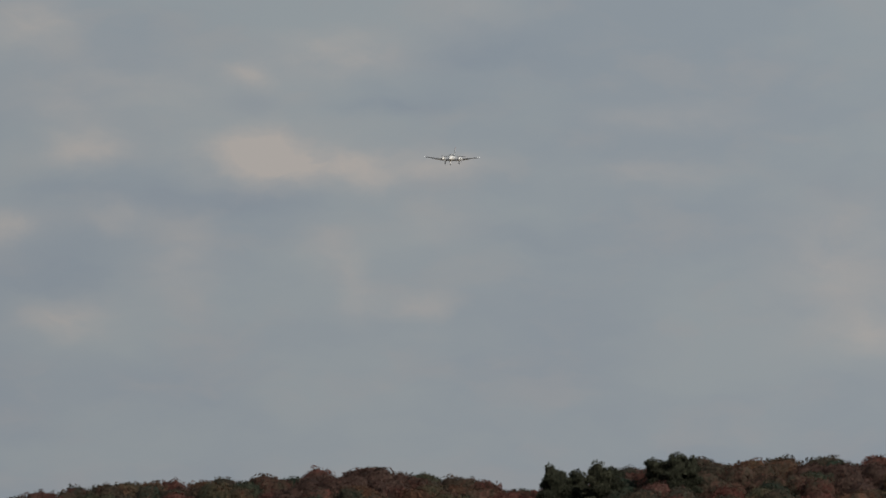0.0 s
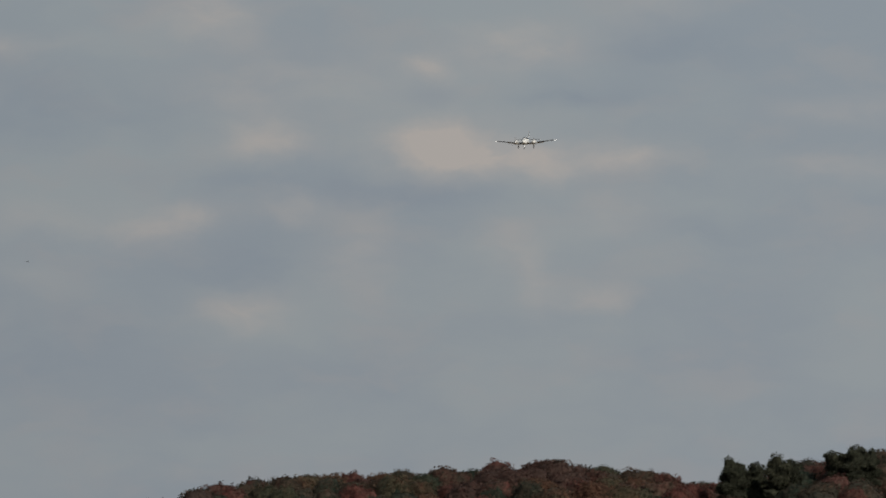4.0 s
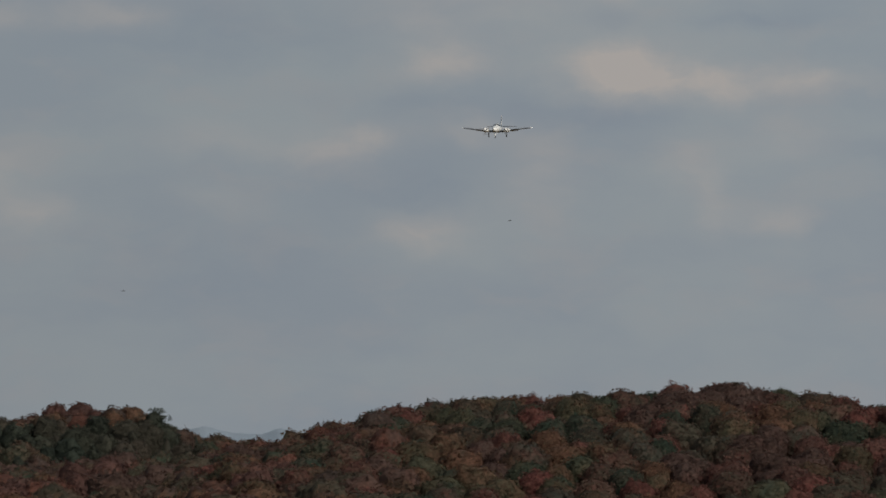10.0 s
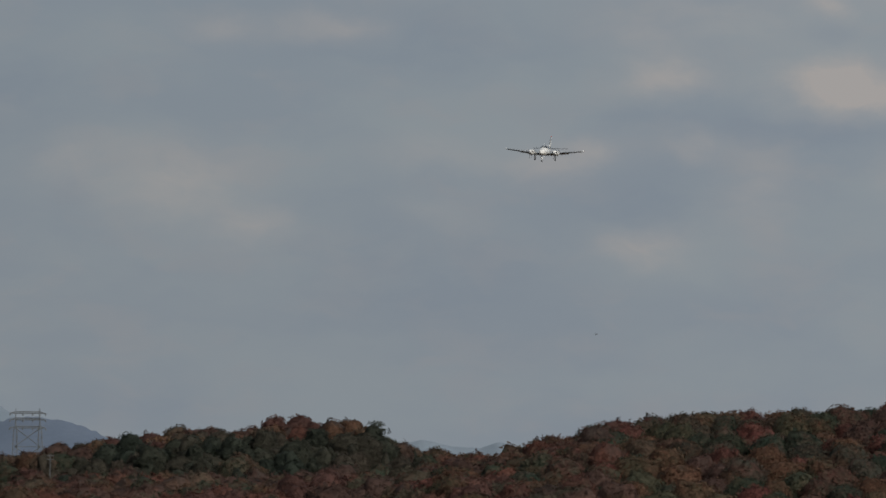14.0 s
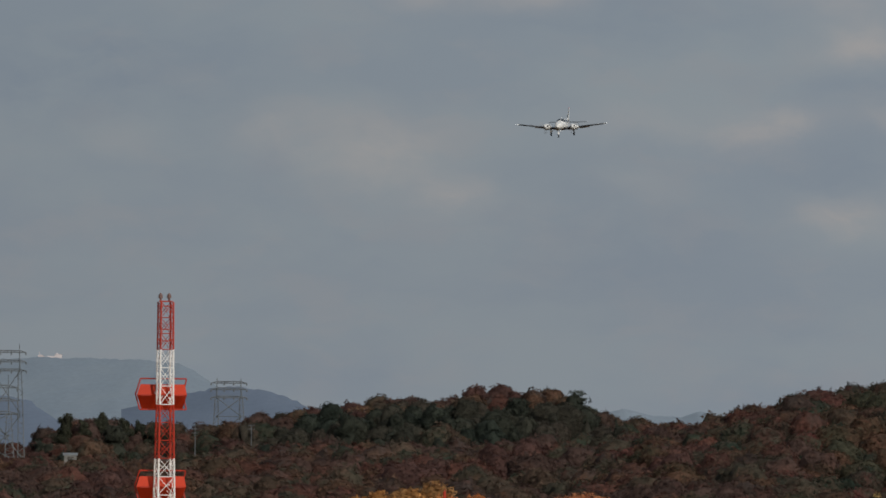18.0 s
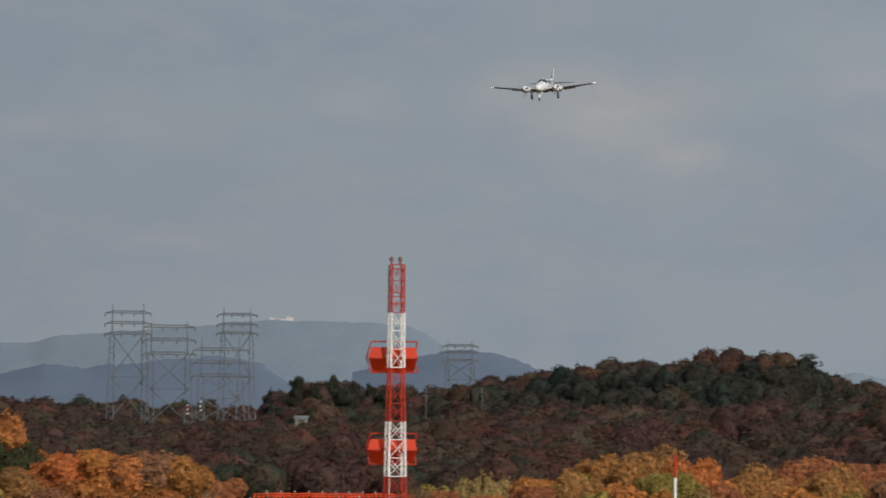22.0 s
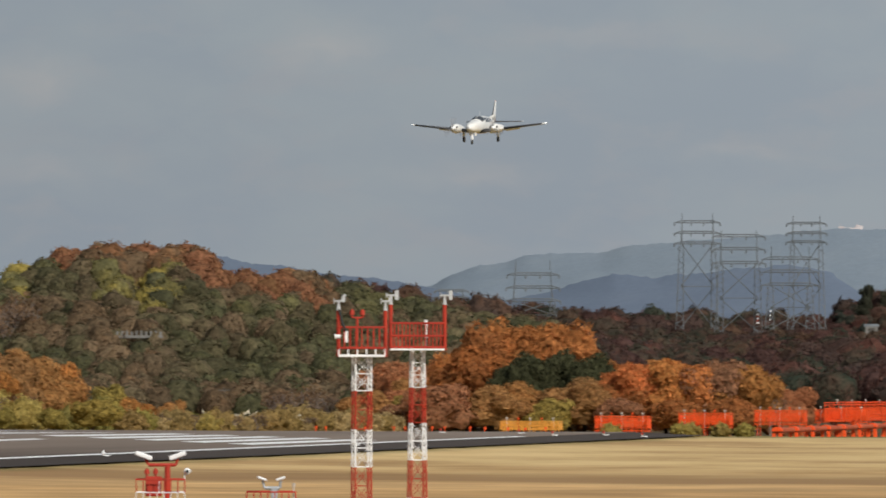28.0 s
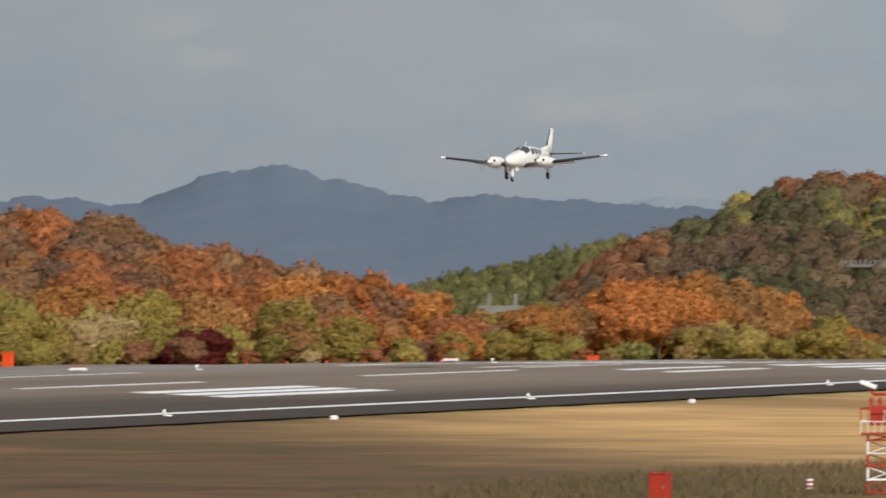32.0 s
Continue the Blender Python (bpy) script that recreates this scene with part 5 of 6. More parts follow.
def propeller(parent, x):
    """Three slim twisted blades; their pose is in the aircraft's space."""
    V, F = [], []
    for k in range(3):
        turn = Matrix.Rotation(radians(120 * k), 3, "Y")
        b = len(V)
        for r, c, tw in ((0.12, 0.04, 55), (0.35, 0.06, 38), (0.65, 0.058, 26), (0.92, 0.035, 18)):
            for sx, sy in ((-1, 0.012), (1, 0.012), (1, -0.012), (-1, -0.012)):
                p = Matrix.Rotation(radians(tw), 3, "Z") @ Vector((sx * c, sy, 0))
                V.append(tuple(turn @ (p + Vector((0, 0, r)))))
        for i in range(3):
            o = b + 4 * i
            F += [(o + j, o + (j + 1) % 4, o + 4 + (j + 1) % 4, o + 4 + j) for j in range(4)]
        F += [(b + 3, b + 2, b + 1, b), (b + 12, b + 13, b + 14, b + 15)]
    ob = mesh_object("propeller", V, F, M["blade"], parent)
    ob.location = (x, NOSE - 1.3, -0.14)
    return tagged(ob, "dark three-bladed spinning propeller")


plane = aircraft()
propellers = [(propeller(plane, sd * 1.72), sd * 1.72) for sd in (-1, 1)]


# ---- masts of the airfield ----


def lattice(parent, z0, z1, w0, w1, mat, panel=None, r=0.035, turn=0.0):
    """One painted length of a four-legged lattice mast: four legs, and a crossed panel on each face and storey."""
    n = max(1, round((z1 - z0) / (panel or (w0 * 1.05))))

    def corner(k, z):
        w = w0 + (w1 - w0) * (z - z0) / (z1 - z0)
        a = radians(45 + 90 * k + turn)
        return Vector((w * 0.7071 * math.cos(a), w * 0.7071 * math.sin(a), z))
    for k in range(4):
        bm = bmesh.new()
        rod(bm, corner(k, z0), corner(k, z1), r, 6)
        part("leg", bm, mat, parent)
        for i in range(n):
            a, b = z0 + (z1 - z0) * i / n, z0 + (z1 - z0) * (i + 1) / n
            bm = bmesh.new()
            rod(bm, corner(k, a), corner(k + 1, a), r * 0.5, 5)
            rod(bm, corner(k, a), corner(k + 1, b), r * 0.38, 5)
            rod(bm, corner(k + 1, a), corner(k, b), r * 0.38, 5)
            part("cross_brace", bm, mat, parent)


def beacon(parent, x, y, z, mat="red"):
    bm = bmesh.new()
    rod(bm, (x, y, z), (x, y, z + 0.12), 0.05, 10)
    rod(bm, (x, y, z + 0.12), (x, y, z + 0.3), 0.11, 12, 0.09)
    rod(bm, (x, y, z + 0.3), (x, y, z + 0.36), 0.06, 10, 0.03)
    part("obstruction_lamp", bm, M[mat], parent, "dull red obstruction lamp")


M["lamp_brown"] = material("weathered_lamp_glass", [(0.10, 0.05, 0.04), (0.16, 0.08, 0.06)], 2, 3, 0.4)


def glide_tower():
    turn, far = 12.722, 441.0
    x, y = polar(turn, far)
    g = float(land(turn, far)) - 0.12
    ob = thing("glide_path_tower", pose(x, y, 0, 0, 0, turn), "red and white lattice glide path mast with orange aerial boxes", "mast")
    bands = [(g, 0.1, "red"), (0.1, 2.75, "white"), (2.7, 5.45, "red"), (5.45, 8.05, "white"), (8.05, 10.6, "red"), (10.6, 13.2, "white"), (13.2, 15.45, "red")]
    width = lambda z: np.interp(z, [-1.5, 10.6, 15.5], [1.08, 0.66, 0.60])
    for a, b, m in bands:
        lattice(ob, a, b, width(a), width(b), M[m], panel=0.85, r=0.042, turn=14)
    bm = bmesh.new()
    rod(bm, (-0.3, -0.25, g), (-0.22, -0.3, 15.2), 0.03, 6)
    part("cable_duct", bm, M["white"], ob)
    for i in range(4):
        bm = bmesh.new()
        z = 13.6 + i * 0.55
        box(bm, 0, 0, z, 0.66, 0.66, 0.04)
        part("ring_frame", bm, M["red"], ob)
    bm = bmesh.new()
    box(bm, 0, 0, 15.47, 0.64, 0.64, 0.05, 0.01)
    part("top_plate", bm, M["red"], ob)
    for sx in (-0.25, 0.15):
        beacon(ob, sx, -0.15, 15.5, "lamp_brown")
    for z in (11.1, 6.75, 2.05):
        # an aerial: a sloped reflector box inside a trapezoid frame, behind the mast
        ae = new("aerial_array")
        ae.parent = ob
        ae.location = (-0.12, 0.75, z)
        bm = bmesh.new()
        V = [(-1.05, -0.35, 0.45), (1.05, -0.35, 0.45), (1.15, -0.5, -0.05), (-1.2, -0.5, -0.05), (0.95, 0.15, -0.7), (-1.0, 0.15, -0.7),
             (-1.05, 0.3, 0.45), (1.05, 0.3, 0.45), (1.15, 0.3, -0.05), (-1.2, 0.3, -0.05), (0.95, 0.3, -0.7), (-1.0, 0.3, -0.7)]
        vs = [bm.verts.new(v) for v in V]
        for f in ((0, 3, 2, 1), (3, 5, 4, 2), (6, 7, 8, 9), (9, 8, 10, 11), (0, 1, 7, 6), (5, 11, 10, 4), (0, 6, 9, 3), (3, 9, 11, 5), (1, 2, 8, 7), (2, 4, 10, 8)):
            bm.faces.new([vs[k] for k in f])
        part("reflector_box", bm, M["aerial"], ae, "orange sloped aerial box")
        for sd in (-1, 1):
            bm = bmesh.new()
            box(bm, sd * 0.78, -0.52, -0.06, 0.5, 0.12, 0.1, 0.02)
            part("dipole_slot", bm, M["red"], ae)
        bm = bmesh.new()
        c = [(-1.05, -0.3, 0.72), (1.12, -0.3, 0.72), (0.98, -0.1, -0.02), (1.12, -0.25, -0.74), (-1.08, -0.25, -0.74), (-1.28, -0.1, -0.02)]
        for i in range(6):
            rod(bm, c[i], c[(i + 1) % 6], 0.035, 6)
        part("frame", bm, M["red"], ae)
        for sx in (-0.35, 0.35):
            bm = bmesh.new()
            rod(bm, (sx, -0.75, 0.05), (sx, 0.0, 0.05), 0.04, 6)
            part("bracket", bm, M["white"], ae)


def railing(parent, wide, deep, z0, z1, mat, posts=9, r=0.028, mid=1):
    """Rails round a platform, and its posts."""
    levels = [z1 - (z1 - z0) * k / (mid + 1) for k in range(mid + 1)]
    x, y = wide / 2, deep / 2
    ring = [(-x, -y), (x, -y), (x, y), (-x, y)]
    for z in levels:
        for i in range(4):
            bm = bmesh.new()
            rod(bm, (*ring[i], z), (*ring[(i + 1) % 4], z), r, 6)
            part("rail", bm, mat, parent)
    spots = [(-x + wide * i / (posts - 1), s * y) for i in range(posts) for s in (-1, 1)] + [(s * x, -y + deep * i / 3) for i in (1, 2) for s in (-1, 1)]
    bm = bmesh.new()
    rod(bm, (0, 0, z0), (0, 0, z1), r * 0.85, 6)
    one = part("post", bm, mat, parent)
    one.location = (*spots[0], 0)
    for s in spots[1:]:
        p = one.copy()
        scene.collection.objects.link(p)
        p.location = (*s, 0)


def anemometer(parent, x, y, z, flip=1, fin=False):
    """A wind vane: a tapered spindle, a body with a small propeller at one end and an upright tail plate at the other."""
    k = 0.76
    bm = bmesh.new()
    rod(bm, (x, y, z), (x, y, z + k * 0.46), 0.1, 10, 0.04)
    rod(bm, (x, y, z + k * 0.42), (x, y, z + k * 0.56), 0.055, 8)
    rod(bm, (x - k * flip * 0.22, y, z + k * 0.52), (x + k * flip * 0.3, y, z + k * 0.52), 0.04, 8)
    vane = part("wind_vane", bm, M["vane_white"], parent, "pale grey wind vane")
    bm = bmesh.new()
    if fin:
        out = [(0.08, 0.46), (0.36, 0.46), (0.4, 0.9), (0.26, 0.9)]
    else:
        out = [(0.24, 0.3), (0.38, 0.24), (0.45, 0.34), (0.45, 0.74), (0.37, 0.84), (0.24, 0.76)]
    vs = [[bm.verts.new((x + k * flip * a, y + e, z + k * b)) for a, b in out] for e in (-0.015, 0.015)]
    bm.faces.new(vs[0])
    bm.faces.new(vs[1][::-1])
    for i in range(len(out)):
        j = (i + 1) % len(out)
        bm.faces.new((vs[0][j], vs[0][i], vs[1][i], vs[1][j]))
    part("tail_plate", bm, M["vane_white"], vane)
    bm = bmesh.new()
    for a in (20, 110):
        c, e = 0.115 * math.cos(radians(a)), 0.115 * math.sin(radians(a))
        rod(bm, (x - k * flip * 0.23, y - c, z + k * 0.52 - e), (x - k * flip * 0.23, y + c, z + k * 0.52 + e), 0.03, 6)
    part("vane_propeller", bm, M["vane_white"], vane)


M["vane_white"] = material("weathered_white_metal", [(0.36, 0.37, 0.37), (0.46, 0.47, 0.46)], 2, 3, 0.45)


def wind_tower(turn, far, deck, wide, mast, bands, decked, flips, flare):
    x, y = polar(turn, far)
    g = float(land(turn, far)) - 0.12
    ob = thing("wind_tower", pose(x, y, 0, 0, 0, turn), "red and white lattice wind mast with a railed platform", "mast", "wind masts on the grass")
    width = lambda z: mast * np.interp(z, [g, deck], [flare, 1.0])
    z1 = deck
    for h, m in bands:
        z0 = max(g, z1 - h)
        if z1 > g:
            lattice(ob, z0, z1, width(z0), width(z1), M[m], r=0.038, turn=12)
        z1 = z0
    bm = bmesh.new()
    deep, high = wide * 0.8, 0.1 if decked else 0.08
    for i in range(7):
        box(bm, 0, deep * (i / 6 - 0.5), deck + 0.04, wide, 0.09, high, 0.01)
    for sx in (-0.5, 0, 0.5):
        box(bm, wide * sx * 0.96, 0, deck + 0.02, 0.09, deep, high * 0.7, 0.01)
    part("platform", bm, M["white"], ob, "white platform deck")
    if decked:
        for i in range(6):
            for sy in (-0.39, 0.39):
                bm = bmesh.new()
                box(bm, wide * (i / 5 - 0.5) * 0.98, wide * sy, deck + 0.2, 0.06, 0.06, 0.3, 0.01)
                part("stub_post", bm, M["white"], ob)
    z0 = deck + (0.32 if decked else 0.08)
    railing(ob, wide, wide * 0.8, z0, z0 + (0.92 if decked else 1.08), M["red"], 9 if decked else 15, 0.042, 0 if decked else 1)
    bm = bmesh.new()
    for sy in (-0.4, 0.4):
        rod(bm, (-wide / 2, wide * sy, z0 + 0.05), (wide / 2, wide * sy, z0 + 0.05), 0.05, 6)
    part("toe_rail", bm, M["red"], ob)
    for sd, fl in zip((-1, 1), flips):
        bm = bmesh.new()
        rod(bm, (sd * wide * 0.5, -wide * 0.36, deck), (sd * wide * 0.5, -wide * 0.36, deck + 1.95), 0.085, 8)
        part("vane_post", bm, M["red"], ob)
        anemometer(ob, sd * wide * 0.5, -wide * 0.36, deck + 1.95, fl, decked)
    return ob, deck


def wind_towers():
    ob, d = wind_tower(16.088, 398, 7.12, 2.3, 0.5, [(1.58, "white"), (1.5, "red"), (1.6, "white"), (1.6, "red"), (1.6, "white"), (1.6, "red")], False, (1, 1), 1.5)
    bm = bmesh.new()
    rod(bm, (0.35, 0, d), (0.35, 0, d + 1.08), 0.05, 8)
    rod(bm, (0.35, 0, d + 1.08), (0.35, 0, d + 1.3), 0.09, 10, 0.07)
    part("sensor", bm, M["white"], ob, "white cylindrical sensor")
    ob, d = wind_tower(16.43, 394, 6.86, 1.98, 0.68, [(1.44, "white"), (1.62, "red"), (1.6, "white"), (1.6, "red"), (1.6, "white"), (1.6, "red")], True, (1, 1), 1.05)
    bm = bmesh.new()
    rod(bm, (-0.2, 0.1, d), (-0.2, 0.1, d + 1.65), 0.05, 8)
    rod(bm, (-0.42, 0.1, d + 1.65), (0.02, 0.1, d + 1.65), 0.035, 8)
    part("lamp_bracket", bm, M["red"], ob)
    for sx in (-0.42, 0.02):
        beacon(ob, sx, 0.1, d + 1.65)
    bm = bmesh.new()
    box(bm, -0.68, -0.72, d + 0.85, 0.18, 0.16, 0.5, 0.02)
    part("junction_box", bm, M["white"], ob, "white junction box")
    bm = bmesh.new()
    rod(bm, (-1.15, -0.8, d + 0.85), (-0.9, -0.8, d + 0.85), 0.09, 10)
    part("lamp", bm, M["white"], ob)
    bm = bmesh.new()
    sag = [(-0.97, 2.0), (-0.9, 1.75), (-0.84, 1.45), (-0.72, 1.2), (-0.68, 1.08)]
    for (a, b), (c, e) in zip(sag, sag[1:]):
        rod(bm, (a, -0.86, d + b), (c, -0.84, d + e), 0.045, 6)
    part("cable", bm, M["dark"], ob, "black cable that sags from a vane post")


def visibility_meter(turn, far, top, wide, big):
    """A sensor stand: two white hoods on a fork over a railed red and white frame."""
    x, y = polar(turn, far)
    g = float(land(turn, far)) - 0.12
    ob = thing("visibility_meter", pose(x, y, 0, 0, 0, turn), "red and white visibility meter stand with two white hoods", "weather instrument", "visibility meters on the grass")
    deck = top - (2.05 if big > 0.8 else 1.62)
    x, y = wide * 0.36, wide * 0.3
    ring = [(-x, -y), (x, -y), (x, y), (-x, y)]
    z1, k = deck - 0.02, 0
    while z1 > g + 0.05:
        z0 = max(g, z1 - (0.28 if k == 0 else 0.53))
        mat = M["white" if k % 2 else "red"]
        for i in range(4):
            p, q = ring[i], ring[(i + 1) % 4]
            bm = bmesh.new()
            rod(bm, (*p, z0), (*p, z1), 0.05, 8)
            part("leg", bm, mat, ob)
            bm = bmesh.new()
            rod(bm, (*p, z0 + 0.04), (*q, z0 + 0.04), 0.03, 6)
            rod(bm, (*p, z0 + 0.04), (*q, z1), 0.022, 6)
            part("brace", bm, mat, ob)
        z1, k = z0, k + 1
    bm = bmesh.new()
    box(bm, 0, 0, deck, wide, wide * 0.8, 0.08, 0.015)
    part("platform", bm, M["red"], ob)
    railing(ob, wide, wide * 0.8, deck + 0.04, deck + 0.5, M["white"], 8, 0.02, 0)
    railing(ob, wide, wide * 0.8, deck + 0.5, deck + 1.02, M["red"], 8, 0.03, 0)
    bm = bmesh.new()
    rod(bm, (0.28 * big, 0, deck), (0.28 * big, 0, top - 0.45), 0.075 if big < 0.8 else 0.12, 10)
    rod(bm, (-0.5 * big, 0, top - 0.45), (0.62 * big, 0, top - 0.45), 0.07, 8)
    rod(bm, (-0.5 * big, 0, top - 0.45), (-0.62 * big, 0, top - 0.1), 0.05, 8)
    rod(bm, (0.62 * big, 0, top - 0.45), (0.72 * big, 0, top - 0.1), 0.05, 8)
    part("fork", bm, M["red" if big > 0.8 else "steel"], ob)
    for sd in (-1, 1):
        bm = bmesh.new()
        box(bm, sd * 0.68 * big, 0, top - 0.08, 0.72 * big, 0.4, 0.19 * big, 0.04, Matrix.Rotation(radians(-sd * 20), 4, "Y"))
        part("sensor_hood", bm, M["white"], ob, "white tilted sensor hood")
    if big > 0.8:
        bm = bmesh.new()
        box(bm, -0.28, -0.3, deck + 0.74, 0.66, 0.35, 0.8, 0.03)
        cab = part("cabinet", bm, M["red"], ob, "red instrument cabinet")
        bm = bmesh.new()
        box(bm, -0.05, -0.49, deck + 0.72, 0.03, 0.04, 0.5, 0.008)
        part("handle", bm, M["white"], cab)
        for sx in (-0.55, -0.2):
            beacon(ob, sx, 0, deck + 1.12)
        bm = bmesh.new()
        rod(bm, (wide * 0.5, -0.3, deck + 0.9), (wide * 0.5, -0.3, deck + 1.25), 0.03, 6)
        bmesh.ops.create_uvsphere(bm, u_segments=12, v_segments=8, radius=0.14, matrix=pose(wide * 0.5 + 0.1, -0.35, deck + 1.35))
        eye = part("round_lamp", bm, M["white"], ob, "round white lamp on the railing")
        bm = bmesh.new()
        rod(bm, (wide * 0.5 + 0.1, -0.49, deck + 1.35), (wide * 0.5 + 0.1, -0.46, deck + 1.35), 0.07, 12)
        part("lens", bm, M["dark"], eye, "dark round lens")
    else:
        bm = bmesh.new()
        box(bm, 0.12, 0, deck + 0.75, 0.26, 0.26, 0.9, 0.03)
        part("cabinet", bm, M["steel"], ob, "grey instrument cabinet")
        bm = bmesh.new()
        rod(bm, (wide * 0.46, -0.3, deck + 0.5), (wide * 0.46, -0.3, deck + 1.2), 0.035, 6)
        rod(bm, (wide * 0.46, -0.3, deck + 1.2), (wide * 0.46, -0.3, deck + 1.38), 0.06, 8, 0.08)
        part("post_lamp", bm, M["straw_metal"], ob, "small grey lamp on the railing")


glide_tower()
wind_towers()
visibility_meter(17.665, 376, 3.0, 1.95, 1.0)
visibility_meter(16.985, 372, 2.15, 1.95, 0.55)


# ---- lights and small things of the field ----
def field_point(lat, y, lift=0.0):
    f, t = math.hypot(lat, y), math.degrees(math.atan2(lat, y))
    return pose(-lat, y, float(land(t, f)) + lift)


def barrette(y, wide, high, base, mat, label):
    """A light crossbar: a meshed box frame with lamps on stems."""
    ob = thing("light_bar", pose(-CENTRE, y, base), label, "approach light", "approach lights beyond the runway")
    for sy in (-0.6, 0.6):
        bm = bmesh.new()
        for z in (0.25, high * 0.62, high):
            box(bm, 0, sy, z, wide, 0.07, 0.07)
        for i in range(11):
            box(bm, -wide / 2 + wide * i / 10, sy, high * 0.55, 0.06, 0.06, high * 0.95)
        part("frame", bm, mat, ob)
        bm = bmesh.new()
        for i in range(26):
            box(bm, -wide / 2 + wide * (i + 0.5) / 26, sy * 0.96, high * 0.6, wide / 26 * 0.32, 0.02, high * 0.62)
        part("mesh_panel", bm, mat, ob)
    for sx in (-1, 1):
        bm = bmesh.new()
        for z in (0.25, high):
            box(bm, sx * wide / 2, 0, z, 0.07, 1.2, 0.07)
        box(bm, sx * wide / 2, 0, high * 0.6, 0.03, 1.15, high * 0.6)
        part("end_frame", bm, mat, ob)
    foot = field_point(CENTRE, y, -0.1).translation.z - base
    for sx in (-0.45, 0.0, 0.45):
        for sy in (-0.6, 0.6):
            bm = bmesh.new()
            rod(bm, (sx * wide, sy, foot), (sx * wide, sy, 0.3), 0.05, 6)
            part("leg", bm, mat, ob)
    for i in range(5):
        x = -wide / 2 + wide * (i + 0.4) / 5
        bm = bmesh.new()
        rod(bm, (x, 0, 0), (x, 0, high + 0.16), 0.04, 6)
        rod(bm, (x, 0.02, high + 0.16), (x, -0.08, high + 0.3), 0.07, 8, 0.1)
        part("lamp", bm, M["orange"] if i % 2 else M["straw_metal"], ob)
    return ob


barrette(803, 5.4, 0.95, -1.55, M["bar_paint"], "amber yellow approach light bar on the grass")
for yy in (835, 866, 896):
    barrette(yy, 5.0, 1.58, -2.02, M["orange"], "orange approach light bar in a railed frame")
for yy in (922, 953):
    barrette(yy, 5.3, 1.5, -2.1, M["orange"], "orange approach light bar before the walkway")


def approach_bridge():
    """The raised walkway that carries the lights on over the falling ground."""
    ob = thing("approach_bridge", pose(-CENTRE, 0, -1.15), "orange steel walkway on legs that carries approach lights", "approach light")

    def fall(y):
        return -0.008 * (y - 914)
    for k, y0 in enumerate(range(919, 983, 16)):
        d = fall(y0)
        bm = bmesh.new()
        box(bm, 0, y0 + 8, -0.5 + d, 2.2, 15.9, 0.14)
        part("deck", bm, M["orange"], ob)
        for sx in (-1.1, 1.1):
            for z in (-0.35, 0.1, 0.75, 1.1, 1.35):
                bm = bmesh.new()
                rod(bm, (sx, y0, z + d), (sx, y0 + 16, z + d), 0.04, 6)
                part("rail", bm, M["orange"], ob)
            for i in range(9):
                bm = bmesh.new()
                rod(bm, (sx, y0 + 2 * i, -0.5 + d), (sx, y0 + 2 * i, 1.35 + d), 0.045, 6)
                part("post", bm, M["orange"], ob)
            bm = bmesh.new()
            for i in range(52):
                box(bm, sx * 0.97, y0 + 0.3 * i + 0.2, 0.22 + d, 0.02, 0.11, 1.1)
            part("mesh_panel", bm, M["orange"], ob)
        for sx in (-0.9, 0.9):
            g = float(land(math.degrees(math.atan2(CENTRE, y0 + 4)), math.hypot(CENTRE, y0 + 4)))
            bm = bmesh.new()
            rod(bm, (sx, y0 + 4, g + 0.95), (sx, y0 + 4, -0.5 + d), 0.16, 8)
            rod(bm, (sx * 1.7, y0 + 4, -0.5 + d), (sx, y0 + 4, -1.3 + d), 0.08, 6)
            part("leg", bm, M["white" if k % 2 else "orange"], ob)
    for k in range(11):
        y0 = 920 + 6.2 * k
        d = fall(y0)
        bm = bmesh.new()
        rod(bm, (0, y0, 1.3 + d), (0, y0, 1.52 + d), 0.04, 6)
        rod(bm, (0, y0, 1.52 + d), (0, y0 - 0.08, 1.66 + d), 0.07, 8, 0.09)
        part("lamp", bm, M["straw_metal"], ob)


approach_bridge()


M["rusty_pipe"] = material("weathered_orange_pipe", [(0.3, 0.07, 0.035), (0.44, 0.1, 0.045)], 0.8, 5, 0.8, fine=0.2, gloss=0.15)


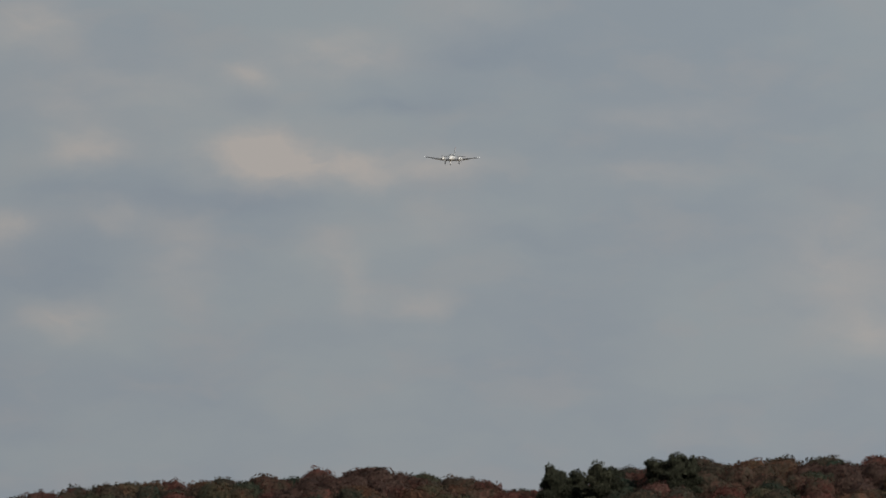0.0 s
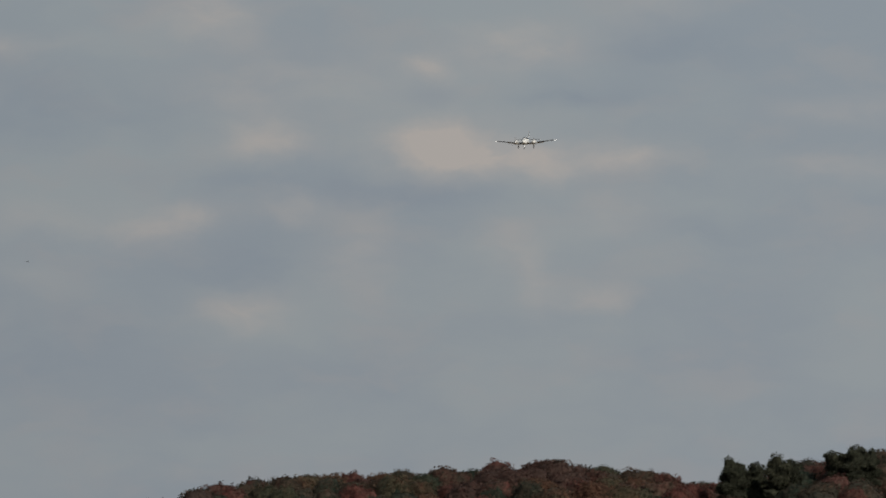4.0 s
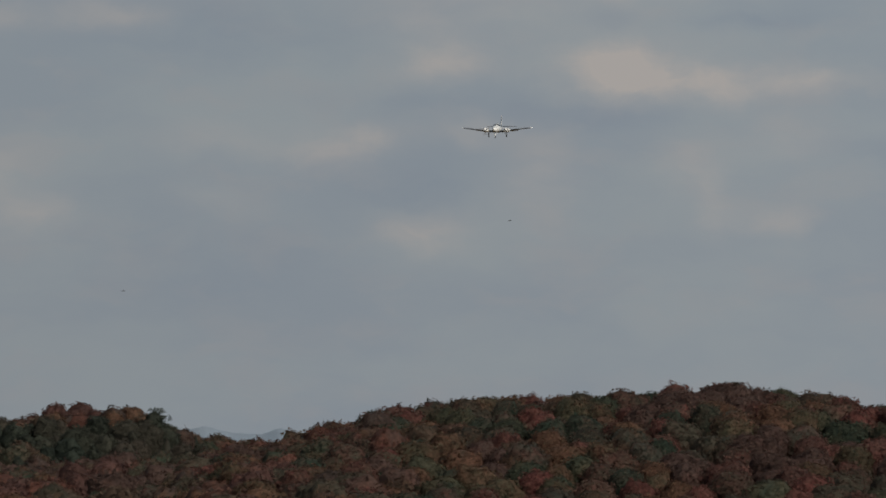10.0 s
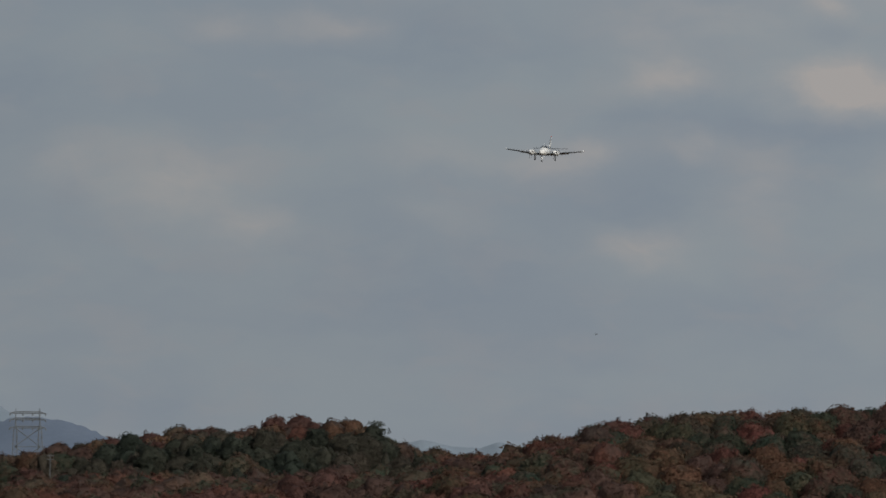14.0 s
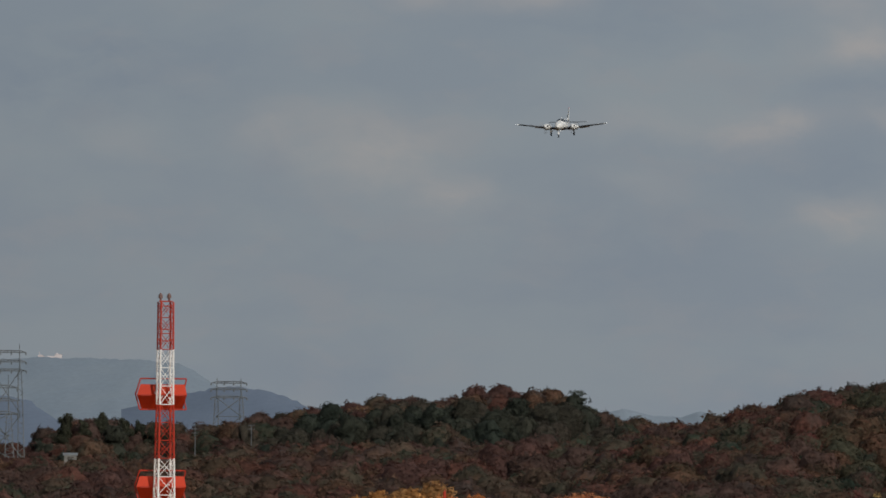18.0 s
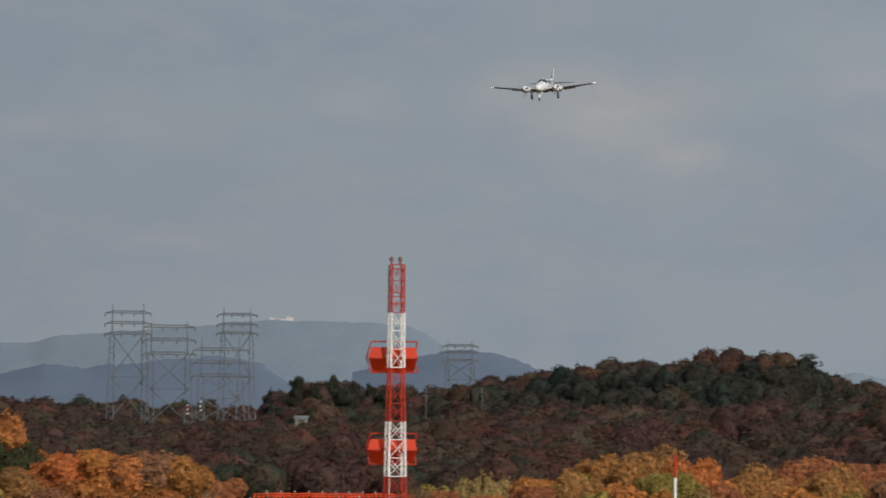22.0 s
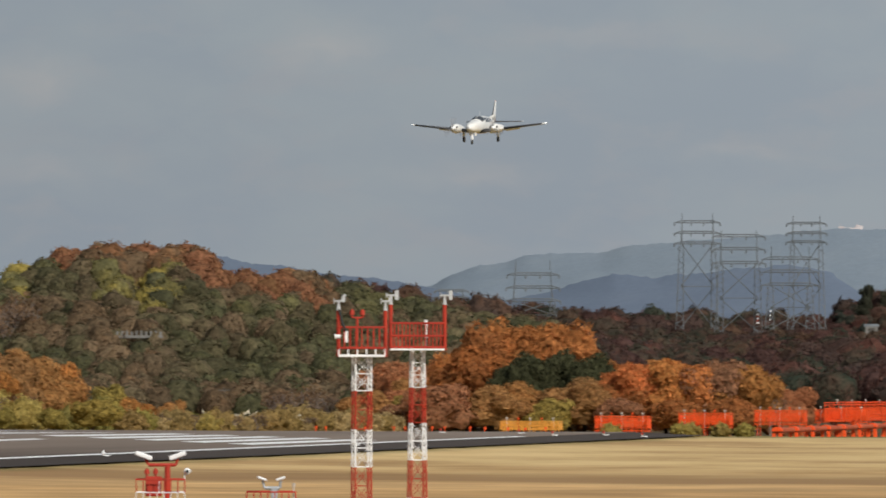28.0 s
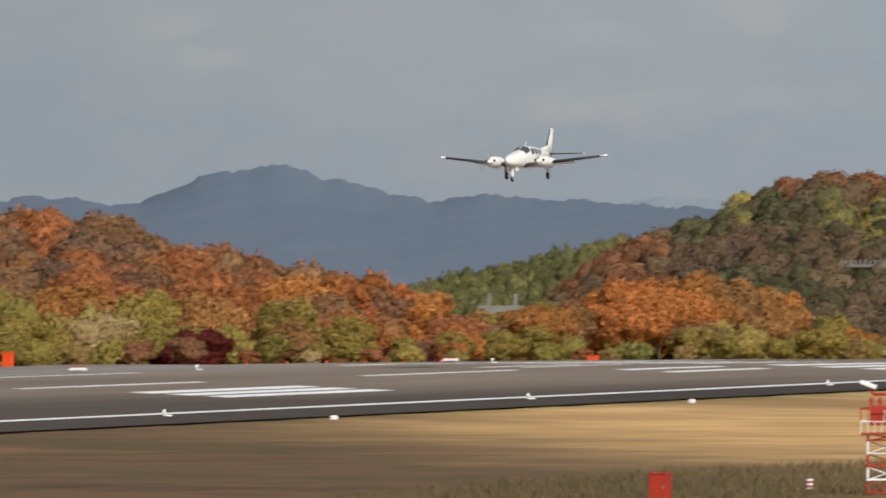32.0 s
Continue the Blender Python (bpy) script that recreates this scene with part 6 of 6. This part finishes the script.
def low_pier(y):
    """One of the squat stands of the duct before the walkway: splayed legs, a rounded saddle and its length of pipe."""
    ob = thing("light_stand", pose(12 - CENTRE, y, -2.6), "squat orange stand that carries a length of weathered pipe", "approach light", "light stands beyond the runway")
    for sx in (-1, 1):
        bm = bmesh.new()
        vs = [[bm.verts.new((sx * a, e, z)) for a, z in ((0.3, -1.6), (0.62, -1.6), (0.42, 0.55), (0.14, 0.55))] for e in (-0.2, 0.2)]
        bm.faces.new(vs[0])
        bm.faces.new(vs[1][::-1])
        for i in range(4):
            j = (i + 1) % 4
            bm.faces.new((vs[0][j], vs[0][i], vs[1][i], vs[1][j]))
        bmesh.ops.recalc_face_normals(bm, faces=bm.faces)
        part("leg", bm, M["orange"], ob)
    bm = bmesh.new()
    for a, b, ra, rb in ((0.0, 1.2, 0.3, 0.34), (1.2, 5.0, 0.34, 0.2), (5.0, 6.4, 0.2, 0.3)):
        rod(bm, (0, a, 0.78), (0, b, 0.78), ra, 10, rb)
    part("pipe", bm, M["rusty_pipe"], ob, "weathered brown-orange pipe")
    bm = bmesh.new()
    n = 8
    rim = [(0.5 * math.cos(math.pi * i / n), 0.72 + 0.42 * math.sin(math.pi * i / n)) for i in range(n + 1)]
    vs = [[bm.verts.new((a, e, z)) for a, z in rim] for e in (-0.35, 0.35)]
    bm.faces.new(vs[0])
    bm.faces.new(vs[1][::-1])
    for i in range(n):
        bm.faces.new((vs[0][i + 1], vs[0][i], vs[1][i], vs[1][i + 1]))
    bm.faces.new((vs[0][0], vs[0][n], vs[1][n], vs[1][0]))
    bmesh.ops.recalc_face_normals(bm, faces=bm.faces)
    part("saddle", bm, M["orange"], ob)
    return ob


first = low_pier(846)
for k in range(1, 13):
    copy_thing(first, pose(12 - CENTRE, 846 + 6.4 * k, -2.6))


def edge_light(lat, y, label, mat="white"):
    ob = thing("edge_light", field_point(lat, y, 0.0), label, "runway light", "runway edge lights")
    bm = bmesh.new()
    rod(bm, (0, 0, -0.15), (0, 0, 0.2), 0.05, 8)
    part("stem", bm, M["straw_metal"], ob)
    bm = bmesh.new()
    rod(bm, (0, 0, 0.18), (0, 0, 0.3), 0.11, 10, 0.08)
    bmesh.ops.create_uvsphere(bm, u_segments=10, v_segments=6, radius=0.08, matrix=pose(0, 0, 0.31))
    part("lens", bm, M[mat], ob)
    bm = bmesh.new()
    rod(bm, (0.2, 0, -0.15), (0.2, 0, 0.06), 0.32, 12, 0.26)
    part("base", bm, M["white"], ob)
    return ob


el = edge_light(198.3, 488.5, "white runway edge light on a short stem")
for k in (-3, -2, -1, 1, 2, 3):
    copy_thing(el, field_point(198.3, 488.5 + 60.6 * k))
for k in range(-3, 4):
    copy_thing(el, field_point(245.0, 488.5 + 60.6 * k))
rl = edge_light(199.4, 731, "small red runway end light", "red")
for lat, y in ((197.5, 740), (194.5, 741), (205, 741), (212, 742)):
    copy_thing(rl, field_point(lat, y))


def marker_dome(lat, y):
    ob = thing("cable_marker", field_point(lat, y, -0.1), "small white marker block in the grass", "marker")
    bm = bmesh.new()
    box(bm, 0, 0, 0.1, 0.4, 0.35, 0.28, 0.06)
    part("block", bm, M["white"], ob)


marker_dome(191.4, 497.3)
marker_dome(190.3, 557.4)


def papi(y):
    ob = thing("slope_indicator", field_point(247.5, y, 0), "red and white slope indicator lamp box beside the runway", "runway light", "slope indicators")
    bm = bmesh.new()
    box(bm, 0, 0, 0.3, 1.1, 0.5, 0.13, 0.03)
    part("housing", bm, M["white"], ob)
    bm = bmesh.new()
    box(bm, 0, -0.02, 0.4, 1.14, 0.5, 0.07, 0.02)
    part("lid", bm, M["red"], ob)
    bm = bmesh.new()
    box(bm, 0, -0.1, 0.2, 1.3, 0.45, 0.08, 0.02)
    part("tray", bm, M["white"], ob)
    for sx in (-0.5, 0.5):
        bm = bmesh.new()
        rod(bm, (sx, 0, -0.2), (sx, 0, 0.2), 0.05, 8)
        part("leg", bm, M["white"], ob)


papi(594)
papi(668)


def edge_marker(y):
    ob = thing("edge_marker", field_point(255.2, y, -0.1), "low orange marker cone at the edge of the pavement", "marker", "orange markers beyond the runway")
    bm = bmesh.new()
    rod(bm, (0, 0, 0.06), (0, 0, 0.3), 0.11, 10, 0.05)
    part("cone", bm, M["orange"], ob)
    bm = bmesh.new()
    box(bm, 0, 0, 0.04, 0.4, 0.4, 0.08, 0.01)
    part("foot", bm, M["dark"], ob)


for k in range(6):
    edge_marker(645 + 8.3 * k)


def orange_box(lat, y, size, high, label, mat="orange"):
    ob = thing("equipment_box", field_point(lat, y, -0.15), label, "equipment box")
    bm = bmesh.new()
    box(bm, 0, 0, high / 2, size, size * 0.7, high, 0.02)
    part("body", bm, M[mat], ob)
    bm = bmesh.new()
    box(bm, 0, 0, high + 0.025, size * 1.08, size * 0.78, 0.05, 0.01)
    part("lid", bm, M[mat], ob)
    bm = bmesh.new()
    box(bm, size * 0.3, -size * 0.36, high * 0.55, 0.03, 0.03, 0.15)
    part("handle", bm, M["steel"], ob)


orange_box(119.8, 347, 0.78, 1.1, "orange-red steel equipment box in the grass", "red")
orange_box(268.5, 631, 0.75, 1.2, "orange equipment box across the runway")
orange_box(254.0, 719, 0.85, 0.5, "low orange equipment box across the runway")


def stake(lat, y):
    ob = thing("marker_stake", field_point(lat, y, -0.12), "short red and white banded marker stake", "marker")
    for i in range(5):
        bm = bmesh.new()
        rod(bm, (0, 0, 0.09 * i), (0, 0, 0.09 * i + 0.09), 0.14, 12)
        part("band", bm, M["red" if i % 2 else "white"], ob)


stake(119.6, 365.3)


def banded_pole(turn, far, top):
    x, y = polar(turn, far)
    g = float(land(turn, far)) - 0.15
    ob = thing("marker_pole", pose(x, y, g), "slim red and white banded marker pole", "pole")
    n, h = 5, top - g
    for i in range(n):
        bm = bmesh.new()
        rod(bm, (0, 0, h * i / n), (0, 0, h * (i + 1) / n), 0.09, 10)
        part("band", bm, M["white" if i % 2 else "red"], ob)
    bm = bmesh.new()
    rod(bm, (0, 0, h), (0, 0, h + 0.15), 0.05, 8, 0.02)
    part("cap", bm, M["red"], ob)


banded_pole(11.0, 600, EYE - 600 * math.tan(radians(0.235)))
for k in range(13):
    t = 15.3 + 0.12 * k + 0.03 * math.sin(3 * k)
    x, y = polar(t, 790 + 3 * k)
    ob = thing("threshold_light", pose(x, y, float(land(t, 790 + 3 * k)) - 0.12), "small orange threshold light stand", "runway light", "threshold lights")
    bm = bmesh.new()
    rod(bm, (0, 0, 0), (0, 0, 0.6), 0.045, 8)
    rod(bm, (0, 0, 0.6), (0, 0, 0.82), 0.1, 10, 0.08)
    part("lamp", bm, M["orange"], ob)


# ---- pylons and poles on the hills ----
M["old_concrete"] = material("old_concrete", [(0.11, 0.105, 0.095), (0.2, 0.19, 0.17)], 0.5, 6, 0.9, fine=0.15)
def pylon(turn, far, top, wide, arms, base, spread, plate=None, label="grey lattice power pylon with a portal frame and crossarms"):
    """A portal pylon: two lattice legs, crossed braces between them, beams with insulators. Heights in degrees above the horizon."""
    x, y = polar(turn, far)
    k = far * math.tan(radians(1))
    zt, zb = EYE + k * top, EYE + k * base
    ob = thing("power_pylon", pose(x, y, 0, 0, 0, turn), label, "pylon", "power pylons on the ridge")
    w = wide
    half = lambda z: w / 2 * (1 + spread * (zt - z) / (zt - zb))
    am = [EYE + k * a for a in arms]
    low = min(am)
    r = far / 16500 * 0.85
    for sd in (-1, 1):
        bm = bmesh.new()
        d = w * 0.12
        for ex in (-1, 1):
            for ey in (-1, 1):
                rod(bm, (sd * half(zb) + ex * d, ey * d, zb), (sd * half(am[0]) + ex * d * 0.5, ey * d * 0.5, am[0]), r, 4)
        n = 16
        for i in range(n):
            a, b = zb + (am[0] - zb) * i / n, zb + (am[0] - zb) * (i + 1) / n
            s = 1 if i % 2 else -1
            rod(bm, (sd * half(a) - s * d, -d, a), (sd * half(b) + s * d, -d, b), r * 0.5, 4)
        rod(bm, (sd * half(am[0]), 0, am[0]), (sd * half(zt), 0, zt), r * 1.6, 4, r * 0.6)
        part("leg", bm, M["pylon_steel"], ob)
    steps = 2
    for i in range(steps):
        a, b = zb + (low - zb) * i / steps, zb + (low - zb) * (i + 1) / steps
        bm = bmesh.new()
        rod(bm, (-half(a), 0, a), (half(b), 0, b), r * 0.9, 4)
        rod(bm, (half(a), 0, a), (-half(b), 0, b), r * 0.9, 4)
        rod(bm, (-half(b), 0, b), (half(b), 0, b), r * 0.7, 4)
        part("brace", bm, M["pylon_steel"], ob)
    if plate:
        for i in range(5):
            bm = bmesh.new()
            box(bm, plate[0] * half(zb) * 0.96, -0.4, zb + k * (0.06 + 0.013 * i), k * 0.011, 0.1, k * 0.009)
            part("marker_plate", bm, M[plate[1] if i % 2 else "white"], ob, "small banded marker plate")
    for z in am:
        bm = bmesh.new()
        e = half(z) + w * 0.24
        dz = w * 0.07
        for oz in (0, dz):
            rod(bm, (-half(z), 0, z + oz), (half(z), 0, z + oz), r, 4)
        for sd in (-1, 1):
            rod(bm, (sd * half(z), 0, z + dz), (sd * e, 0, z), r * 0.9, 4)
            rod(bm, (sd * half(z), 0, z), (sd * e, 0, z), r * 0.9, 4)
        m = 8
        for i in range(m):
            a, b = -half(z) + 2 * half(z) * i / m, -half(z) + 2 * half(z) * (i + 1) / m
            rod(bm, (a, 0, z + (dz if i % 2 else 0)), (b, 0, z + (0 if i % 2 else dz)), r * 0.5, 4)
        beam = part("crossarm", bm, M["pylon_steel"], ob)
        for px in (-e, -half(z) * 0.4, half(z) * 0.4, e):
            bm = bmesh.new()
            rod(bm, (px, 0, z - w * 0.1), (px, 0, z), r * 1.5, 5)
            part("insulator", bm, M["pylon_steel"], beam)


def k_far(span, far):
    return span * far / 16500.0


pylon(14.37, 2300, 0.662, k_far(54, 2300), (0.474, 0.539, 0.604), -0.05, 0.15)
pylon(14.115, 2290, 0.557, k_far(62, 2290), (0.353, 0.438, 0.518), -0.07, 0.12, (1, "red"))
pylon(13.70, 2310, 0.648, k_far(47, 2310), (0.484, 0.539, 0.598), -0.05, 0.2)
pylon(13.80, 2280, 0.46, k_far(66, 2280), (0.22, 0.3, 0.38), -0.05, 0.1, (-1, "pylon_steel"))
pylon(15.38, 2250, 0.37, k_far(60, 2250), (0.12, 0.2, 0.28), -0.05, 0.25)
pylon(12.33, 2620, 0.45, k_far(42, 2620), (0.33, 0.38, 0.42), 0.1, 0.1)
pylon(15.88, 2900, 0.20, k_far(40, 2900), (0.1, 0.14, 0.18), -0.1, 0.1)


def utility_pole(turn, far, top, high, arms):
    x, y = polar(turn, far)
    z = EYE + far * math.tan(radians(top))
    ob = thing("utility_pole", pose(x, y, z - high, 0, 0, turn), "grey concrete utility pole", "pole")
    r = far / 16500 * 0.8
    bm = bmesh.new()
    rod(bm, (0, 0, 0), (0, 0, high), r, 6, r * 0.7)
    part("shaft", bm, M["pylon_steel"], ob)
    for i in range(arms):
        bm = bmesh.new()
        zz = high - (i + 0.4) * high * 0.12
        rod(bm, (-high * 0.12, 0, zz), (high * 0.12, 0, zz), r * 0.6, 4)
        part("crossarm", bm, M["pylon_steel"], ob)


utility_pole(12.19, 2300, 0.17, 7.5, 2)
utility_pole(12.535, 2290, 0.17, 8.0, 3)
utility_pole(17.274, 1000, -0.42, 4.5, 1)


# white render, dimmed in its base colour for the haze before it
M["station"] = material("hazed_render", [(0.42, 0.37, 0.36), (0.52, 0.47, 0.46)], 0.3, 5, 0.8)


def hilltop_station():
    """The white station with a dome on the far plateau."""
    x, y = polar(13.43, 4606)
    z = EYE + 4606 * math.tan(radians(0.57))
    ob = thing("hilltop_station", pose(x, y, z, 0, 0, 13.4), "bright white station buildings on a distant mountain top", "building")
    for n, cx, w, h, d in (("hall", -0.5, 6.4, 0.5, 4), ("block", -4.6, 2.6, 1.1, 4), ("wing", 4.2, 3.6, 1.4, 3)):
        bm = bmesh.new()
        box(bm, cx, 0, h / 2 - 2, w, d, h + 4, 0.1)
        part(n, bm, M["station"], ob)
    bm = bmesh.new()
    bmesh.ops.create_uvsphere(bm, u_segments=14, v_segments=8, radius=0.6, matrix=pose(3.4, 0, 1.5))
    part("dome", bm, M["station"], ob)
    bm = bmesh.new()
    rod(bm, (-5.2, 0, 1.0), (-5.2, 0, 2.4), 0.12, 6)
    part("mast", bm, M["station"], ob)
    bm = bmesh.new()
    box(bm, 4.2, 0, 1.44, 3.8, 3.2, 0.12)
    part("roof", bm, M["station"], ob)


def hill_things():
    # steel canopy with two posts in the valley
    x, y = polar(20.02, 1000)
    z = EYE - 1000 * math.tan(radians(0.385))
    ob = thing("steel_canopy", pose(x, y, z, 0, 0, 20), "small grey steel canopy with two posts among trees", "canopy")
    for cx in (-1.9, 1.9):
        for cy in (-1.8, 1.8):
            bm = bmesh.new()
            box(bm, cx, cy, -2.7, 0.22, 0.22, 6.4, 0.02)
            part("column", bm, M["old_concrete"], ob)
    bm = bmesh.new()
    box(bm, 0, 0, 0.25, 5.2, 4.4, 0.9, 0.05)
    part("roof", bm, M["old_concrete"], ob)
    for sx in (-1.3, 1.5):
        bm = bmesh.new()
        box(bm, sx, 0, 1.2, 0.4, 0.4, 1.6, 0.05)
        part("post", bm, M["old_concrete"], ob)
    # retaining wall on the round hill
    x, y = polar(17.80, 1131)
    z = EYE - 1131 * math.tan(radians(0.08))
    ob = thing("retaining_wall", pose(x, y, z, 0, 0, 18), "pale concrete posts on a low wall among hillside trees", "wall")
    bm = bmesh.new()
    box(bm, 0, 0, -0.5, 5.8, 0.4, 0.35, 0.04)
    part("plinth", bm, M["old_concrete"], ob)
    for i in range(10):
        bm = bmesh.new()
        box(bm, -2.6 + 0.58 * i, 0, -0.1, 0.3, 0.3, 0.5 + 0.12 * (i % 3), 0.03)
        part("post", bm, M["old_concrete"], ob)
    # a pale shed on the ridge
    x, y = polar(13.30, 2420)
    z = EYE + 2420 * math.tan(radians(0.0)) - 0.4
    ob = thing("shed", pose(x, y, z, 0, 0, 13), "low grey shed with a metal roof on the ridge", "building")
    bm = bmesh.new()
    box(bm, 0, 0, -2.6, 3.2, 4, 3.4, 0.05)
    part("wall", bm, M["old_concrete"], ob)
    bm = bmesh.new()
    box(bm, 0, -0.6, -0.65, 3.9, 2.6, 0.2, 0.02, Matrix.Rotation(radians(14), 4, "X"))
    part("roof", bm, M["pylon_steel"], ob)


hilltop_station()
hill_things()


# ---- tall grass ----
def tall_grass():
    rng = np.random.RandomState(77)
    n = 24000
    lat, y = rng.uniform(112, 136, n), rng.uniform(335, 425, n)
    keep = (lat - 124) ** 2 / 150 + (y - 378) ** 2 / 1900 < rng.uniform(0.5, 1.2, n)
    lat, y = lat[keep], y[keep]
    n = len(lat)
    h, lean, w = rng.uniform(0.12, 0.42, n), rng.normal(0, 0.12, (n, 2)), rng.uniform(0.012, 0.035, n)
    a = rng.uniform(0, 3.14, n)
    z = section(lat) - 0.12
    V = np.stack([np.stack([-lat - w * np.cos(a), y - w * np.sin(a), z], 1), np.stack([-lat + w * np.cos(a), y + w * np.sin(a), z], 1), np.stack([-lat + lean[:, 0], y + lean[:, 1], z + h], 1)], 1).reshape(-1, 3)
    ob = mesh_object("tall_grass", V.tolist(), np.arange(3 * n).reshape(-1, 3).tolist(), M["reed"])
    tagged(ob, "unmown olive and brown tall grass near the instruments", "grass", kind="stuff")


def plumed_reeds():
    """Pale plumes of reeds that lean over the far edge of the pavement."""
    rng = np.random.RandomState(79)
    V, F = [], []
    for _ in range(230):
        clump = rng.randint(30)
        t = 16.62 + clump * 0.035 + rng.normal(0, 0.008)
        far = (258.5 + rng.uniform(0, 3)) / math.sin(radians(t))
        x, y = polar(t, far)
        z = float(land(t, far))
        h, b = rng.uniform(1.0, 2.2) * (0.8 + 0.4 * noise.noise(Vector((clump * 1.7, 0.3, 0.9)))), len(V)
        lx, r = rng.normal(0, 0.25), rng.uniform(0.05, 0.1)
        V += [(x - 0.015, y, z), (x + 0.015, y, z), (x + lx * 0.8, y, z + h * 0.8), (x + lx * 0.8 - r, y - 0.03, z + h * 0.88), (x + lx * 0.8 + r, y + 0.03, z + h * 0.88), (x + lx * 1.3, y, z + h)]
        F += [(b, b + 1, b + 2), (b + 2, b + 4, b + 5, b + 3)]
    ob = mesh_object("plumed_reeds", V, F, M["plume"])
    tagged(ob, "pale feathery reed plumes along the far edge of the runway", "reeds", kind="stuff")


M["plume"] = material("reed_plumes", [(0.42, 0.36, 0.25), (0.6, 0.54, 0.42)], 0.8, 4, 0.9, island=0.25, gloss=0.1)
plumed_reeds()


M["reed"] = material("tall_grass_blades", [(0.085, 0.068, 0.026), (0.11, 0.078, 0.033), (0.095, 0.08, 0.028)], 0.3, 5, 0.9, island=0.08)
tall_grass()


# ---- birds ----
def bird():
    ob = thing("bird", Matrix(), "small dark bird in flight", "bird")
    V, F = loft([ring_xz(0, y, 0, r, r * 0.9, 8, 1.0) for y, r in ((0.22, 0.01), (0.16, 0.045), (0.05, 0.075), (-0.1, 0.055), (-0.2, 0.02))])
    mesh_object("body", V, F, M["dark"], ob, smooth=True)
    for sd in (-1, 1):
        V = [(0, 0.08, 0.03), (0, -0.08, 0.03), (sd * 0.2, 0.05, 0.12), (sd * 0.2, -0.07, 0.12), (sd * 0.42, -0.04, 0.08), (0, 0.08, 0.015), (0, -0.08, 0.015), (sd * 0.2, 0.05, 0.105), (sd * 0.2, -0.07, 0.105)]
        mesh_object("wing", V, [(0, 1, 3, 2), (2, 3, 4), (5, 7, 8, 6), (7, 4, 8), (0, 2, 7, 5), (1, 6, 8, 3)], M["dark"], ob)
    V = [(0.0, -0.18, 0.01), (0.06, -0.34, 0.0), (-0.06, -0.34, 0.0), (0, -0.18, -0.01)]
    mesh_object("tail", V, [(0, 1, 2), (3, 2, 1), (0, 3, 1), (0, 2, 3)], M["dark"], ob)
    for o in ob.children:
        o.scale = (0.68, 0.68, 0.68)
    return ob


flock = [bird()]
flock.append(copy_thing(flock[0], Matrix()))
# seconds, turn and height in degrees
FLIGHTS = [
    [(0.0, 11.3, 1.75), (6.0, 9.31, 1.78), (7.0, 9.05, 1.75), (9.0, 8.37, 1.58), (10.5, 7.86, 1.55), (11.5, 7.54, 1.55), (13.0, 7.03, 1.51), (20.0, 4.6, 1.5), (32.0, 0.4, 1.4)],
    [(0.0, 14.0, 1.2), (9.0, 10.70, 1.14), (11.5, 9.88, 1.01), (13.0, 9.23, 0.89), (14.5, 8.66, 0.98), (16.5, 7.92, 1.08), (20.0, 6.6, 1.1), (32.0, 2.0, 1.3)],
]


def motions():
    nose_up = knots([(0, -1.2), (20, -1.6), (24, -1.8), (26.5, -0.9), (28, -0.3), (30, 0.2), (32, 0.6)])
    heading = knots([(0, 179.5), (19, 180.5), (24, 179.5), (28, 181.3), (29, 180.5), (30, 179.2), (31, 180), (32, 180.4)])
    walk(plane, [(t, pose(x, y, z, float(nose_up(t)), 0, float(heading(t))) @ pose(0, 0, 0, 0, bank, 0)) for t, x, y, z, bank in PLANE_ROWS])
    for ob, x in propellers:
        walk(ob, [(k / FPS, pose(x, NOSE - 1.3, -0.14, 0, 77 * k % 360, 0)) for k in range(32 * FPS + 1)])
    for ob, rows in zip(flock, FLIGHTS):
        out = []
        for t, turn, high in rows:
            x, y = polar(turn, 900)
            out.append((t, pose(x, y, EYE + 900 * math.tan(radians(high)), 0, 0, turn - 90)))
        walk(ob, out)


motions()
